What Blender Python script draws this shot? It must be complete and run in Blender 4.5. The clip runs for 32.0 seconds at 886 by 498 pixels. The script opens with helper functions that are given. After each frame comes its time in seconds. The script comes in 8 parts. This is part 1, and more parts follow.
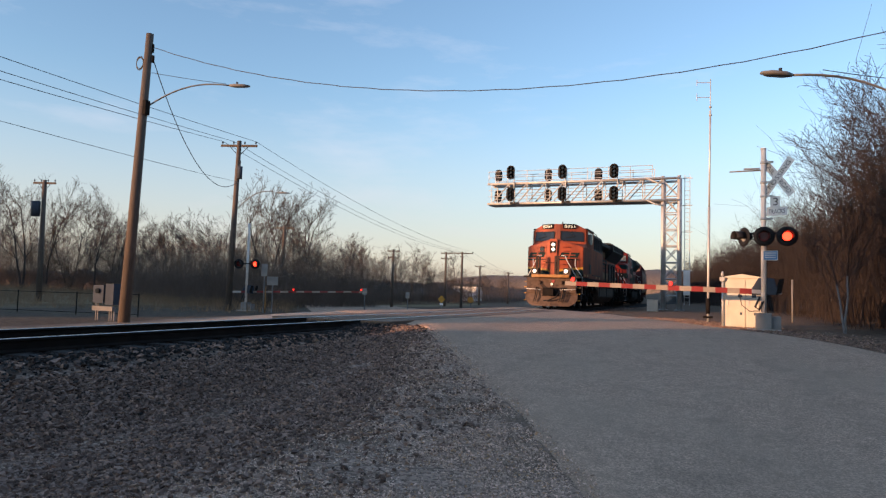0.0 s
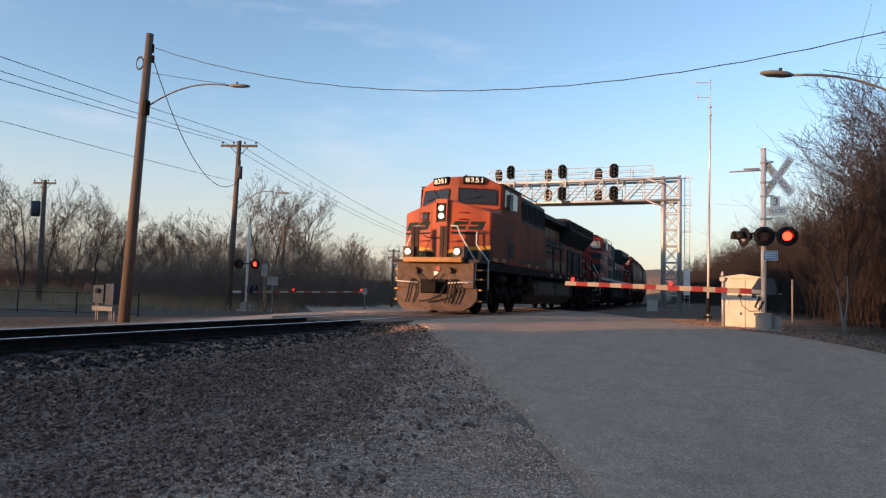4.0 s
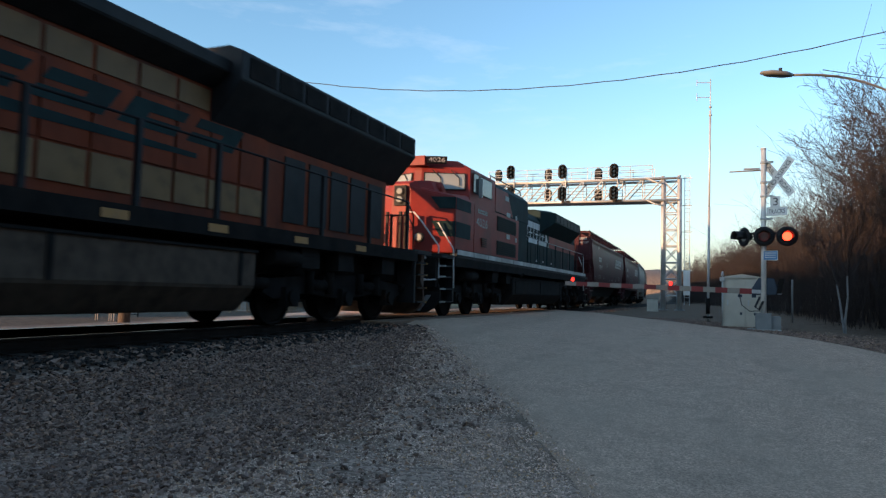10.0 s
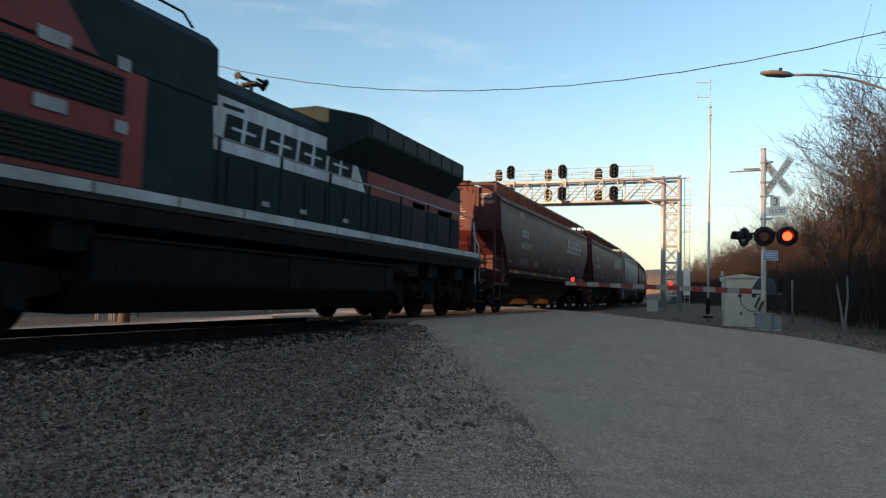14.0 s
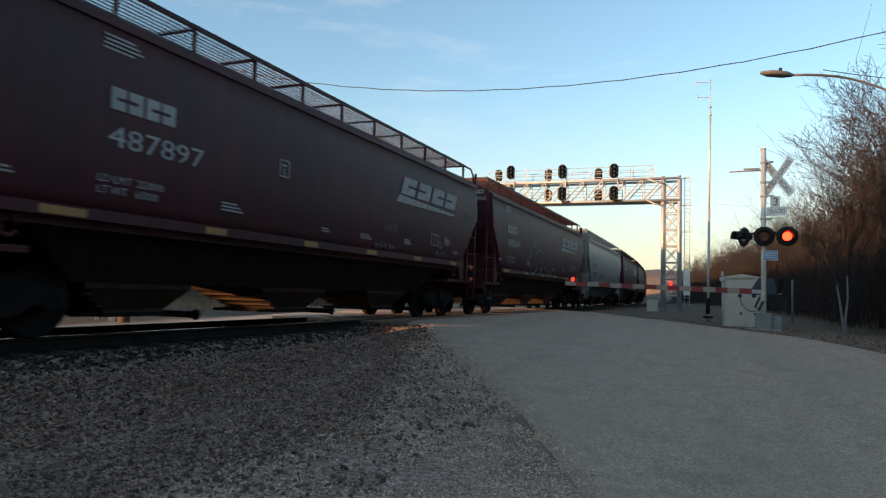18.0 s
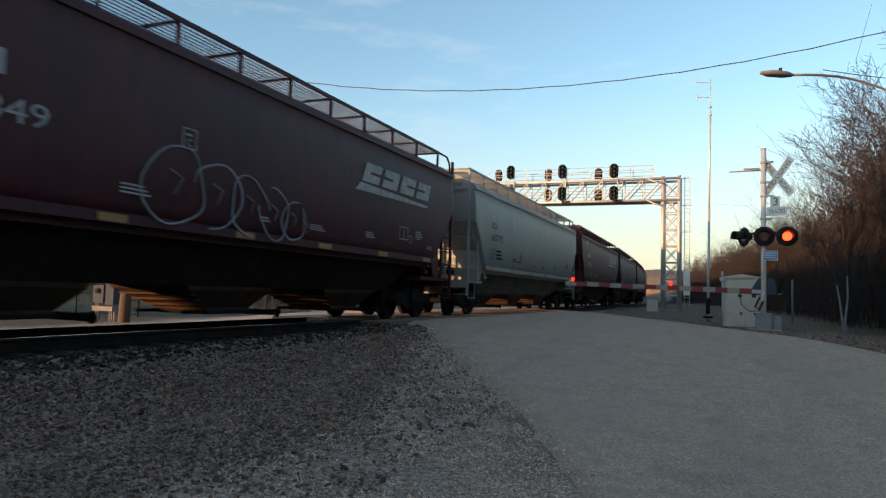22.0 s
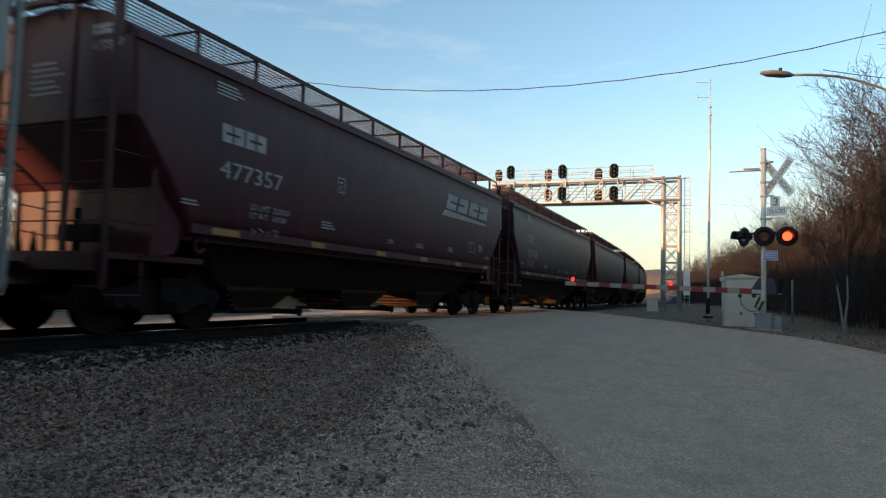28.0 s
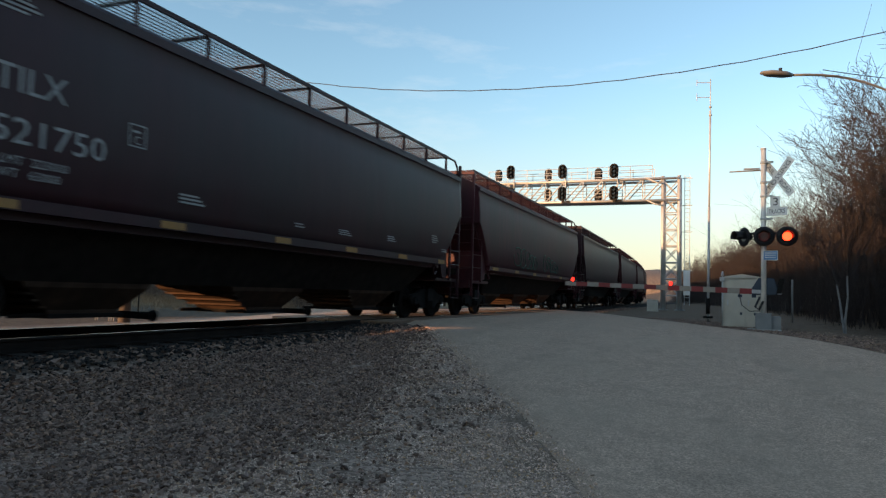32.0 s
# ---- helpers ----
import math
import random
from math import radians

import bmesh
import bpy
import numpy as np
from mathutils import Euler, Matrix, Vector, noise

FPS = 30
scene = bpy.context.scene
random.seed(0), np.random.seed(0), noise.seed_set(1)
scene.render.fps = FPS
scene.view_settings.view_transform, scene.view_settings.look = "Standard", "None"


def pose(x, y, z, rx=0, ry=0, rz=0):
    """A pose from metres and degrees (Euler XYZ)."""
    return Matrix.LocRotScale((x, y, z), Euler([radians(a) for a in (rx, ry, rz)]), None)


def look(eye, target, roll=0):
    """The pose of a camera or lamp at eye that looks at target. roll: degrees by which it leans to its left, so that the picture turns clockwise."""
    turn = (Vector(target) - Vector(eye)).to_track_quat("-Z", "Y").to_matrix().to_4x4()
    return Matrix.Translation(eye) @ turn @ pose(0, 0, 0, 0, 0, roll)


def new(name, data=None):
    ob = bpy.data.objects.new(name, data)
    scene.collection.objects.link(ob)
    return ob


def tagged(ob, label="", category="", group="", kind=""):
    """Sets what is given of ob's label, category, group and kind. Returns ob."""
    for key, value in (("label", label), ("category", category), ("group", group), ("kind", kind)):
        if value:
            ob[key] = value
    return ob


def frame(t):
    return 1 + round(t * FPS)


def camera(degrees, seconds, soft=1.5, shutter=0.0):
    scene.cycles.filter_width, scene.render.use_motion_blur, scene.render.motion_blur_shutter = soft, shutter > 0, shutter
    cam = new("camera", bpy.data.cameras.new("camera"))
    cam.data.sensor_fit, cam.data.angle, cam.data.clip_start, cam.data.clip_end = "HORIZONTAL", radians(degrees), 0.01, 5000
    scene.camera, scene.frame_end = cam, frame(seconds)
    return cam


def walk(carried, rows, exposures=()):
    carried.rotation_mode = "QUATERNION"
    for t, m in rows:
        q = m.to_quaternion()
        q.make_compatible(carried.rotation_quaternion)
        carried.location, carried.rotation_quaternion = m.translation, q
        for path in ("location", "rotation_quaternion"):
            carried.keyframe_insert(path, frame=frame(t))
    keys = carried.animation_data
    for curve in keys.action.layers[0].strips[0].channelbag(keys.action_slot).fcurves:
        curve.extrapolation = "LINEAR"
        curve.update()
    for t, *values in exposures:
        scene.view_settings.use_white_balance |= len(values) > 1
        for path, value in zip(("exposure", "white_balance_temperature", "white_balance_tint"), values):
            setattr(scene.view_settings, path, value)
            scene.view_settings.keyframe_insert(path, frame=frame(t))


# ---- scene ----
# Axes: y runs along the track away from the crossing, x to the right of it, z = 0 on the rail heads.
EYE = Vector((0.0, 0.0, 0.704))
TRACK_X = -8.68
BEND_FROM, BEND = 29.0, 0.000625
TURN, TILT, LEAN = radians(22.588), radians(3.652), 1.596
WAY = Vector((-math.sin(TURN) * math.cos(TILT), math.cos(TURN) * math.cos(TILT), math.sin(TILT)))

cam = camera(66.4, 32.0, soft=1.3, shutter=0.5)
walk(cam, [(0, look(EYE, EYE + WAY, LEAN)), (32, look(EYE, EYE + WAY, LEAN))],
     exposures=[(0, 1.42, 6500, 17), (3, 1.44, 6550, 17), (6.5, 1.5, 6650, 18), (7.6, 1.66, 6150, 12), (8.6, 1.70, 6000, 7), (10.5, 1.66, 6350, 7), (12, 1.66, 6950, 11), (14, 1.62, 7050, 9), (32, 1.60, 7100, 9)])

# ---- daylight: low evening sun behind the camera, beyond the track ----
SUN_DIR = Vector((-0.595, -0.804, 0.0)).normalized()
SUN_ELEV = radians(5.5)
world = bpy.data.worlds.new("world")
scene.world = world
world.use_nodes = True
wn, wl = world.node_tree.nodes, world.node_tree.links
sky = wn.new("ShaderNodeTexSky")
sky.sky_type = "NISHITA"
sky.sun_disc = False
sky.sun_elevation = SUN_ELEV
sky.sun_rotation = math.atan2(SUN_DIR.x, SUN_DIR.y)
sky.air_density, sky.dust_density, sky.ozone_density = 1.0, 0.5, 2.2
background = wn["Background"]
background.inputs["Strength"].default_value = 0.15
# thin streaks of high cloud
cirrus_at, cirrus_map = wn.new("ShaderNodeTexCoord"), wn.new("ShaderNodeMapping")
cirrus_map.inputs["Scale"].default_value = (2.2, 2.2, 9.0)
cirrus_map.inputs["Rotation"].default_value = (0.25, 0.1, 0.4)
cirrus, cirrus_amount, cirrus_mix = wn.new("ShaderNodeTexNoise"), wn.new("ShaderNodeMapRange"), wn.new("ShaderNodeMix")
cirrus.inputs["Scale"].default_value, cirrus.inputs["Detail"].default_value, cirrus.inputs["Roughness"].default_value = 1.6, 9, 0.6
cirrus_amount.inputs[1].default_value, cirrus_amount.inputs[2].default_value = 0.54, 0.78
cirrus_amount.inputs[3].default_value, cirrus_amount.inputs[4].default_value = 0.0, 0.30
cirrus_mix.data_type = "RGBA"
cirrus_mix.inputs[7].default_value = (2.4, 2.45, 2.6, 1)
wl.new(cirrus_at.outputs["Generated"], cirrus_map.inputs["Vector"])
wl.new(cirrus_map.outputs["Vector"], cirrus.inputs["Vector"])
wl.new(cirrus.outputs["Fac"], cirrus_amount.inputs[0])
wl.new(cirrus_amount.outputs[0], cirrus_mix.inputs[0])
wl.new(sky.outputs["Color"], cirrus_mix.inputs[6])
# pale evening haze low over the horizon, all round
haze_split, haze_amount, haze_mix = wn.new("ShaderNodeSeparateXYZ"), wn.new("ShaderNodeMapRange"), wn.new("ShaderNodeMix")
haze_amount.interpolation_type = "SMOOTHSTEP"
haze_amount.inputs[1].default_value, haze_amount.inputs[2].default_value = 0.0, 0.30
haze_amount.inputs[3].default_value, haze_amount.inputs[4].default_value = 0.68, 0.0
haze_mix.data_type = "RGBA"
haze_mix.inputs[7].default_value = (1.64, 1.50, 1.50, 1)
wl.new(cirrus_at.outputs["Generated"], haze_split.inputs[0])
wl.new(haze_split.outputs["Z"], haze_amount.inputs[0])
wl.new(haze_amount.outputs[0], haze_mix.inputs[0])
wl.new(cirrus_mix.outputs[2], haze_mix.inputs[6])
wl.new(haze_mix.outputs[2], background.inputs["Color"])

sun = new("sun", bpy.data.lights.new("sun", "SUN"))
sun.data.energy, sun.data.angle, sun.data.color = 2.6, radians(0.5), (1.0, 0.56, 0.29)
sun.matrix_world = look((0, 0, 30), Vector((0, 0, 30)) - Vector((SUN_DIR.x * math.cos(SUN_ELEV), SUN_DIR.y * math.cos(SUN_ELEV), math.sin(SUN_ELEV))))


# ---- mesh tools ----
def box(bm, x0, x1, y0, y1, z0, z1, m=None):
    vs = [bm.verts.new((x, y, z)) for z in (z0, z1) for x, y in ((x0, y0), (x1, y0), (x1, y1), (x0, y1))]
    for f in ((3, 2, 1, 0), (4, 5, 6, 7), (0, 1, 5, 4), (1, 2, 6, 5), (2, 3, 7, 6), (3, 0, 4, 7)):
        bm.faces.new([vs[i] for i in f])
    if m is not None:
        bmesh.ops.transform(bm, matrix=m, verts=vs)
    return vs


def rod(bm, p, q, r, seg=8, r2=None):
    p, q = Vector(p), Vector(q)
    d = q - p
    if d.length < 1e-6:
        return []
    m = d.to_track_quat("Z", "Y").to_matrix()
    r2 = r if r2 is None else r2
    rings = []
    for c, rr in ((p, r), (q, r2)):
        rings.append([bm.verts.new(c + m @ Vector((rr * math.cos(2 * math.pi * i / seg), rr * math.sin(2 * math.pi * i / seg), 0))) for i in range(seg)])
    for i in range(seg):
        j = (i + 1) % seg
        bm.faces.new((rings[0][i], rings[0][j], rings[1][j], rings[1][i])).smooth = seg > 6
    bm.faces.new(rings[0][::-1])
    bm.faces.new(rings[1])
    return rings[0] + rings[1]


def pipe(bm, pts, r, seg=6):
    """One continuous tube along a line of points."""
    pts = [Vector(p) for p in pts]
    rows, side = [], None
    for i, p in enumerate(pts):
        d = (pts[min(i + 1, len(pts) - 1)] - pts[max(i - 1, 0)]).normalized()
        if side is None:
            side = d.orthogonal().normalized()
        side = (side - side.dot(d) * d).normalized()
        up = d.cross(side)
        rows.append([bm.verts.new(p + (side * math.cos(2 * math.pi * k / seg) + up * math.sin(2 * math.pi * k / seg)) * r) for k in range(seg)])
    for a, b in zip(rows, rows[1:]):
        for k in range(seg):
            bm.faces.new((a[k], a[(k + 1) % seg], b[(k + 1) % seg], b[k])).smooth = True
    bm.faces.new(rows[0][::-1])
    bm.faces.new(rows[-1])
    return bm


def beam(bm, p, q, w, h):
    """A square bar from p to q, w wide and h high."""
    p, q = Vector(p), Vector(q)
    d = q - p
    m = Matrix.Translation(p) @ d.to_track_quat("Y", "Z").to_matrix().to_4x4()
    return box(bm, -w / 2, w / 2, 0, d.length, -h / 2, h / 2, m)


def prism(bm, pts, lo, hi, axis="x"):
    """Extrudes a closed outline. axis x: outline in (y, z); axis y: in (x, z); axis z: in (x, y)."""
    def at(u, v, w):
        return {"x": (w, u, v), "y": (u, w, v), "z": (u, v, w)}[axis]
    a = [bm.verts.new(at(u, v, lo)) for u, v in pts]
    b = [bm.verts.new(at(u, v, hi)) for u, v in pts]
    n = len(pts)
    fs = [bm.faces.new(a), bm.faces.new(b[::-1])]
    for i in range(n):
        fs.append(bm.faces.new((a[i], b[i], b[(i + 1) % n], a[(i + 1) % n])))
    bmesh.ops.recalc_face_normals(bm, faces=fs)
    return a + b


def loft(bm, loops, caps=True, smooth=True):
    rows = [[bm.verts.new(p) for p in l] for l in loops]
    n = len(rows[0])
    fs = []
    for a, b in zip(rows, rows[1:]):
        for i in range(n):
            f = bm.faces.new((a[i], a[(i + 1) % n], b[(i + 1) % n], b[i]))
            f.smooth = smooth
            fs.append(f)
    if caps:
        fs.append(bm.faces.new(rows[0][::-1]))
        fs.append(bm.faces.new(rows[-1]))
    bmesh.ops.recalc_face_normals(bm, faces=fs)
    return rows


def link_mesh(name, bm, material, bevel=0.0):
    if bevel:
        es = [e for e in bm.edges if len(e.link_faces) == 2 and e.calc_face_angle(0) > 0.6]
        bmesh.ops.bevel(bm, geom=es, offset=bevel, segments=1, profile=0.5, affect="EDGES")
    me = bpy.data.meshes.new(name)
    bm.to_mesh(me)
    bm.free()
    me.materials.append(material)
    return me


def part(name, bm, material, parent, label="", bevel=0.0):
    ob = new(name, link_mesh(name, bm, material, bevel))
    ob.parent = parent
    if label:
        tagged(ob, label)
    return ob


def boxes(name, rows, material, parent, label="", bevel=0.0):
    """A part of its own for each box (x0, x1, y0, y1, z0, z1)."""
    made = []
    for r in rows:
        bm = bmesh.new()
        box(bm, *r)
        made.append(part(name, bm, material, parent, label, bevel))
    return made


def rods(name, rows, material, parent, label="", seg=10):
    """A part of its own for each round bar (from, to, radius)."""
    for p, q, r in rows:
        bm = bmesh.new()
        rod(bm, p, q, r, seg)
        part(name, bm, material, parent, label)


def solid(name, bm, material, bevel=0.0, **tags):
    return tagged(new(name, link_mesh(name, bm, material, bevel)), **tags)


def empty(name, m=None, **tags):
    ob = tagged(new(name), **tags)
    ob.empty_display_size = 0.2
    if m is not None:
        ob.matrix_world = m
    return ob


# ---- materials ----
def mat(name, color, rough=0.7, metal=0.0, spread=0.25, scale=3.0, bump=0.0, bump_scale=60.0, stain=None, stain_amount=0.4, stain_scale=1.0, stretch=(1, 1, 1), emit=0.0, spec=0.5, random=0.0):
    """Painted, stained or worn surface: base colour, broad stains and fine grain."""
    m = bpy.data.materials.new(name)
    m.use_nodes = True
    n, l = m.node_tree.nodes, m.node_tree.links
    b = n["Principled BSDF"]
    b.inputs["Roughness"].default_value, b.inputs["Metallic"].default_value = rough, metal
    b.inputs["Specular IOR Level"].default_value = spec
    tc, mp = n.new("ShaderNodeTexCoord"), n.new("ShaderNodeMapping")
    mp.inputs["Scale"].default_value = stretch
    l.new(tc.outputs["Object"], mp.inputs["Vector"])
    fine = n.new("ShaderNodeTexNoise")
    fine.inputs["Scale"].default_value, fine.inputs["Detail"].default_value = scale, 8
    l.new(mp.outputs["Vector"], fine.inputs["Vector"])
    ramp = n.new("ShaderNodeMapRange")
    ramp.inputs[1].default_value, ramp.inputs[2].default_value = 0.3, 0.7
    ramp.inputs[3].default_value, ramp.inputs[4].default_value = 1 - spread, 1 + spread
    l.new(fine.outputs["Fac"], ramp.inputs[0])
    mul = n.new("ShaderNodeVectorMath")
    mul.operation = "SCALE"
    mul.inputs[0].default_value = color
    l.new(ramp.outputs[0], mul.inputs["Scale"])
    out = mul.outputs[0]
    if random:
        info, rr, mul2 = n.new("ShaderNodeObjectInfo"), n.new("ShaderNodeMapRange"), n.new("ShaderNodeVectorMath")
        rr.inputs[3].default_value, rr.inputs[4].default_value = 1 - random, 1 + random
        l.new(info.outputs["Random"], rr.inputs[0])
        mul2.operation = "SCALE"
        l.new(out, mul2.inputs[0])
        l.new(rr.outputs[0], mul2.inputs["Scale"])
        out = mul2.outputs[0]
    if stain:
        broad = n.new("ShaderNodeTexNoise")
        broad.inputs["Scale"].default_value, broad.inputs["Detail"].default_value = stain_scale, 5
        l.new(mp.outputs["Vector"], broad.inputs["Vector"])
        sr = n.new("ShaderNodeMapRange")
        sr.inputs[1].default_value, sr.inputs[2].default_value = 0.42, 0.68
        sr.inputs[3].default_value, sr.inputs[4].default_value = 0.0, stain_amount
        l.new(broad.outputs["Fac"], sr.inputs[0])
        mix = n.new("ShaderNodeMix")
        mix.data_type = "RGBA"
        l.new(sr.outputs[0], mix.inputs[0])
        l.new(out, mix.inputs[6])
        mix.inputs[7].default_value = (*stain, 1)
        out = mix.outputs[2]
    l.new(out, b.inputs["Base Color"])
    if bump:
        bn, bp = n.new("ShaderNodeTexNoise"), n.new("ShaderNodeBump")
        bn.inputs["Scale"].default_value, bn.inputs["Detail"].default_value = bump_scale, 6
        bp.inputs["Strength"].default_value, bp.inputs["Distance"].default_value = bump, 0.02
        l.new(tc.outputs["Object"], bn.inputs["Vector"])
        l.new(bn.outputs["Fac"], bp.inputs["Height"])
        l.new(bp.outputs["Normal"], b.inputs["Normal"])
    if emit:
        b.inputs["Emission Color"].default_value = (*color, 1)
        b.inputs["Emission Strength"].default_value = emit
    return m


def glass(name, color=(0.02, 0.025, 0.03), rough=0.05):
    m = bpy.data.materials.new(name)
    m.use_nodes = True
    b = m.node_tree.nodes["Principled BSDF"]
    b.inputs["Base Color"].default_value = (*color, 1)
    b.inputs["Roughness"].default_value = rough
    b.inputs["Specular IOR Level"].default_value = 0.45
    return m


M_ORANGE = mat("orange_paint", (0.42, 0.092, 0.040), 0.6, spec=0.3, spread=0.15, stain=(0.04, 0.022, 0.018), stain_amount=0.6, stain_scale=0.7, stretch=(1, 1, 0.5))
# orange again, grimier and darkened to put the sides' shade into the paint
M_ORANGE_SHADE = mat("shaded_grimy_orange_paint", (0.205, 0.039, 0.012), 0.65, spec=0.16, spread=0.2, stain=(0.025, 0.016, 0.014), stain_amount=0.7, stain_scale=0.7, stretch=(1, 1, 0.5))
M_RED = mat("red_paint", (0.245, 0.023, 0.0155), 0.55, spec=0.35, spread=0.12, stain=(0.07, 0.02, 0.016), stain_amount=0.5, stain_scale=0.8)
M_GREEN = mat("dark_green_paint", (0.015, 0.032, 0.033), 0.75, spec=0.15, spread=0.2, stain=(0.02, 0.02, 0.018), stain_amount=0.5)
M_BLACK = mat("sooty_black_paint", (0.014, 0.014, 0.0155), 0.65, spec=0.25, spread=0.35, stain=(0.022, 0.019, 0.017), stain_amount=0.5, stain_scale=1.5)
M_TANK = mat("dusty_brown_tank", (0.075, 0.052, 0.037), 0.85, spec=0.2, spread=0.35, scale=5, stain=(0.10, 0.072, 0.052), stain_amount=0.5, stain_scale=1.2)
M_UNDER = mat("grimy_running_gear", (0.0125, 0.011, 0.0105), 0.9, spec=0.12, spread=0.4, stain=(0.022, 0.016, 0.012), stain_amount=0.5, stain_scale=2.0)
M_PILOT = mat("dusty_brown_steel", (0.085, 0.052, 0.036), 0.8, spread=0.4, scale=5, stain=(0.11, 0.068, 0.047), stain_amount=0.5, stain_scale=2.5)
M_YELLOW = mat("yellow_paint", (0.62, 0.30, 0.03), 0.55, spread=0.2, stain=(0.12, 0.07, 0.03), stain_amount=0.5)
M_DIRTY = mat("dirty_white_stripe", (0.55, 0.54, 0.50), 0.6, spread=0.2, stain=(0.2, 0.17, 0.14), stain_amount=0.6)
M_GRAYLET = mat("faded_white_lettering", (0.34, 0.32, 0.305), 0.6, spread=0.15)
M_HANDRAIL = mat("silver_handrail", (0.6, 0.6, 0.58), 0.5, spread=0.1)
M_GLASS = glass("dark_window_glass")
M_CABGLASS = glass("bright_window_glass", (0.30, 0.32, 0.31), 0.15)
M_LAMP = mat("headlamp_glow", (1.0, 0.86, 0.66), 0.3, spread=0.0, emit=0.75)
M_MAROON = mat("oxide_brown_paint", (0.066, 0.0140, 0.018), 0.50, spec=0.22, spread=0.18, scale=5, stain=(0.036, 0.016, 0.016), stain_amount=0.6, stain_scale=0.9, stretch=(1, 1, 0.25), random=0.15)
M_DIGIT = mat("lit_digits", (0.85, 0.78, 0.55), 0.5, spread=0.0, emit=0.27)
M_YELLOWDULL = mat("dull_yellow_paint", (0.42, 0.20, 0.05), 0.65, spread=0.3, stain=(0.10, 0.06, 0.04), stain_amount=0.6, stain_scale=3)
M_PALEPANEL = mat("dusty_yellow_panel", (0.20, 0.105, 0.034), 0.65, spread=0.3, stain=(0.06, 0.036, 0.022), stain_amount=0.6, stain_scale=1.5)
M_WHITEPANEL = mat("rust_streaked_white", (0.62, 0.62, 0.60), 0.55, spread=0.12, scale=6, stain=(0.30, 0.20, 0.13), stain_amount=0.5, stain_scale=1.6, stretch=(1, 2.5, 0.3))
M_BROWN = mat("dark_brown_paint", (0.042, 0.0125, 0.016), 0.48, spec=0.26, spread=0.15, scale=4, stain=(0.03, 0.024, 0.024), stain_amount=0.5, stain_scale=0.8, stretch=(1, 1, 0.25))
M_SPRAY = mat("white_spray_paint", (0.22, 0.22, 0.22), 0.7, spread=0.2)
M_SPRAYGREEN = mat("green_spray_paint", (0.03, 0.13, 0.09), 0.7, spread=0.3)
M_GREY = mat("light_grey_car_paint", (0.235, 0.24, 0.23), 0.45, spec=0.5, spread=0.1, stain=(0.25, 0.21, 0.17), stain_amount=0.5, stain_scale=0.9, stretch=(1, 1, 0.25), random=0.1)
M_STEEL = mat("galvanised_steel", (0.56, 0.55, 0.53), 0.5, metal=0.35, spread=0.15, stain=(0.3, 0.28, 0.25), stain_amount=0.4)
M_RAIL = mat("rail_steel", (0.55, 0.53, 0.5), 0.22, metal=1.0, spread=0.1)
M_RUST = mat("rusty_steel", (0.035, 0.020, 0.015), 0.85, spread=0.4, stain=(0.06, 0.035, 0.025), stain_amount=0.5, stain_scale=4)
M_WOOD = mat("weathered_pole_wood", (0.115, 0.086, 0.066), 0.85, spread=0.3, scale=8, stretch=(6, 6, 0.4), bump=0.4, bump_scale=30, stain=(0.07, 0.055, 0.045), stain_amount=0.5)
M_PLANK = mat("worn_crossing_timber", (0.22, 0.13, 0.08), 0.85, spread=0.35, scale=6, stretch=(3, 0.3, 3), stain=(0.10, 0.06, 0.04), stain_amount=0.5, bump=0.3)
# rusty rail web, coloured near black to stand for dusk on its side
M_RAILSIDE = mat("shade_dark_rail_web", (0.014, 0.010, 0.008), 0.85, spec=0.15, spread=0.4, stain=(0.03, 0.018, 0.012), stain_amount=0.5, stain_scale=4)
M_TIE = mat("creosoted_tie", (0.035, 0.027, 0.022), 0.9, spread=0.4, bump=0.4)
M_BAY = mat("dark_brown_bay", (0.060, 0.034, 0.022), 0.85, spec=0.15, spread=0.35, scale=5, stain=(0.03, 0.02, 0.015), stain_amount=0.6, stain_scale=1.4)
M_GREYBELLYSHADE = mat("shaded_dirty_grey_belly", (0.085, 0.082, 0.076), 0.85, spec=0.15, spread=0.3, scale=5, stain=(0.04, 0.034, 0.03), stain_amount=0.6, stain_scale=1.2)
M_BELLYSHADE = mat("shaded_belly_grime", (0.017, 0.0135, 0.0115), 0.9, spec=0.1, spread=0.35, scale=5, stain=(0.022, 0.017, 0.014), stain_amount=0.5, stain_scale=1.4)
M_FADED = mat("weathered_pale_mark", (0.38, 0.345, 0.31), 0.7, spread=0.25, scale=6)
M_GRASS = mat("dry_grass", (0.29, 0.185, 0.105), 0.95, spread=0.35, scale=4, stain=(0.13, 0.10, 0.06), stain_amount=0.6, stain_scale=0.15)
M_TWIG = mat("bare_twigs", (0.062, 0.050, 0.043), 0.9, spread=0.3, scale=0.5)
M_TWIG_RED = mat("reddish_bare_twigs", (0.032, 0.0225, 0.0195), 0.9, spread=0.35, scale=0.3)
M_BARK = mat("grey_bark", (0.062, 0.049, 0.042), 0.9, spread=0.3, scale=3)
M_HEDGE = mat("brown_brush", (0.135, 0.105, 0.088), 0.95, spread=0.5, scale=1.2)
M_DRYBRUSH = mat("dry_brown_brush", (0.145, 0.105, 0.080), 0.95, spread=0.4, scale=0.6)
M_CABINET = mat("cream_cabinet_paint", (0.58, 0.52, 0.42), 0.5, spread=0.08, stain=(0.45, 0.38, 0.28), stain_amount=0.35, stain_scale=2)
M_SIGN = mat("sign_white", (0.80, 0.78, 0.74), 0.55, spread=0.08)
M_SIGNRED = mat("sign_red", (0.26, 0.03, 0.026), 0.55, spread=0.15)
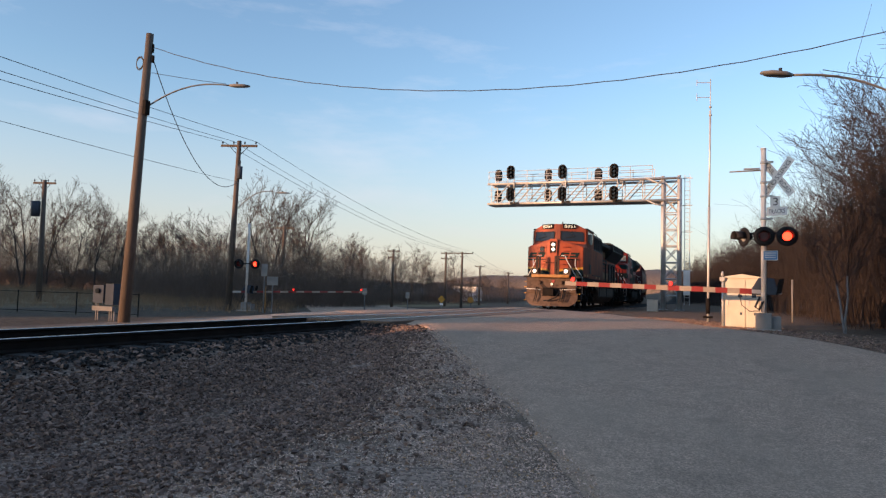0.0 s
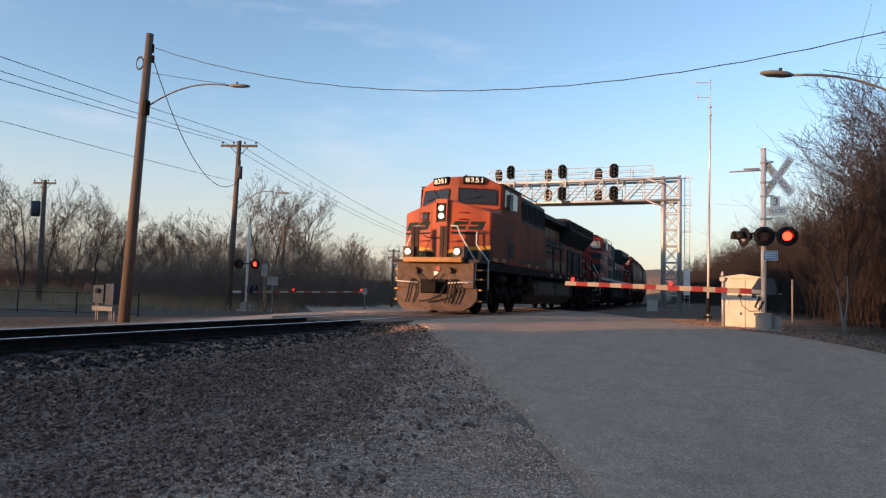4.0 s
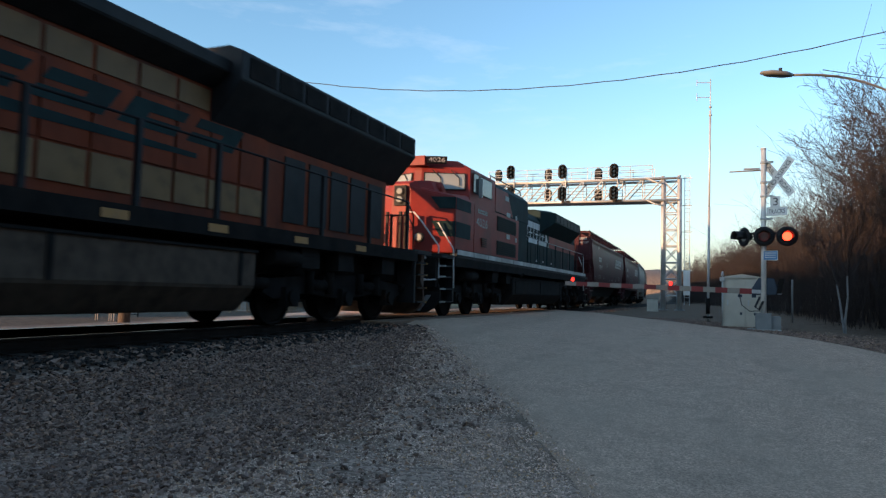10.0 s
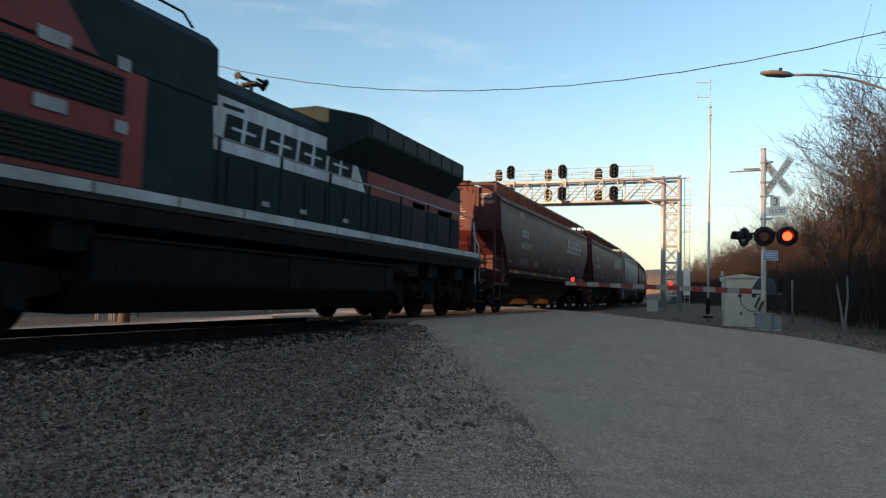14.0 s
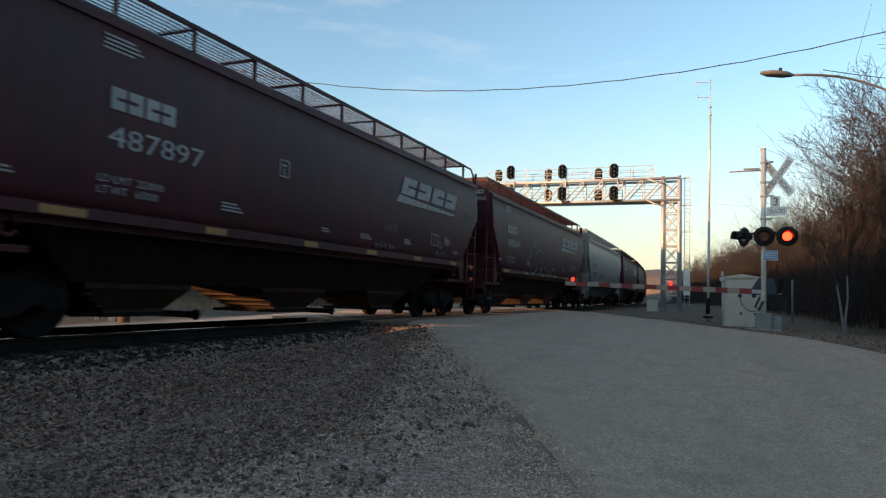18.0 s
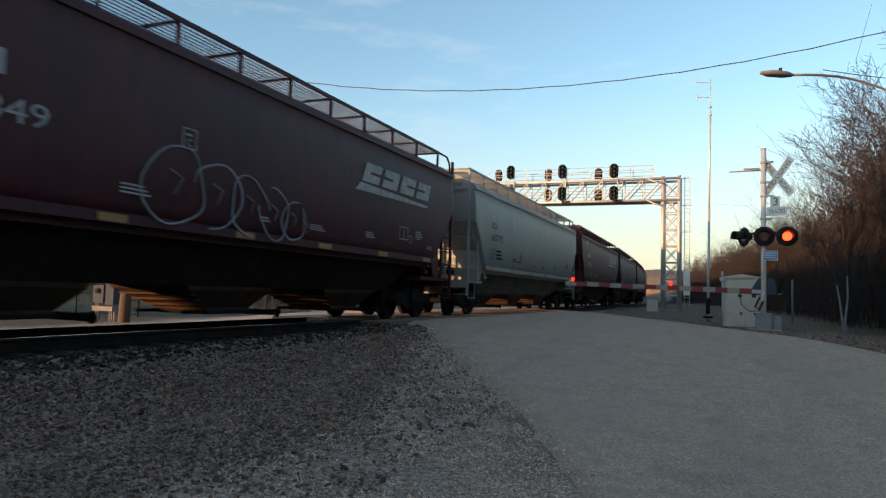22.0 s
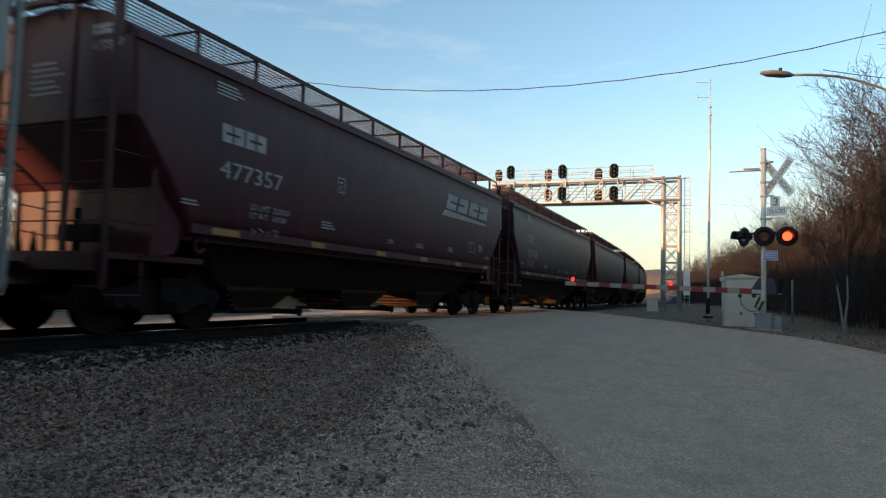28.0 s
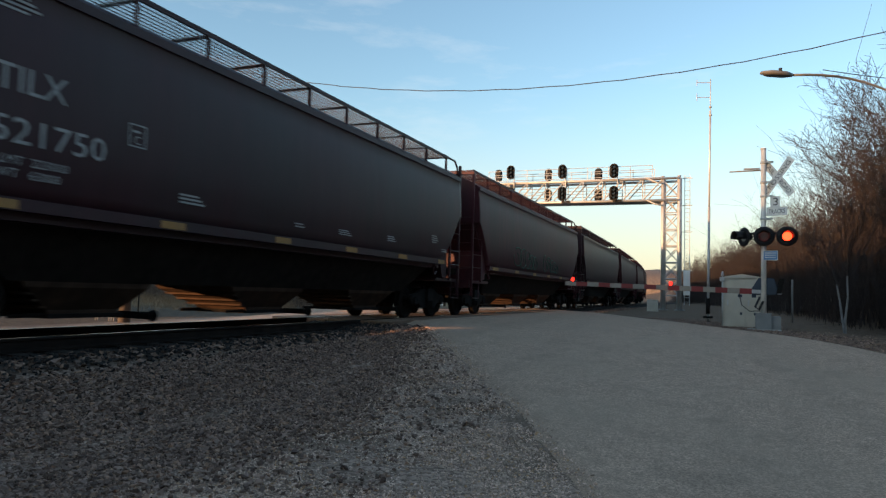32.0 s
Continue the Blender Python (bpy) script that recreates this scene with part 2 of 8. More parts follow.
M_INK = mat("black_lettering", (0.012, 0.012, 0.014), 0.8, spec=0.1, spread=0.1)
M_BLUE = mat("blue_sign", (0.05, 0.20, 0.42), 0.5, spread=0.1)
M_REDGLOW = mat("red_lamp_glow", (1.0, 0.034, 0.012), 0.3, spread=0.0, emit=2.7)
M_LENS = mat("dark_red_lens", (0.10, 0.012, 0.012), 0.2, spread=0.1)
M_CONCRETE = mat("weathered_concrete", (0.42, 0.40, 0.37), 0.9, spread=0.2, scale=10, stain=(0.25, 0.22, 0.19), stain_amount=0.5, bump=0.3)
M_BOOMWHITE = mat("boom_white", (0.36, 0.30, 0.24), 0.7, spread=0.15, stain=(0.24, 0.20, 0.16), stain_amount=0.4)
M_GATEGLOW = mat("gate_lamp_glow", (1.0, 0.03, 0.02), 0.3, spread=0.0, emit=0.9)
M_WIRE = mat("black_cable", (0.02, 0.02, 0.022), 0.6, spread=0.1)
M_BOXGREY = mat("grey_blue_box_paint", (0.055, 0.068, 0.087), 0.85, spec=0.15, spread=0.12)
M_SIGNBACK = mat("dull_aluminium_back", (0.24, 0.235, 0.225), 0.85, spec=0.15, spread=0.15)
M_MAST = mat("silver_painted_mast", (0.78, 0.73, 0.66), 0.5, spread=0.1, stain=(0.55, 0.48, 0.40), stain_amount=0.4, stain_scale=2)
M_POST = mat("dull_steel_post", (0.19, 0.185, 0.18), 0.8, spec=0.2, spread=0.2)


def ground_material():
    """Grit near the track, dry grass beyond it, leaf litter on the wooded bank: told apart by place."""
    m = bpy.data.materials.new("mixed_ground")
    m.use_nodes = True
    n, l = m.node_tree.nodes, m.node_tree.links
    b = n["Principled BSDF"]
    b.inputs["Roughness"].default_value = 0.95
    b.inputs["Specular IOR Level"].default_value = 0.08
    tc, sep = n.new("ShaderNodeTexCoord"), n.new("ShaderNodeSeparateXYZ")
    l.new(tc.outputs["Object"], sep.inputs[0])
    def noise_node(scale, detail=8):
        t = n.new("ShaderNodeTexNoise")
        t.inputs["Scale"].default_value, t.inputs["Detail"].default_value = scale, detail
        l.new(tc.outputs["Object"], t.inputs["Vector"])
        return t.outputs["Fac"]
    def ramp(fac, a, b_):
        r = n.new("ShaderNodeMapRange")
        r.inputs[1].default_value, r.inputs[2].default_value = a, b_
        l.new(fac, r.inputs[0])
        return r.outputs[0]
    def mix(fac, a, c):
        x = n.new("ShaderNodeMix")
        x.data_type = "RGBA"
        l.new(fac, x.inputs[0])
        for k, v in ((6, a), (7, c)):
            if isinstance(v, tuple):
                x.inputs[k].default_value = (*v, 1)
            else:
                l.new(v, x.inputs[k])
        return x.outputs[2]
    def shifted(sock, amount, scale):
        a, s_ = n.new("ShaderNodeMath"), n.new("ShaderNodeMath")
        s_.operation = "MULTIPLY"
        s_.inputs[1].default_value = amount
        l.new(noise_node(scale, 4), s_.inputs[0])
        l.new(sock, a.inputs[0])
        l.new(s_.outputs[0], a.inputs[1])
        return a.outputs[0]
    cell = n.new("ShaderNodeTexVoronoi")      # packed small stones
    cell.inputs["Scale"].default_value = 34
    l.new(tc.outputs["Object"], cell.inputs["Vector"])
    tone = n.new("ShaderNodeSeparateColor")
    l.new(cell.outputs["Color"], tone.inputs[0])
    grit = mix(ramp(tone.outputs[0], 0.0, 1.0), (0.179, 0.120, 0.088), (0.567, 0.394, 0.296))
    grit = mix(ramp(noise_node(0.9, 5), 0.45, 0.75), grit, (0.15, 0.105, 0.072))
    grass = mix(ramp(noise_node(6), 0.3, 0.7), (0.22, 0.160, 0.095), (0.36, 0.265, 0.155))
    grass = mix(ramp(noise_node(0.12, 4), 0.45, 0.65), grass, (0.17, 0.115, 0.065))
    dirt = mix(ramp(noise_node(4), 0.3, 0.7), (0.085, 0.066, 0.050), (0.15, 0.115, 0.082))
    pale = mix(ramp(tone.outputs[0], 0.0, 1.0), (0.26, 0.22, 0.18), (0.50, 0.42, 0.34))
    litter = mix(ramp(noise_node(3), 0.3, 0.7), (0.042, 0.028, 0.020), (0.088, 0.058, 0.040))
    out = mix(ramp(shifted(sep.outputs["X"], 1.6, 1.2), -9.6, -10.6), grit, pale)
    out = mix(ramp(shifted(sep.outputs["X"], 4.0, 0.6), -14.5, -17.5), out, dirt)
    out = mix(ramp(shifted(sep.outputs["X"], 6.0, 0.3), -28.0, -34.0), out, grass)
    slant = n.new("ShaderNodeMath")
    slant.operation = "MULTIPLY_ADD"
    slant.inputs[1].default_value = 0.42
    l.new(sep.outputs["Y"], slant.inputs[0])
    l.new(sep.outputs["X"], slant.inputs[2])
    out = mix(ramp(shifted(slant.outputs[0], 1.2, 1.5), 8.3, 9.1), out, mix(ramp(noise_node(5), 0.3, 0.7), (0.13, 0.088, 0.060), (0.24, 0.165, 0.115)))
    out = mix(ramp(shifted(sep.outputs["X"], 3.0, 0.7), 4.2, 6.5), out, litter)
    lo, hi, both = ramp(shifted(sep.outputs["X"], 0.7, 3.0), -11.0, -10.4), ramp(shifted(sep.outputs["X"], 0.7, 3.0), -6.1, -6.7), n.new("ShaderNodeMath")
    both.operation = "MULTIPLY"      # strip under the track, its colour darkened for the shade there
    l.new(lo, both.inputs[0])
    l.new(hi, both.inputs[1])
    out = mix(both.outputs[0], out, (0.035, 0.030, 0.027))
    l.new(out, b.inputs["Base Color"])
    bp = n.new("ShaderNodeBump")
    bp.inputs["Strength"].default_value, bp.inputs["Distance"].default_value = 0.6, 0.03
    l.new(cell.outputs["Distance"], bp.inputs["Height"])
    bp.invert = True
    l.new(bp.outputs["Normal"], b.inputs["Normal"])
    return m


def asphalt_material():
    """Worn asphalt: pale aggregate in dark binder, broad patches, hairline cracks and dusty tracks."""
    m = bpy.data.materials.new("worn_asphalt")
    m.use_nodes = True
    n, l = m.node_tree.nodes, m.node_tree.links
    b = n["Principled BSDF"]
    b.inputs["Roughness"].default_value, b.inputs["Specular IOR Level"].default_value = 0.92, 0.1
    tc = n.new("ShaderNodeTexCoord")
    def tex(kind, scale, **inputs):
        t = n.new(kind)
        t.inputs["Scale"].default_value = scale
        for k, v in inputs.items():
            t.inputs[k].default_value = v
        l.new(tc.outputs["Object"], t.inputs["Vector"])
        return t
    def ramp(sock, a, b_, lo=0.0, hi=1.0):
        r = n.new("ShaderNodeMapRange")
        for k, v in enumerate((a, b_, lo, hi)):
            r.inputs[k + 1].default_value = v
        l.new(sock, r.inputs[0])
        return r.outputs[0]
    def mix(fac, a, c):
        x = n.new("ShaderNodeMix")
        x.data_type = "RGBA"
        l.new(fac, x.inputs[0])
        for k, v in ((6, a), (7, c)):
            if isinstance(v, tuple):
                x.inputs[k].default_value = (*v, 1)
            else:
                l.new(v, x.inputs[k])
        return x.outputs[2]
    stones = tex("ShaderNodeTexVoronoi", 75)
    tone = n.new("ShaderNodeSeparateColor")
    l.new(stones.outputs["Color"], tone.inputs[0])
    out = mix(ramp(tone.outputs[0], 0.1, 1.0), (0.33, 0.220, 0.155), (0.74, 0.497, 0.348))
    out = mix(ramp(tex("ShaderNodeTexNoise", 9, Detail=8).outputs["Fac"], 0.4, 0.75, 0, 0.5), out, (0.315, 0.218, 0.152))
    out = mix(ramp(tex("ShaderNodeTexNoise", 0.5, Detail=6).outputs["Fac"], 0.42, 0.65, 0, 0.55), out, (0.462, 0.324, 0.226))
    out = mix(ramp(tex("ShaderNodeTexNoise", 2.3, Detail=7).outputs["Fac"], 0.52, 0.72, 0, 0.26), out, (0.215, 0.153, 0.110))
    along = n.new("ShaderNodeMapping")      # bands run with the road
    along.inputs["Rotation"].default_value = (0, 0, radians(-27))
    along.inputs["Scale"].default_value = (1.0, 0.07, 1.0)
    l.new(tc.outputs["Object"], along.inputs["Vector"])
    bands = tex("ShaderNodeTexNoise", 1.1, Detail=3)
    l.new(along.outputs["Vector"], bands.inputs["Vector"])
    out = mix(ramp(bands.outputs["Fac"], 0.5, 0.66, 0, 0.16), out, (0.22, 0.158, 0.112))
    cracks = tex("ShaderNodeTexVoronoi", 0.55)
    cracks.feature = "DISTANCE_TO_EDGE"
    wob = tex("ShaderNodeTexNoise", 1.7, Detail=6)
    shift = n.new("ShaderNodeVectorMath")
    shift.operation = "MULTIPLY_ADD"
    shift.inputs[1].default_value = (0.7, 0.7, 0.0)
    l.new(wob.outputs["Color"], shift.inputs[0])
    l.new(tc.outputs["Object"], shift.inputs[2])
    l.new(shift.outputs[0], cracks.inputs["Vector"])
    where = ramp(tex("ShaderNodeTexNoise", 0.3, Detail=3).outputs["Fac"], 0.58, 0.68)
    line = n.new("ShaderNodeMath")
    line.operation = "MULTIPLY"
    l.new(ramp(cracks.outputs["Distance"], 0.0, 0.008, 0.45, 0.0), line.inputs[0])
    l.new(where, line.inputs[1])
    out = mix(line.outputs[0], out, (0.06, 0.054, 0.05))
    l.new(out, b.inputs["Base Color"])
    bp = n.new("ShaderNodeBump")
    bp.inputs["Strength"].default_value, bp.inputs["Distance"].default_value = 0.5, 0.008
    bp.invert = True
    l.new(stones.outputs["Distance"], bp.inputs["Height"])
    l.new(bp.outputs["Normal"], b.inputs["Normal"])
    return m


def stone_material(name, dark, light, tan):
    """Loose stones that differ one from another."""
    m = bpy.data.materials.new(name)
    m.use_nodes = True
    n, l = m.node_tree.nodes, m.node_tree.links
    b = n["Principled BSDF"]
    b.inputs["Roughness"].default_value = 0.9
    b.inputs["Specular IOR Level"].default_value = 0.2
    g, r = n.new("ShaderNodeNewGeometry"), n.new("ShaderNodeValToRGB")
    e = r.color_ramp.elements
    e[0].color, e[1].color = (*dark, 1), (*light, 1)
    e[1].position = 0.86
    x = e.new(0.93)
    x.color = (*tan, 1)
    l.new(g.outputs["Random Per Island"], r.inputs[0])
    t, mr, mu = n.new("ShaderNodeTexNoise"), n.new("ShaderNodeMapRange"), n.new("ShaderNodeVectorMath")
    t.inputs["Scale"].default_value = 30
    mr.inputs[3].default_value, mr.inputs[4].default_value = 0.7, 1.3
    mu.operation = "SCALE"
    l.new(t.outputs["Fac"], mr.inputs[0])
    l.new(r.outputs[0], mu.inputs[0])
    l.new(mr.outputs[0], mu.inputs["Scale"])
    l.new(mu.outputs[0], b.inputs["Base Color"])
    return m


M_MIXED = ground_material()
M_ASPHALT = asphalt_material()
M_STONE = stone_material("ballast_stones", (0.100, 0.064, 0.049), (0.375, 0.249, 0.190), (0.42, 0.255, 0.17))
M_GRAVEL = stone_material("fine_gravel", (0.281, 0.191, 0.142), (0.894, 0.640, 0.489), (0.56, 0.33, 0.18))
# ballast near the rails, with the track's shade put into its colour
M_SHADESTONE = stone_material("shade_dark_ballast", (0.018, 0.016, 0.015), (0.06, 0.052, 0.047), (0.08, 0.05, 0.035))


# ---- ground, road and track ----
def track_x(y):
    return TRACK_X - max(0.0, y - BEND_FROM) ** 2 * BEND


def smooth(a, b, v):
    k = min(1.0, max(0.0, (v - a) / (b - a)))
    return k * k * (3 - 2 * k)


def spot(right, ahead):
    """The place that lies so far to the right of the camera and so far ahead of it."""
    return right * math.cos(TURN) - ahead * math.sin(TURN), right * math.sin(TURN) + ahead * math.cos(TURN)


def wood_edge(y):
    return float(np.interp(y, [-60, -14, 0, 5, 10, 14, 20, 26, 40, 70, 100, 150, 250], [26, 17, 12.4, 9.4, 7.2, 5.8, 4.6, 3.8, 3.6, 1.2, -2.5, -11, -45]))


ROAD_LEFT = [(3.5, -14), (0.5, 0), (-0.45, 3.5), (-1.02, 5.2), (-2.28, 7.7), (-4.02, 10.5), (-6.2, 13.6), (-8.7, 17.0), (-14, 23), (-20, 30.5), (-29, 43), (-48, 70)]
ROAD_RIGHT = [(14, -10), (9.5, 1), (6.5, 6), (4.6, 10.0), (3.3, 12.8), (2.65, 14.2), (1.3, 17.2), (-1.8, 24.6), (-5, 31), (-11, 38), (-19, 49), (-38, 76)]


def bare_z(x, y):
    base = -0.80 + 0.72 * smooth(4.0, 17.0, y)                 # the near side rises to the crossing
    tx = track_x(y)
    near = base + (-0.2 - base) * smooth(tx + 3.6, tx + 1.7, x)      # ballast shoulder
    on = smooth(12.4, 13.9, y) * smooth(34, 32, y)
    near = near + max(0.0, -0.07 - near) * on * smooth(tx + 4.5, tx + 2.5, x)
    far = -0.25 - 0.4 * smooth(tx - 2.5, tx - 9.0, x) + 0.9 * smooth(-40, -85, x) * smooth(110, 60, y) - 0.55 * smooth(38, 75, y)
    far += 0.30 * math.exp(-((x + 15.5) / 3.4) ** 2 - ((y - 23.5) / 6.0) ** 2)      # gravel heaped by the far road
    z = far + (near - far) * smooth(tx - 1.0, tx - 0.2, x)
    # unseen beside the camera, the bank is raised to 30 m to block skylight
    d = max(0.0, x - wood_edge(y) - 0.5)
    steep = 0.8 + (0.17 - 0.8) * smooth(8, 24, y)
    return z + min(30.0 - 26.0 * smooth(10, 26, y), steep * d) * smooth(0, 3, d)


def road_z(x, y):
    k = smooth(5.5, 1.8, abs(x - track_x(y)))
    return (bare_z(x, y) + 0.045) * (1 - k) - 0.012 * k


def road_edge(y):
    return float(np.interp(y, [p[1] for p in ROAD_LEFT], [p[0] for p in ROAD_LEFT]))


def ground_z(x, y):
    """The land, banked up against the road where that climbs over the track."""
    z = bare_z(x, y)
    if 3 < y < 30 and x > track_x(y) - 6:
        w = smooth(2.2, 0.0, road_edge(y) - x) * smooth(3, 5, y) * smooth(2.1, 2.7, abs(x - track_x(y)))
        z += max(0.0, road_z(x, y) - 0.05 - z) * w
    return z


def build_ground():
    bm = bmesh.new()
    xs = [-1500, -900, -500, -300, -180, -120, -90, -75] + list(np.arange(-64, -20, 2.0)) + list(np.arange(-20, 8, 0.5)) + list(np.arange(8, 40, 2.0)) + [50, 70, 100, 160, 300, 600, 1500]
    ys = [-1500, -600, -300, -150, -80, -50, -30, -20, -14] + list(np.arange(-10, 34, 0.6)) + list(np.arange(34, 90, 3.0)) + [100, 120, 150, 200, 300, 450, 700, 1200, 2500]
    rows = [[bm.verts.new((x, y, ground_z(x, y) + 0.02 * noise.noise((x * 1.7, y * 1.7, 0)))) for x in xs] for y in ys]
    for a, b in zip(rows, rows[1:]):
        for i in range(len(xs) - 1):
            bm.faces.new((a[i], a[i + 1], b[i + 1], b[i])).smooth = True
    solid("ground", bm, M_MIXED, label="gritty earth and dry grass around the crossing", category="ground", kind="structure")


def build_road():
    def along(line, u):
        i = min(len(line) - 2, int(u))
        a, b = Vector(line[i]), Vector(line[i + 1])
        return a.lerp(b, u - i)
    bm = bmesh.new()
    rows = []
    for k in range(0, 11 * 16 + 1):
        u = k / 16
        a, b = along(ROAD_LEFT, u), along(ROAD_RIGHT, u)
        row = []
        for i in range(31):
            f = i / 30
            p = a.lerp(b, f)
            if i in (0, 30):      # ragged edge
                p = p + Vector((0.13 * noise.noise((p.x * 2.2, p.y * 2.2, 3)), 0.10 * noise.noise((p.x * 2.2, p.y * 2.2, 7))))
            drop = 0.06 if i in (0, 30) else 0.0
            row.append(bm.verts.new((p.x, p.y, road_z(p.x, p.y) - drop + 0.006 * noise.noise((p.x * 0.8, p.y * 0.8, 1)))))
        rows.append(row)
    for a, b in zip(rows, rows[1:]):
        for i in range(30):
            bm.faces.new((a[i], a[i + 1], b[i + 1], b[i])).smooth = True
    solid("road", bm, M_ASPHALT, label="worn grey asphalt road rising to the crossing", category="road", kind="structure")


def build_track():
    track = empty("track", label="railway track on dark ballast bending away", category="railway track", kind="structure")
    prof = [(-0.075, -0.17), (0.075, -0.17), (0.075, -0.155), (0.012, -0.13), (0.012, -0.04), (0.036, -0.03), (0.036, 0.0), (-0.036, 0.0), (-0.036, -0.03), (-0.012, -0.04), (-0.012, -0.13), (-0.075, -0.155)]
    head = [(-0.034, 0.001), (0.034, 0.001), (0.03, 0.006), (-0.03, 0.006)]
    ys = list(np.arange(-60, 30, 6.0)) + list(np.arange(30, 260, 5.0))
    for side in (-0.75, 0.75):
        bm = bmesh.new()
        loft(bm, [[(track_x(y) + side + u, y, v) for u, v in prof] for y in ys], smooth=False)
        r = part("rail", bm, M_RAILSIDE, track, "rusty rail with a bright worn head")
        bm = bmesh.new()
        loft(bm, [[(track_x(y) + side + u, y, v) for u, v in head] for y in ys], smooth=False)
        part("running_surface", bm, M_RAIL, r)
    bm = bmesh.new()
    box(bm, -1.3, 1.3, -0.11, 0.11, -0.34, -0.172)
    me = link_mesh("tie", bm, M_TIE, 0.012)
    rng = random.Random(5)
    for k in range(150):
        y = -14 + 0.53 * k
        if 14.2 < y < 31:
            continue
        ob = new("tie", me)
        ob.parent = track
        ob.matrix_local = pose(track_x(y) + rng.uniform(-0.03, 0.03), y, rng.uniform(-0.01, 0.0), 0, 0, rng.uniform(-1, 1))
    # timber crossing panels beside and between the rails
    for x0, x1 in ((-1.62, -0.86), (-0.62, -0.02), (0.02, 0.62), (0.86, 1.62)):
        for j in range(7):
            bm = bmesh.new()
            y0 = 13.9 + 2.4 * j
            box(bm, x0, x1, 0.01, 2.38, -0.19, -0.004 + 0.002 * (j % 3))
            p = part("crossing_panel", bm, M_PLANK, track, "worn timber crossing panel", bevel=0.015)
            p.location = (track_x(y0 + 1.2), y0, 0)


def scatter(name, material, spots, sizes, seed, label, flat=0.62, fine=False):
    """Loose stones: one mesh of squashed, uneven lumps, eight-cornered or (fine) six-cornered."""
    if fine:
        base = np.array([(1, 0, 0), (0, 1, 0), (-1, 0, 0), (0, -1, 0), (0, 0, 1), (0, 0, -1)], float)
        tris = np.array([(0, 1, 4), (1, 2, 4), (2, 3, 4), (3, 0, 4), (1, 0, 5), (2, 1, 5), (3, 2, 5), (0, 3, 5)])
    else:
        base = np.array([(x, y, z) for z in (-1, 1) for y in (-1, 1) for x in (-1, 1)]) * 0.72
        tris = np.array([(0, 2, 1), (1, 2, 3), (4, 5, 6), (5, 7, 6), (0, 1, 4), (1, 5, 4), (2, 6, 3), (3, 6, 7), (0, 4, 2), (2, 4, 6), (1, 3, 5), (3, 7, 5)])
    rng = np.random.default_rng(seed)
    n, c0, t0 = len(spots), len(base), len(tris)
    v = (base[None] + rng.normal(0, 0.28, (n, c0, 3))) * rng.uniform(0.6, 1.2, (n, c0, 1)) * rng.uniform(0.65, 1.4, (n, 1, 3))
    a = rng.uniform(0, 2 * math.pi, n)
    c, s = np.cos(a)[:, None], np.sin(a)[:, None]
    tilt = rng.uniform(-0.7, 0.7, (n, 1))
    x, y, z = v[..., 0], v[..., 1], v[..., 2] * flat
    y, z = y * np.cos(tilt) - z * np.sin(tilt), y * np.sin(tilt) + z * np.cos(tilt)
    v = np.stack([x * c - y * s, x * s + y * c, z], -1) * np.array(sizes)[:, None, None] * 0.5 + np.array(spots)[:, None, :]
    f = tris[None] + c0 * np.arange(n)[:, None, None]
    me = bpy.data.meshes.new(name)
    me.vertices.add(n * c0)
    me.vertices.foreach_set("co", v.astype(np.float32).ravel())
    me.loops.add(n * t0 * 3)
    me.loops.foreach_set("vertex_index", f.astype(np.int32).ravel())
    me.polygons.add(n * t0)
    me.polygons.foreach_set("loop_start", np.arange(0, n * t0 * 3, 3, dtype=np.int32))
    me.update(calc_edges=True)
    me.shade_flat()
    me.materials.append(material)
    return tagged(new(name, me), label, "stones", kind="stuff")


def left_of_road(x, y):
    return x < road_edge(y) - 0.05


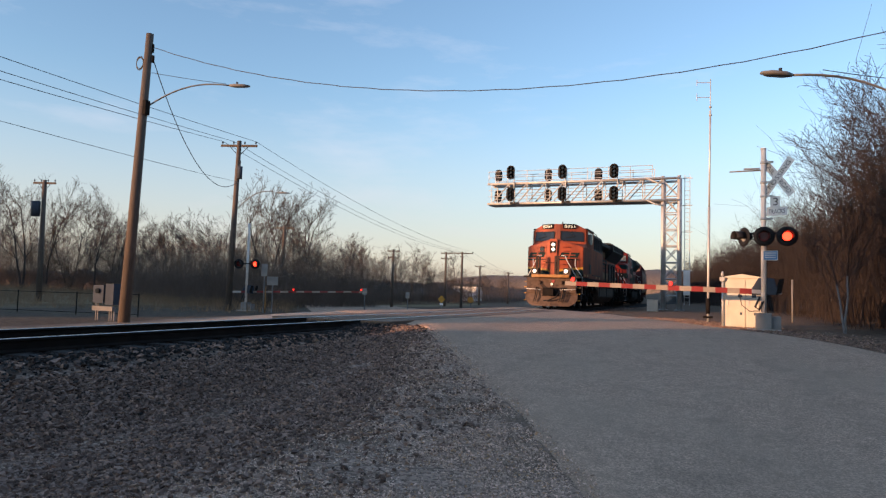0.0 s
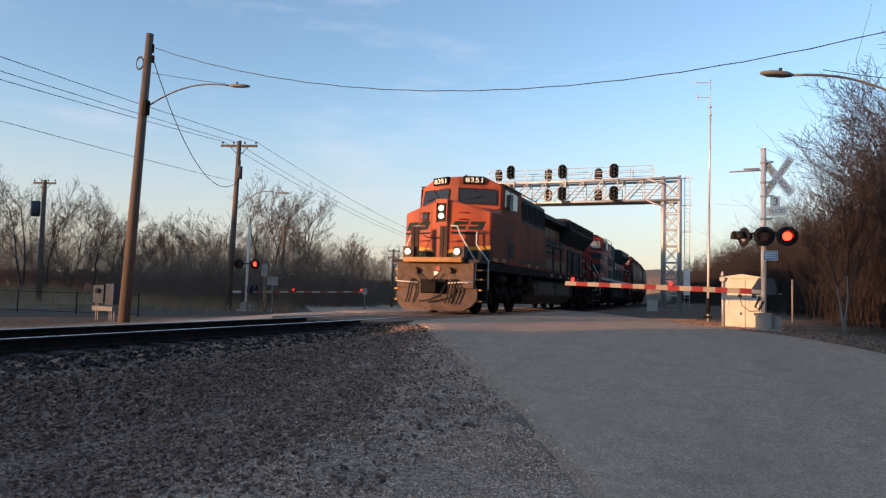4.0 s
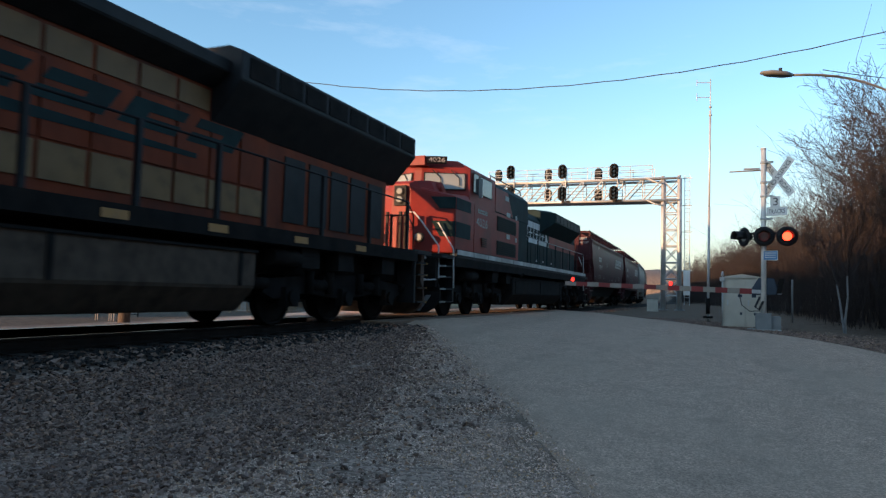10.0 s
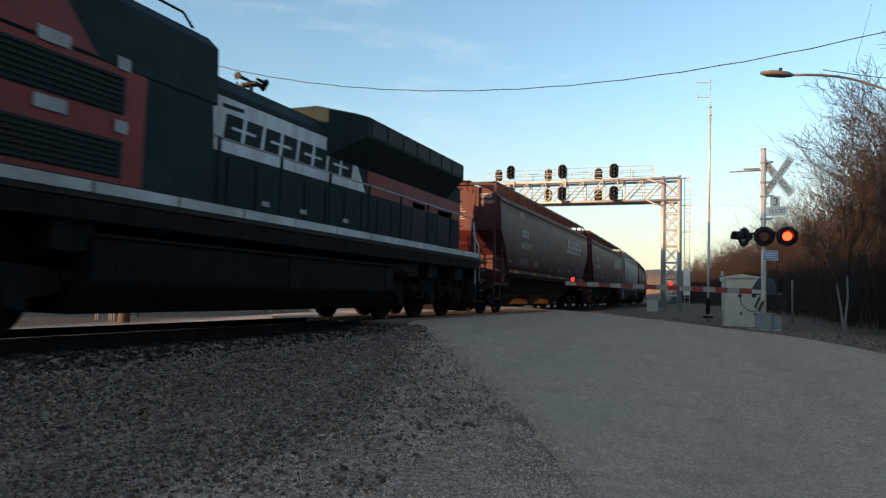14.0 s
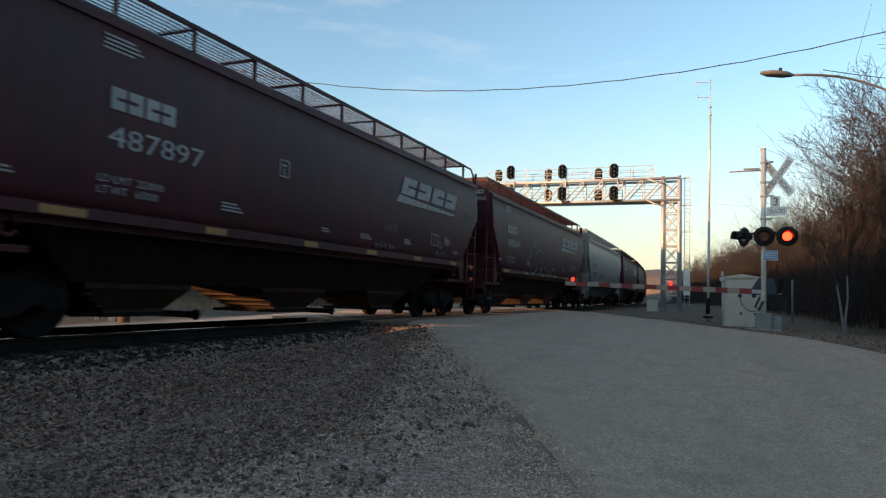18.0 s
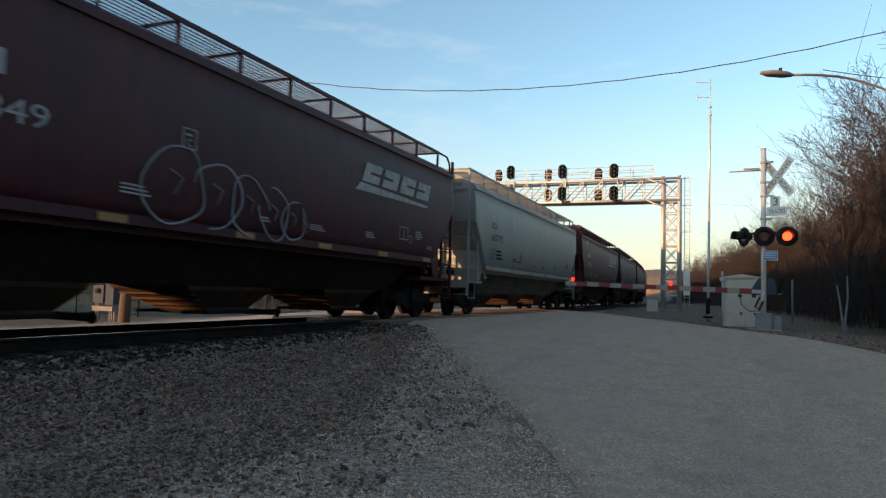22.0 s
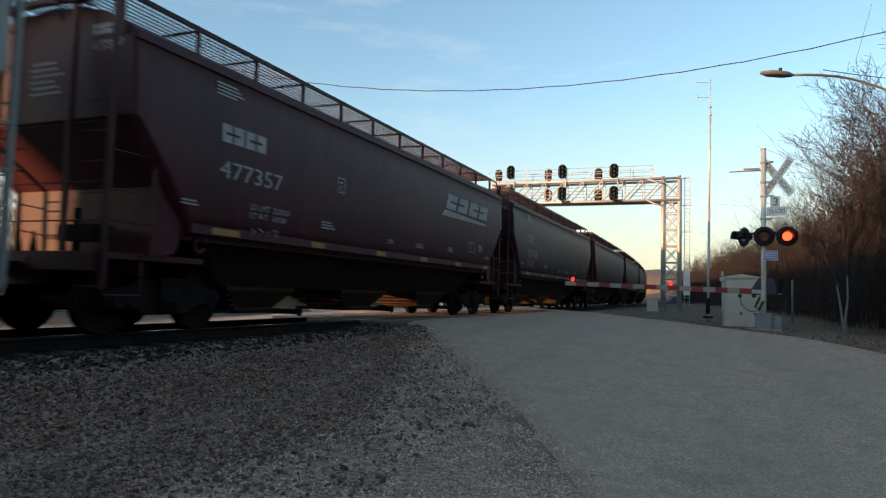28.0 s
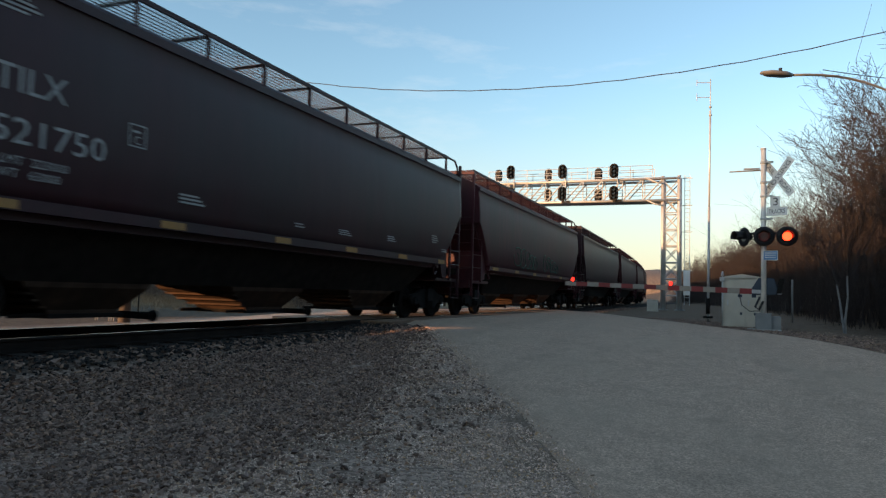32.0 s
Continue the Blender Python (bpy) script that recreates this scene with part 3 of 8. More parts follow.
def build_stones():
    rng = random.Random(11)
    spots, sizes = [], []
    while len(spots) < 42000:      # coarse ballast on the shoulder
        y = 2.5 + 14 * rng.random() ** 1.25
        x = rng.uniform(TRACK_X + 2.2, -2.4)
        edge = float(np.interp(y, [3, 5, 7, 11, 14], [-4.5, -4.2, -4.2, -5.5, -6.8])) + rng.gauss(0, 0.45)
        if (x > edge and rng.random() > 0.05) or not left_of_road(x, y) or (y > 13.7 and x < TRACK_X + 2.6):
            continue
        spots.append((x, y, ground_z(x, y) + 0.004 + 0.022 * rng.random()))
        sizes.append(rng.uniform(0.026, 0.046) * (0.8 + 0.6 * rng.random() ** 2))
    scatter("ballast", M_STONE, spots, sizes, 3, "coarse dark grey ballast stones with a few tan ones")
    spots, sizes = [], []
    for _ in range(10500):      # stones between and beside the rails, coloured dark for the shade there
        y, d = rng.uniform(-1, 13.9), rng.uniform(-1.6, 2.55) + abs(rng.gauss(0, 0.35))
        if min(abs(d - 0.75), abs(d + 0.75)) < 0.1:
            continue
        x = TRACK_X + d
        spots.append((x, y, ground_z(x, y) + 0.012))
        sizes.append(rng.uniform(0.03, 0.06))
    scatter("ballast", M_SHADESTONE, spots, sizes, 13, "ballast darkened for the shade between and beside the rails")
    spots, sizes = [], []
    while len(spots) < 62000:      # fine gravel of the yard and the road's edge
        y = 3.2 + 10.5 * rng.random() ** 1.5
        x = rng.uniform(-6.6, 0.4)
        edge = road_edge(y)
        left = float(np.interp(y, [3, 5, 7, 11, 14], [-4.9, -4.7, -4.8, -6.1, -7.2])) + rng.gauss(0, 0.3)
        if x < left or x > edge + 0.28 * rng.random() ** 2:
            continue
        if noise.noise((x * 0.9, y * 0.9, 4)) > 0.28 and rng.random() < 0.7:      # bare earthy patches
            continue
        spots.append((x, y, max(ground_z(x, y) + 0.003, road_z(x, y) - 0.002 if x > edge + 0.05 else -9)))
        sizes.append(rng.uniform(0.011, 0.020) * (0.8 + 0.9 * rng.random() ** 3) * (1.0 + 0.06 * (y - 3.2)))
    scatter("gravel", M_GRAVEL, spots, sizes, 4, "fine pale grey gravel beside the road", 0.7, True)
    spots, sizes = [], []
    for _ in range(5000):      # rough shoulder by the crossing mast
        t = rng.random()
        y = 12 + 16 * t
        x = float(np.interp(y, [p[1] for p in ROAD_RIGHT], [p[0] for p in ROAD_RIGHT])) + abs(rng.gauss(0.5, 0.9))
        spots.append((x, y, ground_z(x, y) + 0.01))
        sizes.append(rng.uniform(0.015, 0.05))
    scatter("shoulder_stones", M_STONE, spots, sizes, 6, "loose stones and debris on the road shoulder")
    spots, sizes = [], []
    for _ in range(9000):      # ballast of the track beyond
        y = rng.uniform(17, 60)
        if rng.random() < 0.4:
            y = rng.uniform(-2, 14)
        d = rng.choice((rng.uniform(-3.4, -0.9), rng.uniform(1.2, 3.0))) if y > 31 or y < 14 else rng.uniform(-3.6, -1.8)
        x = track_x(y) + d
        if 13.9 < y < 31:
            continue
        spots.append((x, y, ground_z(x, y) + 0.01))
        sizes.append(rng.uniform(0.04, 0.08))
    scatter("ballast", M_STONE, spots, sizes, 8, "coarse ballast stones along the far track")


build_ground()
build_road()
build_track()
build_stones()


# ---- lettering ----
SIDE = Matrix(((0, 0, 1, 0), (1, 0, 0, 0), (0, 1, 0, 0), (0, 0, 0, 1)))     # on a wall that faces +x
FRONT = Matrix(((1, 0, 0, 0), (0, 0, -1, 0), (0, 1, 0, 0), (0, 0, 0, 1)))   # on a wall that faces -y


def lettering(words, width, height, material, parent, m, name="lettering", label=""):
    """Flat raised letters, width x height metres, their lower left corner at m."""
    cu = bpy.data.curves.new(name, "FONT")
    cu.body, cu.extrude, cu.resolution_u = words, 0.0, 2
    tmp = bpy.data.objects.new(name, cu)
    me = bpy.data.meshes.new_from_object(tmp)
    bpy.data.objects.remove(tmp)
    co = np.array([v.co for v in me.vertices])
    lo, hi = co.min(0), co.max(0)
    sx, sy = width / max(1e-6, hi[0] - lo[0]), height / max(1e-6, hi[1] - lo[1])
    me.transform(m @ Matrix.Diagonal((sx, sy, 1, 1)) @ Matrix.Translation((-lo[0], -lo[1], 0)))
    me.materials.clear()
    me.materials.append(material)
    ob = new(name, me)
    ob.parent = parent
    if label:
        tagged(ob, label)
    return ob


def slab(bm, pts, m, t=0.004):
    """A thin plate from an outline in its own plane, placed by m."""
    a = [bm.verts.new(m @ Vector((u, v, 0))) for u, v in pts]
    b = [bm.verts.new(m @ Vector((u, v, t))) for u, v in pts]
    n = len(pts)
    fs = [bm.faces.new(a[::-1]), bm.faces.new(b)]
    for i in range(n):
        fs.append(bm.faces.new((a[i], a[(i + 1) % n], b[(i + 1) % n], b[i])))
    bmesh.ops.recalc_face_normals(bm, faces=fs)


def bars(bm, width, height, n, m, slant=0.0, gap=0.25):
    """Plain bars that stand for marks nobody may read."""
    step = width / n
    for i in range(n):
        x0, x1 = i * step, (i + 1 - gap) * step
        slab(bm, [(x0, 0), (x1, 0), (x1 + slant, height), (x0 + slant, height)], m)
    return bm


def mark(parent, material, width, height, n, m, slant=0.1, stroke=0.26, label=""):
    """Plain slanted blocks in a row, each with one slot, standing for an owner's mark; each a part of its own."""
    step = width / n
    for i in range(n):
        W, lo, hi, deep = step * 0.82, 0.5 - 0.5 * stroke, 0.5 + 0.5 * stroke, 0.62
        if i % 2:
            pts = [(0, 0), (W, 0), (W, 1), (0, 1), (0, hi), (W * deep, hi), (W * deep, lo), (0, lo)]
        else:
            pts = [(0, 0), (W, 0), (W, lo), (W * (1 - deep), lo), (W * (1 - deep), hi), (W, hi), (W, 1), (0, 1)]
        bm = bmesh.new()
        slab(bm, [(i * step + u + slant * v, height * v) for u, v in pts], m)
        part("owner_mark", bm, material, parent, label)


def small_print(parent, material, y, z, width, height, x, rows=3):
    for r in range(rows):
        bm = bars(bmesh.new(), width * (0.75 + 0.25 * ((r * 7) % 3) / 2), height / rows * 0.5, 1, Matrix.Translation((x, y, z + height * (rows - 1 - r) / rows)) @ SIDE, gap=0.0)
        part("stencil", bm, material, parent)


# ---- the train ----
def travelled(t):
    d = t - 12.0
    return 4.4651 * d + 0.02211 * d * d - 0.000065 * min(d, 0.0) ** 3


def train_pose(middle, t, half=6.0):
    y = middle - travelled(t)
    a, b = Vector((track_x(y - half), y - half, 0)), Vector((track_x(y + half), y + half, 0))
    m = (a + b) / 2
    return Matrix.Translation(m) @ Matrix.Rotation(-math.atan2((b - a).x, (b - a).y), 4, "Z")


TRAIN = []    # (thing, place of its middle in the train)
AXLES = []    # (wheelset, y, radius)


def wheelset_mesh(r, name):
    bm = bmesh.new()
    for s in (-1, 1):
        rings = []
        for rr, x in ((r + 0.026, 0.685), (r + 0.026, 0.715), (r, 0.725), (r - 0.005, 0.82), (r - 0.06, 0.82), (r - 0.08, 0.78), (0.16, 0.76), (0.13, 0.83), (0.0001, 0.83)):
            rings.append([(s * x, rr * math.cos(k * math.pi / 12), rr * math.sin(k * math.pi / 12)) for k in range(24)])
        rows = [[bm.verts.new(p) for p in ring] for ring in rings]
        for a, b in zip(rows, rows[1:]):
            for i in range(24):
                bm.faces.new((a[i], a[(i + 1) % 24], b[(i + 1) % 24], b[i]))
        bm.faces.new(rows[0])
    rod(bm, (-1.0, 0, 0), (1.0, 0, 0), 0.085, 10)
    bmesh.ops.recalc_face_normals(bm, faces=bm.faces)
    return link_mesh(name, bm, M_UNDER)


WHEEL_CAR, WHEEL_LOCO = wheelset_mesh(0.457, "wheelset"), wheelset_mesh(0.533, "wheelset")


def add_axle(parent, me, y, r):
    ob = new("wheelset", me)
    ob.parent = parent
    ob.location = (0, y, r)
    AXLES.append((ob, y, r))


def car_truck_meshes():
    """A three-piece truck: side frame with its axle boxes, and a bolster with its springs."""
    out = [(-1.15, 0.52), (-1.05, 0.62), (-0.7, 0.66), (-0.42, 0.78), (0.42, 0.78), (0.7, 0.66), (1.05, 0.62), (1.15, 0.52), (1.05, 0.36), (0.7, 0.40), (0.42, 0.26), (-0.42, 0.26), (-0.7, 0.40), (-1.05, 0.36)]
    bm = bmesh.new()
    prism(bm, out, -0.07, 0.07, "x")
    frame_me = link_mesh("side_frame", bm, M_UNDER, 0.02)
    bm = bmesh.new()
    rod(bm, (-0.02, 0, 0), (0.12, 0, 0), 0.11, 12)
    box_me = link_mesh("axle_box", bm, M_UNDER)
    bm = bmesh.new()
    box(bm, -1.15, 1.15, -0.2, 0.2, 0.45, 0.80)
    bolster_me = link_mesh("truck", bm, M_UNDER, 0.02)
    bm = bmesh.new()
    rod(bm, (0, 0, 0.30), (0, 0, 0.55), 0.05, 8)
    return frame_me, box_me, bolster_me, link_mesh("spring", bm, M_UNDER)


TRUCK_FRAME, TRUCK_BOX, TRUCK_BOLSTER, TRUCK_SPRING = car_truck_meshes()


def car_truck(parent, y):
    t = new("truck", TRUCK_BOLSTER)
    t.parent = parent
    t.location = (0, y, 0)
    tagged(t, "grimy cast steel truck bolster")
    for s in (-1, 1):
        for name, me, places in (("side_frame", TRUCK_FRAME, [(s, 0, 0)]), ("axle_box", TRUCK_BOX, [(s, -0.89, 0.457), (s, 0.89, 0.457)]), ("spring", TRUCK_SPRING, [(s * 1.09, -0.13, 0), (s * 1.09, 0, 0), (s * 1.09, 0.13, 0)])):
            for p in places:
                ob = new(name, me)
                ob.parent = t
                ob.matrix_local = Matrix.Translation(p) @ Matrix.Rotation(math.pi if s < 0 else 0.0, 4, "Z")


# outline of a hopper body, from the sill to the roof's ridge
SECTION = [(1.50, 1.50), (1.575, 1.75), (1.615, 2.3), (1.615, 3.2), (1.585, 3.65), (1.555, 3.90), (1.575, 3.95), (1.54, 4.05), (1.40, 4.16), (1.05, 4.34), (0.6, 4.45), (0.0, 4.49)]


def ring(y, sect, z0=None):
    pts = [(x, y, z if z0 is None else max(z, z0)) for x, z in sect]
    return pts + [(-x, yy, z) for x, yy, z in pts[-2::-1]]


def bracket_mesh(paint):
    bm = bmesh.new()
    beam(bm, (1.42, 0, 3.97), (1.42, 0, 4.53), 0.06, 0.025)
    beam(bm, (0.62, 0, 4.44), (0.62, 0, 4.53), 0.06, 0.025)
    beam(bm, (0.62, 0, 4.50), (1.42, 0, 4.50), 0.05, 0.03)
    return link_mesh("bracket", bm, paint)


BRACKET = {}


def build_hopper(paint, yellow, name_label, rails, lead=7.85, trail=7.7):
    """A covered hopper car, its middle at the origin, its leading end towards -y."""
    if paint not in BRACKET:
        BRACKET[paint] = bracket_mesh(paint)
    e = empty("hopper_car", label=name_label, category="rail car", group="hopper cars of the train")
    bm = bmesh.new()
    def low(y):      # the side's lower edge rises towards the ends
        k = min(1.0, max(0.0, (abs(y) - (lead if y < 0 else trail) + 1.2) / 1.1))
        return 1.50 + k * 1.40
    f, b = lead - 1.2, trail - 1.2
    ys = [-f - d for d in (1.2, 1.08, 0.8, 0.4)] + [-f + (f + b) * i / 14 for i in range(15)] + [b + d for d in (0.4, 0.8, 1.08, 1.2)]
    loops = []
    for y in ys:
        l, wob = low(y), 0.006 * math.sin(y * 3.1)
        pts = []
        for x, z in SECTION:      # the side is cut off below, never drawn in
            if z < 3.2:
                z = l + (z - 1.5) * (3.2 - l) / 1.7
                x = float(np.interp(z, [q[1] for q in SECTION[:4]], [q[0] for q in SECTION[:4]]))
            pts.append((x + (wob if 1.7 < z < 3.7 else 0), z))
        loops.append(ring(y, pts))
    loft(bm, loops)
    part("body", bm, paint, e)
    # top chord and side sill
    for s in (-1, 1):
        bm = bmesh.new()
        box(bm, *sorted((s * 1.50, s * 1.60)), -lead + 0.04, trail - 0.04, 3.93, 4.04)
        part("top_chord", bm, paint, e)
        bm = bmesh.new()
        box(bm, *sorted((s * 1.42, s * 1.60)), -f - 0.02, b + 0.02, 1.46, 1.60)
        box(bm, *sorted((s * 1.30, s * 1.44)), -f - 0.02, b + 0.02, 1.36, 1.46)
        part("side_sill", bm, paint, e, bevel=0.01)
        # reflective patches along the sill
        boxes("reflective_patch", [(*sorted((s * 1.601, s * 1.606)), y, y + (0.62 if y < -6 else 0.45), 1.475, 1.575) for y in (-6.35, -3.7, -1.15, 1.2, 3.6, 6.0)], yellow, e, "dull yellow reflective patch")
    # lower trough, bays and outlets
    # besides grime, the trough's colour carries the shade under the sill
    bm = bmesh.new()
    loft(bm, [[(-x, y, z), (x, y, z), (x2, y, z2), (-x2, y, z2)] for y, x, z, x2, z2 in ((-6.2, 1.30, 1.44, 1.20, 1.36), (-5.3, 1.30, 1.44, 0.86, 0.70), (5.3, 1.30, 1.44, 0.86, 0.70), (6.2, 1.30, 1.44, 1.20, 1.36))], smooth=False)
    part("hopper_trough", bm, M_GREYBELLYSHADE if paint is M_GREY else M_BELLYSHADE, e, "grimy hopper belly, darkened for the shade under the sill")
    for c, wf, wb in ((-3.95, 1.15, 0.85), (0.0, 1.35, 0.85), (3.95, 1.35, 0.85)):
        bm = bmesh.new()
        loft(bm, [[(-x, c - k * wf - (1 - k) * 0.55, z), (x, c - k * wf - (1 - k) * 0.55, z), (x, c + k * wb + (1 - k) * 0.55, z), (-x, c + k * wb + (1 - k) * 0.55, z)] for x, k, z in ((0.86, 1.0, 0.72), (0.84, 0.9, 0.63), (0.56, 0.06, 0.33), (0.56, 0.0, 0.28))], smooth=False)
        bay = part("hopper_bay", bm, M_BAY, e)
        # stiffening ledges across the bay's slopes
        for k, z in ((0.7, 0.555), (0.45, 0.465), (0.2, 0.375)):
            y0, x = c - k * wf - (1 - k) * 0.55, 0.56 + 0.3 * k
            boxes("ledge", [(-x, x, y0 - 0.07, y0 + 0.04, z - 0.02, z + 0.012)], M_BAY, bay)
        bm = bmesh.new()
        box(bm, -0.62, 0.62, c - 0.60, c + 0.60, 0.22, 0.28)
        box(bm, -0.9, 0.9, c + 0.64, c + 0.72, 0.20, 0.30)
        for s in (-1, 1):
            rod(bm, (s * 0.5, c - 1.05, 0.26), (s * 0.5, c + 0.7, 0.26), 0.03)
            rod(bm, (s * 0.9, c + 0.68, 0.25), (s * 1.12, c + 0.68, 0.25), 0.055)
            rod(bm, (s * 1.08, c + 0.68, 0.25), (s * 1.12, c + 0.68, 0.25), 0.085)
        part("outlet_gate", bm, M_UNDER, e)
    for s in (-1, 1):      # both ends
        L = lead if s < 0 else trail
        P, E = L + 0.18, L + 0.24
        bm = bmesh.new()
        prism(bm, [(s * (L - 0.06), 2.92), (s * (L - 0.02), 2.85), (s * (L - 0.70), 2.06), (s * (L - 0.72), 1.08), (s * (L - 0.90), 1.08), (s * (L - 0.90), 2.12)], -1.44, 1.44, "x")
        part("slope_sheet", bm, paint, e)
        for sx in (-1, 1):      # rounded web plates that join the slope sheet to the sides
            bm = bmesh.new()
            prism(bm, [(s * (L - 0.74), 2.24), (s * (L - 0.92), 2.16), (s * (L - 1.06), 1.90), (s * (L - 1.12), 1.62), (s * (L - 1.10), 1.36), (s * (L - 1.0), 1.14), (s * (L - 0.70), 1.09), (s * (L - 0.70), 2.06)], *sorted((sx * 1.44, sx * 1.47)), "x")
            part("web_plate", bm, paint, e)
            bm = bmesh.new()      # jacking eye under the bolster
            pipe(bm, [(sx * 1.46, s * (L - 1.5) + 0.10 * math.cos(a), 1.31 + 0.12 * math.sin(a)) for a in [2 * math.pi * k / 14 for k in range(14)]], 0.03, 6)
            part("jacking_eye", bm, paint, e)
        bm = bmesh.new()
        box(bm, -1.42, 1.42, min(s * 6.3, s * E), max(s * 6.3, s * E), 1.02, 1.10)
        part("end_platform", bm, paint, e)
        bm = bmesh.new()
        box(bm, -1.42, 1.42, min(s * (E - 0.1), s * (E + 0.04)), max(s * (E - 0.1), s * (E + 0.04)), 0.86, 1.10)
        part("end_sill", bm, paint, e, bevel=0.01)
        bm = bmesh.new()
        box(bm, -0.25, 0.25, min(s * 4.9, s * (E + 0.06)), max(s * 4.9, s * (E + 0.06)), 0.66, 1.02)
        part("draft_sill", bm, paint, e, bevel=0.01)
        bm = bmesh.new()
        box(bm, -0.11, 0.11, min(s * E, s * 8.8), max(s * E, s * 8.8), 0.76, 0.96)
        box(bm, -0.17, 0.17, min(s * 8.5, s * 8.78), max(s * 8.5, s * 8.78), 0.70, 1.0)
        part("coupler", bm, M_UNDER, e, bevel=0.02)
        bm = bmesh.new()
        rod(bm, (0.25, s * (L - 0.4), 1.1), (0.25, s * (L - 0.4), 1.75), 0.05)
        part("brake_lever", bm, M_UNDER, e)
        boxes("brake_cylinder", [(0.05, 0.75, s * (L - 0.4) - 0.15, s * (L - 0.4) + 0.15, 1.28, 1.5)], M_UNDER, e, bevel=0.03)
        for x in (-0.5, -0.2, 0.1):
            bm = bmesh.new()
            prism(bm, [(x - 0.07, 1.1), (x + 0.07, 1.1), (x, 1.38)], s * (L + 0.12) - 0.02, s * (L + 0.12) + 0.02, "y")
            part("gusset", bm, M_UNDER, e)
        for x in (-1.47, -0.72, 0.72, 1.47):
            bm = bmesh.new()
            box(bm, x - 0.035, x + 0.035, s * P - 0.03, s * P + 0.03, 0.62 if abs(x) > 1 else 1.08, 4.44 if abs(x) > 1 else 4.40)
            part("end_post", bm, paint, e)
        bm = bmesh.new()
        for z in ((1.42, 1.9, 2.42) if rails else (1.5, 2.0)):
            rod(bm, (-1.47, s * (P + 0.01), z), (1.47, s * (P + 0.01), z), 0.012, 5)
        for k in range(9 if s > 0 else 7):      # ladder rungs by the corner posts
            z = 0.66 + 0.40 * k
            for x in (-1.47, 1.0):
                rod(bm, (x, s * (P + 0.01), z), (x + 0.47, s * (P + 0.01), z), 0.012, 5)
        for sx in (-1, 1):
            for z in (1.5, 1.9, 2.41):
                rod(bm, (sx * 1.50, s * P, z), (sx * 1.50, s * (L - 0.56), z), 0.012, 5)
            box(bm, sx * 1.50 - 0.03, sx * 1.50 + 0.03, s * (L - 0.56) - 0.03, s * (L - 0.56) + 0.03, 1.05, 2.42)
            pipe(bm, [(sx * 1.5, s * P, 1.0), (sx * 1.5, s * P, 0.55), (sx * 1.5, s * (L - 0.4), 0.55), (sx * 1.5, s * (L - 0.4), 1.0)], 0.016, 5)
        part("ladder", bm, paint, e)
        if s < 0:      # a flat cross beam over the posts, a short grating set down before the hatch
            bm = bmesh.new()
            beam(bm, (0.0, -P, 4.50), (1.50, -P, 4.44), 0.10, 0.07)
            beam(bm, (0.0, -P, 4.50), (-1.50, -P, 4.44), 0.10, 0.07)
            part("end_beam", bm, paint, e)
            bm = bmesh.new()
            for k in range(13):
                box(bm, -0.55 + 1.1 * k / 12 - 0.006, -0.55 + 1.1 * k / 12 + 0.006, -P - 0.16, -P + 0.42, 4.57, 4.585)
            for k in range(7):
                box(bm, -0.55, 0.55, -P - 0.16 + 0.58 * k / 6 - 0.006, -P - 0.16 + 0.58 * k / 6 + 0.006, 4.57, 4.585)
            for x in (-0.45, 0.45):
                beam(bm, (x, -P + 0.02, 4.2), (x, -P - 0.12, 4.57), 0.03, 0.03)
            part("end_step", bm, paint, e, "see-through steel grating")
        else:
            for sx in (-1, 1):      # bent grab rails over the trailing roof end
                bm = bmesh.new()
                pipe(bm, [(sx * 1.42, L - 0.75, 4.53), (sx * 1.42, L - 0.15, 4.53), (sx * 1.42, L + 0.06, 4.38), (sx * 1.43, L + 0.12, 3.98)], 0.028, 6)
                part("end_grab_rail", bm, paint, e)
        # truck
        car_truck(e, s * 6.62)
        for dy in (-0.89, 0.89):
            add_axle(e, WHEEL_CAR, s * 6.62 + dy, 0.457)
    # running boards on the roof: open gratings on brackets
    for sx in (-1, 1):
        bm = bmesh.new()
        x0, x1 = sx * 0.60, sx * 1.45
        for i in range(9):
            x = x0 + (x1 - x0) * i / 8
            box(bm, x - 0.004, x + 0.004, -lead - 0.2, trail - 0.7, 4.526, 4.539)
        for i in range(200):
            y = -lead - 0.2 + (lead + trail - 0.5) * i / 199
            box(bm, min(x0, x1), max(x0, x1), y - 0.006, y + 0.006, 4.527, 4.538)
        box(bm, *sorted((x1 - sx * 0.02, x1)), -lead - 0.2, trail - 0.7, 4.49, 4.56)
        part("running_board", bm, paint, e, "see-through steel grating")
        for i in range(12):
            ob = new("bracket", BRACKET[paint])
            ob.parent = e
            ob.matrix_local = pose(0, -lead - 0.05 + (lead + trail - 0.75) * i / 11, 0) @ Matrix.Diagonal((sx, 1, 1, 1))
    boxes("roof_hatch", [(-0.33, 0.33, -7.5 + 2.56 * i, -5.3 + 2.56 * i, 4.46, 4.58) for i in range(6)], paint, e, bevel=0.02)
    return e


def wedge_logo(parent, material, y, z, x):
    """A faded owner's mark: four slanted blocks over a long swoosh."""
    mark(parent, material, 3.6, 0.42, 4, Matrix.Translation((x, y + 0.12, z + 0.2)) @ SIDE, 0.18, 0.14, "faded pale owner's mark")
    bm = bmesh.new()
    slab(bm, [(-0.12, -0.02), (3.5, 0.02), (3.6, 0.08), (0.05, 0.16)], Matrix.Translation((x, y, z)) @ SIDE)
    part("swoosh", bm, material, parent)


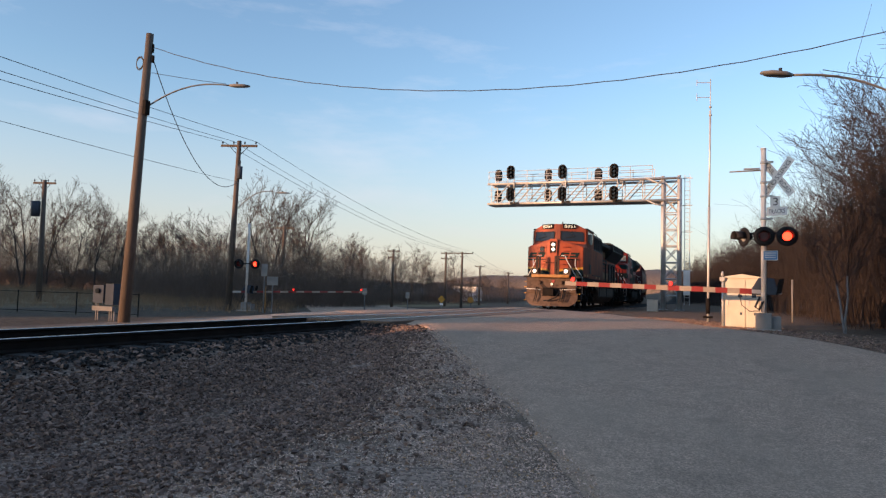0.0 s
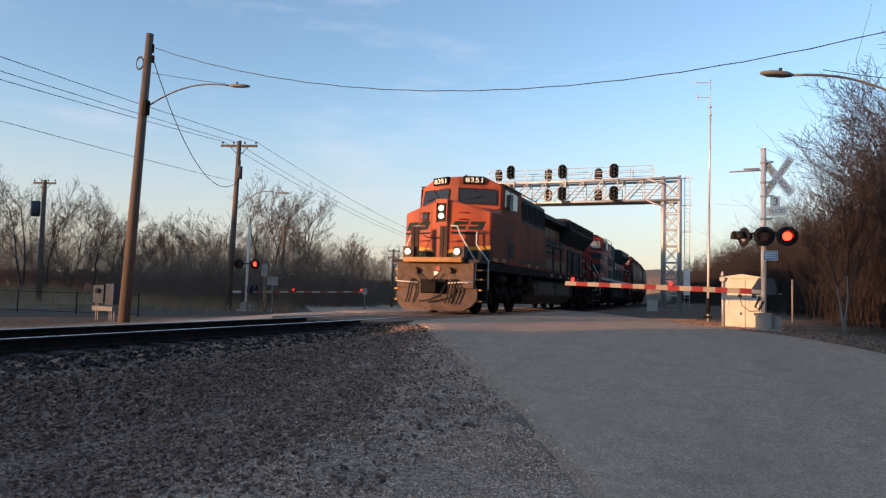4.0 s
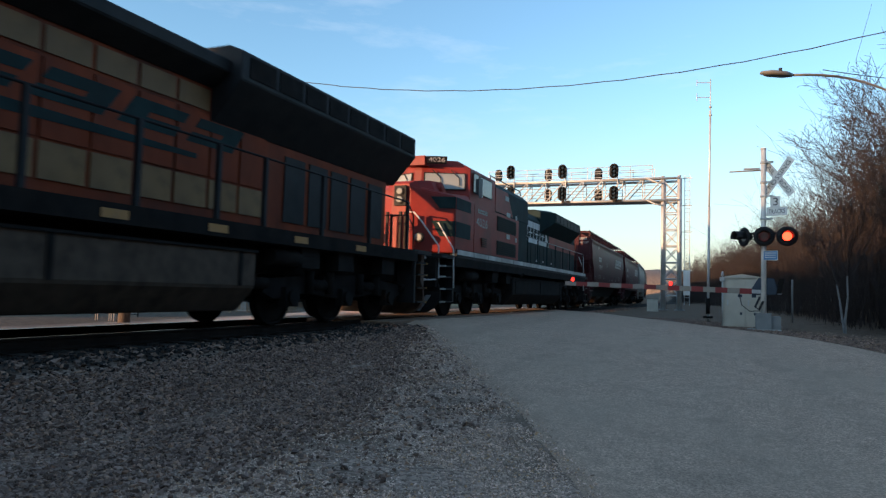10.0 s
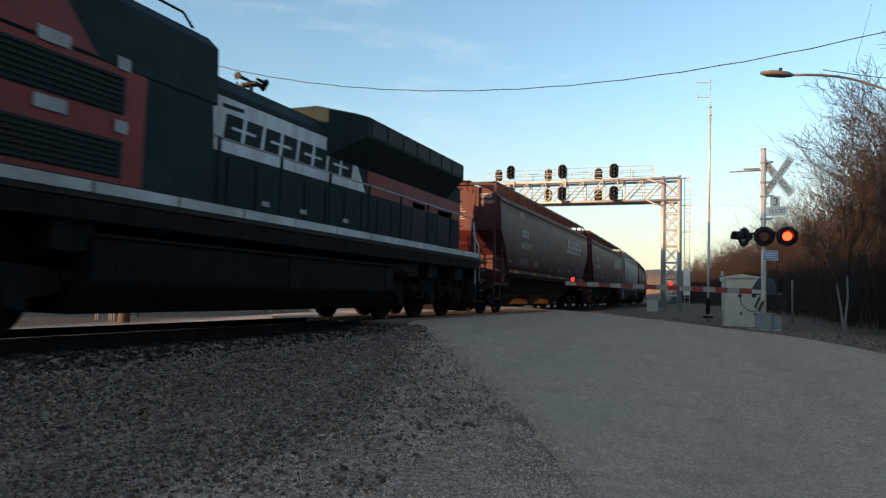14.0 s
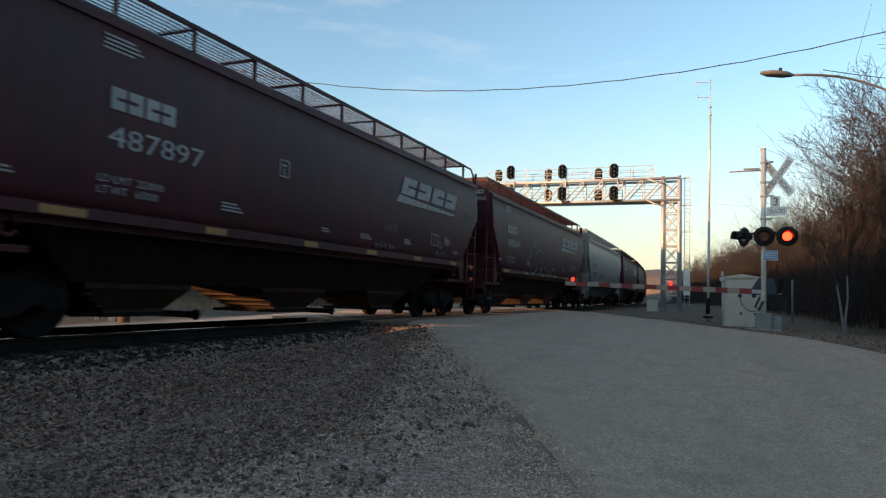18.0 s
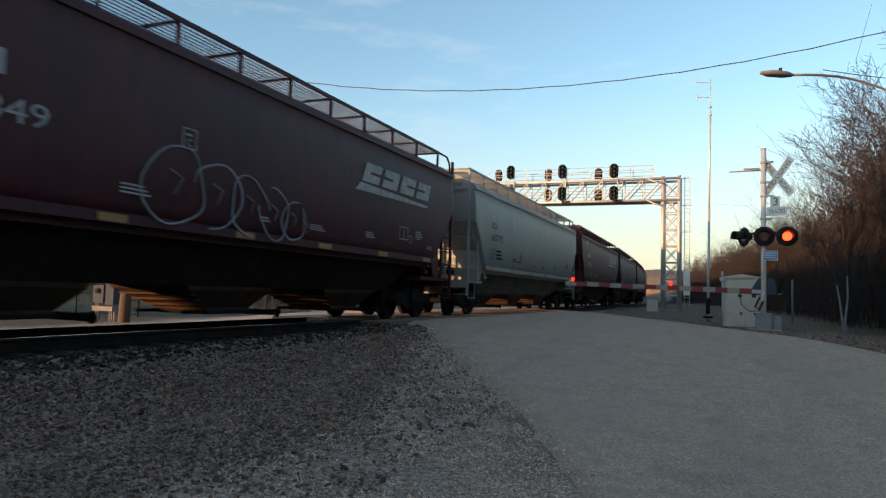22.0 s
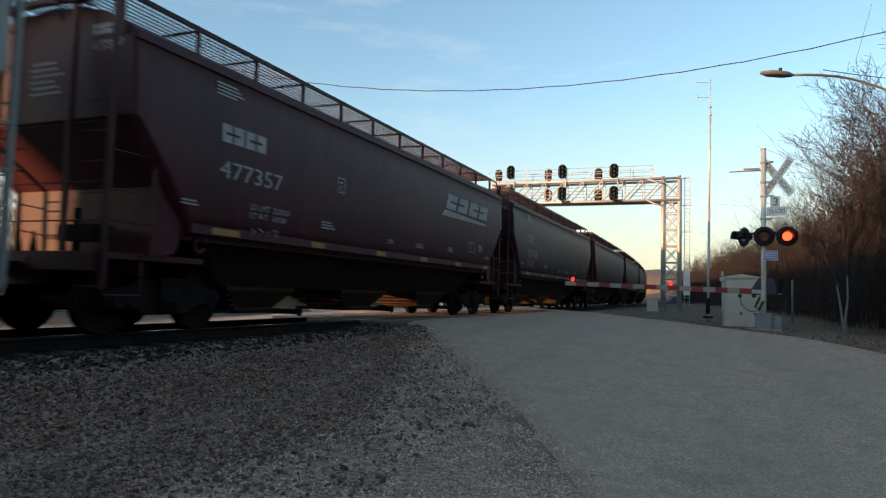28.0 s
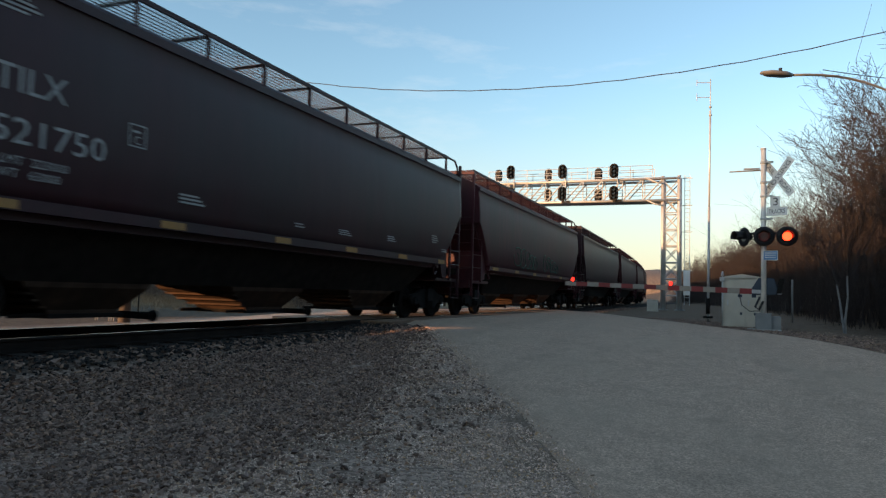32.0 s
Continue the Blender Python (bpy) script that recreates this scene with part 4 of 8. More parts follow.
def flat_line(parent, material, pts, r, x):
    bm = pipe(bmesh.new(), [(x, a, b) for a, b in pts], r, 4)
    for v in bm.verts:
        v.co.x = x + (v.co.x - x) * 0.25
    part("graffiti", bm, material, parent, "spray-painted scrawl")


def tag(parent, material, y, z, width, height, seed, x=1.622):
    """A quick spray-painted scrawl of short bent strokes that spells nothing."""
    rng = random.Random(seed)
    n = max(4, int(width / 0.17))
    for i in range(n):
        a, w = y + width * i / n, width / n
        h = height * rng.uniform(0.75, 1.1)
        flat_line(parent, material, [(a + w * rng.uniform(0, 0.3), z + h * rng.uniform(0.8, 1)), (a + w * rng.uniform(0.1, 0.5), z + h * 0.5), (a + w * rng.uniform(0, 0.4), z + h * rng.uniform(0, 0.15))], 0.011, x)
        flat_line(parent, material, [(a + w * rng.uniform(0, 0.3), z + h * rng.uniform(0.4, 0.9)), (a + w * 0.85, z + h * rng.uniform(0.4, 0.9)), (a + w * rng.uniform(0.5, 0.9), z + h * rng.uniform(0.1, 0.4))], 0.010, x)


def bubbles(parent, material, y, z, width, height, seed, x=1.622):
    """Round spray-painted outlines crowded side by side, shrinking along the row."""
    rng = random.Random(seed)
    n = 5
    at = y
    for i in range(n):
        k = 1.25 - 0.13 * i
        w, h = width / n * k, height * (1.0 - 0.09 * i)
        cy, cz, start = at + w * 0.5, z + h * 0.5, rng.uniform(0, 6.28)
        sweep = rng.uniform(4.6, 6.1)
        flat_line(parent, material, [(cy + w * 0.55 * math.cos(start + sweep * q / 22) * (1 + 0.12 * math.sin(3 * sweep * q / 22 + seed)), cz + h * 0.5 * math.sin(start + sweep * q / 22) * (1 + 0.10 * math.cos(2 * sweep * q / 22 + seed))) for q in range(23)], 0.022, x)
        flat_line(parent, material, [(cy - w * 0.12, cz + h * 0.18), (cy + w * 0.12, cz + h * 0.10), (cy + w * rng.uniform(-0.05, 0.1), cz - h * 0.12)], 0.014, x)
        at += w * 0.86
    flat_line(parent, material, [(at + 0.05, z + height * 0.35), (at + 0.3, z + height * 0.25), (at + 0.12, z + height * 0.5), (at + 0.2, z + height * 0.15)], 0.014, x)


HOPPERS = [
    # paint, number, leading end in the train, kind of side
    (M_MAROON, "487897", 30.5, "wedge"),
    (M_MAROON, "488849", 47.9, "wedge"),
    (M_GREY, "600775", 65.3, "grey"),
    (M_MAROON, "477357", 82.8, "wedge"),
    (M_BROWN, "521750", 100.2, "plain"),
    (M_MAROON, "", 117.2, "wedge"),
    (M_BROWN, "", 134.5, "far"),
    (M_MAROON, "", 151.8, "far"),
    (M_MAROON, "", 169.1, "far"),
    (M_MAROON, "", 186.4, "far"),
    (M_BROWN, "", 203.7, "far"),
    (M_MAROON, "", 221.0, "far"),
]


def outline_box(parent, material, y, z, w, h, x, bars_=()):
    """A stencilled frame with upright bars in it."""
    bm = bmesh.new()
    t = 0.018
    for u0, u1, v0, v1 in [(0, w, 0, t), (0, w, h - t, h), (0, t, t, h - t), (w - t, w, t, h - t)] + [(b - t / 2, b + t / 2, t, h - t) for b in bars_]:
        slab(bm, [(u0, v0), (u1, v0), (u1, v1), (u0, v1)], Matrix.Translation((x, y, z)) @ SIDE)
    return part("stencil_frame", bm, material, parent)


def letter_hopper(e, number, side, i, lead):
    ink = M_INK if side == "grey" else M_GRAYLET
    X = 1.624
    if number:
        y0, z_mark, z_num, w_num, h_num = {0: (-5.50, 2.88, 2.41, 1.66, 0.27), 1: (-6.05, 2.88, 2.40, 1.62, 0.27), 2: (-6.0, 2.84, 2.44, 1.25, 0.24), 3: (-6.26, 2.91, 2.36, 1.57, 0.27), 4: (-6.1, 2.74, 2.18, 1.43, 0.29)}[i]
        lettering(number, w_num, h_num, ink, e, Matrix.Translation((X, y0, z_num)) @ SIDE, "number")
        if side == "wedge":
            mark(e, ink, 1.12, 0.28, 4, Matrix.Translation((X, y0, z_mark)) @ SIDE, 0.0, 0.16)
        else:
            lettering("AOK" if side == "grey" else "TILX", 0.66 if side == "grey" else 0.86, 0.24 if side == "grey" else 0.29, ink, e, Matrix.Translation((X, y0, z_mark)) @ SIDE, "reporting_mark")
        if side == "grey":
            lettering("LD LMT\nLT WT\nCU FT", 0.52, 0.38, ink, e, Matrix.Translation((X - 0.006, -6.05, 1.82)) @ SIDE, "stencil")
            small_print(e, ink, -5.42, 1.86, 0.62, 0.36, X - 0.008, 3)
        else:
            lettering("LD LMT  223000\nLT WT   63000", 1.05, 0.24, ink, e, Matrix.Translation((X - 0.004, y0 + (0.75 if i == 3 else -0.12), 1.81)) @ SIDE, "stencil")
        # inspection frame with its letter
        yb, zb = {0: (-2.0, 2.62), 1: (-2.4, 2.64), 2: (-2.6, 1.9), 3: (-2.89, 2.62), 4: (-4.34, 2.47)}[i]
        outline_box(e, ink, yb, zb, 0.28, 0.30, X)
        lettering("C", 0.10, 0.11, ink, e, Matrix.Translation((X, yb + 0.09, zb + 0.04)) @ SIDE, "stencil")
        small_print(e, ink, yb + 0.06, zb + 0.19, 0.16, 0.06, X, 1)
        if side != "grey":
            small_print(e, ink, y0 - 0.12, 3.62, 0.62, 0.22, 1.592, 4)
        small_print(e, ink, -7.0 if lead > 7.7 else -2.8, 1.86, 0.38, 0.10, 1.60, 2)
        small_print(e, ink, -3.4, 1.86, 0.50, 0.16, 1.606, 3)
        small_print(e, ink, -0.6, 1.80, 0.34, 0.10, 1.598, 2)
        small_print(e, ink, 0.9, 1.80, 0.50, 0.12, 1.598, 3)
        small_print(e, ink, 3.0, 1.84, 0.42, 0.14, 1.602, 3)
        small_print(e, ink, 5.5, 2.0, 0.42, 0.22, 1.611, 4)
        small_print(e, ink, 6.2, 1.80, 0.42, 0.10, 1.60, 2)
        # end lettering
        for r in range(6):
            part("stencil", bars(bmesh.new(), 0.62 - 0.08 * (r % 3), 0.028, 1, Matrix.Translation((-0.32 + 0.03 * (r % 2), -lead - 0.008, 3.28 + 0.085 * r)) @ FRONT, gap=0.0), ink, e)
        lettering(number, 0.56, 0.13, ink, e, Matrix.Translation((0.84, -lead - 0.008, 3.80)) @ FRONT, "number")
        if side == "wedge":
            mark(e, ink, 0.46, 0.14, 4, Matrix.Translation((0.84, -lead - 0.008, 4.02)) @ FRONT, 0.0, 0.16)
        else:
            lettering("AOK" if side == "grey" else "TILX", 0.34, 0.13, ink, e, Matrix.Translation((0.84, -lead - 0.008, 4.02)) @ FRONT, "reporting_mark")
    if side == "wedge" and i != 5:
        wedge_logo(e, M_FADED, 2.6, 2.82, X)
        outline_box(e, ink, 4.6, 1.93, 0.46, 0.30, X - 0.008, (0.23,))
        bm = bmesh.new()
        pipe(bm, [(X - 0.012, 5.22 + 0.09 * math.cos(a), 1.97 + 0.09 * math.sin(a)) for a in [2 * math.pi * k / 16 for k in range(17)]], 0.01, 4)
        part("stencil_ring", bm, ink, e)
    if i == 0:
        for y, z, w, h, seed in ((1.95, 2.0, 0.62, 0.26, 3), (1.55, 1.60, 1.0, 0.20, 4), (4.9, 1.60, 0.85, 0.20, 5), (7.0, 2.8, 0.55, 0.30, 6)):
            tag(e, M_SPRAY, y, z, w, h, seed)
    if i == 1:
        bubbles(e, M_SPRAY, -3.0, 1.52, 4.2, 1.15, 8)
    if i == 3:
        tag(e, M_SPRAY, -5.5, 1.52, 0.8, 0.18, 14)
    if i == 5:
        bubbles(e, M_SPRAYGREEN, -3.9, 1.72, 3.6, 0.75, 12)
        bubbles(e, M_SPRAYGREEN, 0.4, 1.72, 3.0, 0.65, 13)


PAINTED = {M_MAROON: "oxide-brown covered hopper car with worn white lettering and grimy trucks",
           M_GREY: "light grey covered hopper car with black lettering and dirty sides",
           M_BROWN: "dark brown curved-side covered hopper car with pale lettering"}
for i, (paint, number, a0, side) in enumerate(HOPPERS):
    lead, trail = {0: (8.1, 8.1), 1: (7.8, 8.0), 2: (7.6, 7.9), 3: (7.95, 7.82), 4: (8.2, 7.6)}.get(i, (7.85, 7.8))
    e = build_hopper(paint, M_YELLOWDULL, PAINTED[paint], i % 2 == 0, lead, trail)
    letter_hopper(e, number, side, i, lead)
    TRAIN.append((e, a0 + 8.65))


# ---- the locomotives ----
def plan_loft(bm, levels, smooth=False):
    """levels: loops of (x, y, z) for the right half, front to back; mirrored."""
    loops = [list(l) + [(-x, y, z) for x, y, z in l[::-1]] for l in levels]
    loft(bm, loops, smooth=smooth)


def loco_truck(e, yc):
    bm = bmesh.new()
    out = [(-2.75, 0.62), (-2.6, 0.86), (-1.5, 0.95), (-1.0, 0.80), (-0.6, 1.0), (0.6, 1.0), (1.0, 0.80), (1.5, 0.95), (2.6, 0.86), (2.75, 0.62), (2.4, 0.50), (1.3, 0.62), (0.0, 0.48), (-1.3, 0.62), (-2.4, 0.50)]
    for s in (-1, 1):
        prism(bm, [(yc + u, v) for u, v in out], *sorted((s * 0.98, s * 1.12)), "x")
    t = part("truck", bm, M_UNDER, e, "grimy three-axle truck frame")
    for s in (-1, 1):
        boxes("journal_box", [(*sorted((s * 1.06, s * 1.22)), yc + y - 0.2, yc + y + 0.2, 0.36, 0.72) for y in (-1.98, 0, 1.98)], M_UNDER, t, bevel=0.02)
        rods("journal_cap", [((s * 1.22, yc + y, 0.533), (s * 1.28, yc + y, 0.533), 0.15) for y in (-1.98, 0, 1.98)], M_UNDER, t, seg=14)
        rods("spring", [((s * 1.16, yc + y, 0.60), (s * 1.16, yc + y, 1.05), 0.09) for y in (-1.35, -0.62, 0.62, 1.35)], M_UNDER, t)
        rods("brake_cylinder", [((s * 1.1, yc + y - 0.25, 0.78), (s * 1.1, yc + y + 0.25, 0.78), 0.11) for y in (-2.9, -1.0, 1.0, 2.9)], M_UNDER, t)
    for y in (-1.98, 0, 1.98):
        add_axle(e, WHEEL_LOCO, yc + y, 0.533)


def handrail(e, pts, r=0.022, material=None, name="handrail"):
    part(name, pipe(bmesh.new(), pts, r, 8), material or M_HANDRAIL, e, "pale bent handrail")


def under_loco(e, tank_y0, tank_y1, tank_x, sill, ends):
    bm = bmesh.new()
    box(bm, -1.5, 1.5, -9.9, 9.9, 1.46, 1.72)
    box(bm, -0.9, 0.9, -10.7, 10.7, 0.95, 1.50)
    part("underframe", bm, M_UNDER, e)
    bm = bmesh.new()
    w = tank_x
    loft(bm, [[(-w, y, 1.30), (w, y, 1.30), (w, y, 0.70), (w - 0.35, y, 0.30), (-w + 0.35, y, 0.30), (-w, y, 0.70)] for y in (tank_y0, tank_y1)], smooth=False)
    tank = part("fuel_tank", bm, M_TANK if ends is M_YELLOW else M_UNDER, e, "long dusty fuel tank", bevel=0.03)
    boxes("tank_strap", [(w - 0.01, w + 0.02, y - 0.04, y + 0.04, 0.72, 1.28) for y in (tank_y0 + 0.4, (tank_y0 + tank_y1) / 2, tank_y1 - 0.4)], M_UNDER, tank)
    boxes("tank_rim", [(w - 0.02, w + 0.04, tank_y0, tank_y1, 1.27, 1.31)], M_UNDER, tank)
    rods("filler_pipe", [((w - 0.1, tank_y0 + 1.1, 1.32), (w + 0.12, tank_y0 + 1.1, 1.50), 0.05)], M_UNDER, tank)
    boxes("air_gear_box", [(1.12, 1.40, y, y + 0.6, 1.08, 1.46) for y in (-6.2, -4.6, 5.0, 6.3, 8.2)], M_UNDER, e, bevel=0.02)
    rods("air_reservoir", [((1.25, y, 1.25), (1.25, y + 1.2, 1.25), 0.16) for y in (-8.8, 4.2)], M_UNDER, e, seg=14)
    for s in (-1, 1):
        f, b = s * 10.62, s * 10.82
        bm = bmesh.new()
        box(bm, -1.28, 1.28, min(f, b), max(f, b), 0.85, 1.66)
        p = part("pilot", bm, M_PILOT if ends is M_YELLOW else M_UNDER, e, "dusty steel pilot sheet")
        bm = bmesh.new()
        loft(bm, [[(-w, s * 10.60, z), (-w, s * (10.72 + d), z), (0.0, s * (10.97 + d), z), (w, s * (10.72 + d), z), (w, s * 10.60, z)] for z, d, w in ((0.96, -0.02, 1.30), (0.72, -0.06, 1.36), (0.48, 0.0, 1.36), (0.28, 0.08, 1.22), (0.12, 0.17, 0.96))], smooth=False)
        part("snow_plow", bm, M_PILOT if ends is M_YELLOW else M_UNDER, p)
        bm = bmesh.new()
        box(bm, -0.13, 0.13, min(s * 10.7, s * 11.25), max(s * 10.7, s * 11.25), 0.78, 1.0)
        box(bm, -0.2, 0.2, min(s * 11.0, s * 11.24), max(s * 11.0, s * 11.24), 0.70, 1.06)
        box(bm, -0.42, 0.42, min(s * 10.8, s * 10.92), max(s * 10.8, s * 10.92), 0.66, 1.12)
        part("coupler", bm, M_UNDER, e, bevel=0.02)
        hoses = [([(x, s * 10.85, 1.12), (x, s * 11.02, 0.9), (x - 0.06, s * 11.06, 0.5), (x - 0.1, s * 11.10, 0.36)], 0.026) for x in (-0.75, -0.66, 0.58, 0.68, 0.78)]
        hoses.append(([(-0.55, s * 10.9, 1.32), (-0.35, s * 11.05, 1.12), (0.0, s * 11.02, 1.08), (0.2, s * 11.0, 1.3)], 0.022))
        hoses.append(([(0.5, s * 11.1, 0.95), (0.35, s * 11.2, 0.6), (0.0, s * 11.25, 0.45), (-0.3, s * 11.22, 0.40)], 0.034))
        for line, r in hoses:
            part("air_hose", pipe(bmesh.new(), line, r), M_BLACK, p)
        for k in (-1, 1):
            part("uncoupling_lever", pipe(bmesh.new(), [(k * 1.3, s * 10.86, 1.05), (k * 0.5, s * 10.95, 1.0)], 0.02), M_HANDRAIL, p)
        for sx in (-1, 1):
            st = bmesh.new()
            box(st, *sorted((sx * 0.94, sx * 0.98)), min(s * 9.95, s * 10.6), max(s * 9.95, s * 10.6), 0.42, 1.6)
            steps = part("step_well", st, M_BLACK, e)
            boxes("step_back", [(*sorted((sx * 0.98, sx * 1.44)), min(s * 9.86, s * 9.95), max(s * 9.86, s * 9.95), 0.42, 1.6)], M_BLACK, steps)
            boxes("tread", [(*sorted((sx * 0.98, sx * 1.46)), min(s * 10.05, s * 10.55), max(s * 10.05, s * 10.55), z, z + 0.035) for z in (0.42, 0.78, 1.12, 1.42)], M_BLACK, steps)
            boxes("step_edge", [(*sorted((sx * 0.98, sx * 1.47)), s * 10.57 - 0.02, s * 10.57 + 0.02, z - 0.005, z + 0.04) for z in (0.42, 0.78, 1.12, 1.42)], ends, steps)
        bm = bmesh.new()
        box(bm, -1.46, 1.46, min(s * 9.8, s * 10.85), max(s * 9.8, s * 10.85), 1.66, 1.76)
        part("end_platform", bm, sill, e, bevel=0.01)


def row_of(e, name, ys, me_fn, material, label=""):
    first = None
    for y in ys:
        if first is None:
            first = part(name, me_fn(), material, e, label)
            first.location = (0, y, 0)
        else:
            ob = new(name, first.data)
            ob.parent = e
            ob.location = (0, y, 0)
            if label:
                tagged(ob, label)


def number_board(e, digits, x, y, z, turn, w=0.72, h=0.27, ink=None):
    m = Matrix.Translation((x, y, z)) @ Matrix.Rotation(turn, 4, "Z")
    bm = bmesh.new()
    box(bm, -w / 2, w / 2, -0.02, 0.10, -h / 2, h / 2, m)
    b = part("number_board", bm, M_INK, e, "black number board with pale digits", bevel=0.01)
    lettering(digits, w * 0.80, h * 0.62, ink or M_DIGIT, b, m @ Matrix.Translation((-w * 0.40, -0.024, -h * 0.31)) @ FRONT, "digits")


def pane(e, pts, m, label="", name="window", material=None):
    """A framed window from an outline in the plane of m."""
    c = Vector((sum(p[0] for p in pts) / len(pts), sum(p[1] for p in pts) / len(pts)))
    bm = bmesh.new()
    slab(bm, pts, m, 0.012)
    f = part(name, bm, M_BLACK, e, label)
    bm = bmesh.new()
    slab(bm, [((u - c.x) * 0.93 + c.x, (v - c.y) * 0.88 + c.y) for u, v in pts], m @ Matrix.Translation((0, 0, 0.013)), 0.006)
    part("pane", bm, material or M_GLASS, f)


def face_matrix(p, q, up):
    """A frame whose x runs from p to q and whose y is up, its normal outwards."""
    p, q, up = Vector(p), Vector(q), Vector(up)
    x = (q - p).normalized()
    z = x.cross(up).normalized()
    y = z.cross(x)
    m = Matrix((x, y, z)).transposed().to_4x4()
    m.translation = p
    return m


def headlamp(e, x, y, z, r, lit, name="headlight"):
    bm = bmesh.new()
    rod(bm, (x, y + 0.10, z), (x, y - 0.03, z), r * 1.25, 16)
    h = part(name, bm, M_BLACK, e)
    bm = bmesh.new()
    rod(bm, (x, y - 0.035, z), (x, y - 0.045, z), r, 16, r * 0.8)
    part("lens", bm, M_LAMP if lit else M_CABGLASS, h, "bright lit lamp lens" if lit else "clear unlit lamp lens")


def build_orange_loco():
    e = empty("locomotive", label="orange and black freight locomotive with lit headlights, leading the train", category="locomotive", group="locomotives")
    under_loco(e, -3.85, 3.62, 1.45, M_BLACK, M_YELLOW)
    for y in (-7.0, 7.0):
        loco_truck(e, y)
    # nose: blunt, its top falling to the corners
    bm = bmesh.new()
    low = [(0.19, -10.31), (1.48, -9.82), (1.48, -8.3)]
    plan_loft(bm, [[(x, y, 1.76) for x, y in low], [(x, y, 2.6) for x, y in low], [(0.19, -10.29, 3.76), (1.47, -9.80, 3.40), (1.48, -8.3, 3.60)], [(0.16, -10.22, 3.82), (1.38, -9.72, 3.46), (1.44, -8.3, 3.72)]])
    nose = part("nose", bm, M_ORANGE, e, "sunlit orange short nose", bevel=0.03)
    # black foot and a yellow stripe that dips towards the middle
    for s in (-1, 1):
        for name, z0, z1, zm0, zm1, m, d in (("nose_foot", 1.77, 2.16, 1.77, 1.98, M_GREEN, 0.004), ("nose_stripe", 2.16, 2.28, 1.98, 2.08, M_YELLOW, 0.006)):
            bm = bmesh.new()
            a, b = Vector((s * 0.195, -10.315 - d)), Vector((s * 1.482, -9.825 - d))
            rows = []
            for k in range(9):
                f = k / 8
                p = a.lerp(b, f)
                g = f ** 0.6
                za, zb = zm0 + (z0 - zm0) * g, zm1 + (z1 - zm1) * g
                rows.append([(p.x, p.y, za), (p.x, p.y, zb), (p.x, p.y + 0.04, zb), (p.x, p.y + 0.04, za)])
            loft(bm, rows, smooth=False)
            part(name, bm, m, nose)
    bm = bmesh.new()
    box(bm, -0.20, 0.20, -10.37, -10.24, 1.80, 3.02)
    part("nose_column", bm, M_ORANGE, nose, "narrow orange column under the headlights", bevel=0.015)
    # faded mark and its long thin stroke across the nose
    for s in (-1, 1):
        p, q = (s * 0.30, -10.272, 0), (s * 1.44, -9.838, 0)
        if s < 0:
            p, q = q, p
        fm = face_matrix((p[0], p[1], 2.80), (q[0], q[1], 2.80), (0, 0.03, 1)) @ Matrix.Translation((0, 0, 0.014))
        mark(nose, M_GREEN, 1.05, 0.27, 2, fm, 0.12, 0.2)
        fm = face_matrix((p[0], p[1], 2.64), (q[0], q[1], 2.64), (0, 0, 1)) @ Matrix.Translation((0, 0, 0.035))
        bm = bmesh.new()
        slab(bm, [(0, 0.0), (1.1, 0.02), (1.1, 0.06), (0, 0.08)], fm)
        part("swoosh", bm, M_GREEN, nose)
    fm = face_matrix((-1.48, -9.82, 3.06), (-0.19, -10.31, 3.06), (0, 0.03, 1)) @ Matrix.Translation((0.90, 0, 0.022))
    pane(nose, [(-0.13, 0.04), (-0.09, 0), (0.09, 0), (0.13, 0.04), (0.13, 0.30), (0.09, 0.34), (-0.09, 0.34), (-0.13, 0.30)], fm, name="door_window")
    for u in (0.64, 1.18):      # edges of the nose door
        bm = bmesh.new()
        slab(bm, [(u - 0.906, -0.9), (u - 0.894, -0.9), (u - 0.894, 0.42), (u - 0.906, 0.42)], fm @ Matrix.Translation((0, 0, 0.004)))
        part("door_seam", bm, M_BLACK, nose)
    # headlights in a recess, ditch lights on the platform
    bm = bmesh.new()
    box(bm, -0.17, 0.17, -10.36, -10.26, 3.06, 3.66)
    part("headlight_housing", bm, M_BLACK, e)
    for r in ((-0.20, -0.17, -10.40, -10.24, 3.02, 3.80), (0.17, 0.20, -10.40, -10.24, 3.02, 3.80), (-0.17, 0.17, -10.40, -10.24, 3.66, 3.80)):
        boxes("housing_rim", [r], M_ORANGE, e)
    headlamp(e, 0.0, -10.37, 3.49, 0.095, True)
    headlamp(e, 0.0, -10.37, 3.23, 0.095, True)
    bm = bmesh.new()
    prism(bm, [(-0.98, -10.78), (-0.98, -11.08), (-0.6, -11.16), (0.6, -11.16), (0.98, -11.08), (0.98, -10.78)], 1.66, 1.82, "z")
    part("anticlimber", bm, M_YELLOWDULL, e, "dull yellow anticlimber beam", bevel=0.02)
    for s in (-1, 1):
        bm = bmesh.new()
        box(bm, s * 0.84 - 0.17, s * 0.84 + 0.19, -11.04, -10.72, 1.82, 2.18)
        part("ditch_light_box", bm, M_PILOT, e)
        headlamp(e, s * 0.82, -11.06, 2.0, 0.10, True, "ditch_light")
    for x in (-0.74, -0.60, 0.24, 0.38):
        bm = bmesh.new()
        prism(bm, [(x - 0.055, -10.93), (x + 0.055, -10.93), (x + 0.055, -10.86), (x + 0.02, -10.84), (x - 0.02, -10.84), (x - 0.055, -10.86)], 1.80, 2.84, "z")
        part("door_guard", bm, M_RUST, e)
    # small fittings on the pilot face
    bm = bmesh.new()
    rod(bm, (0.12, -10.82, 1.47), (0.12, -10.86, 1.47), 0.085, 18)
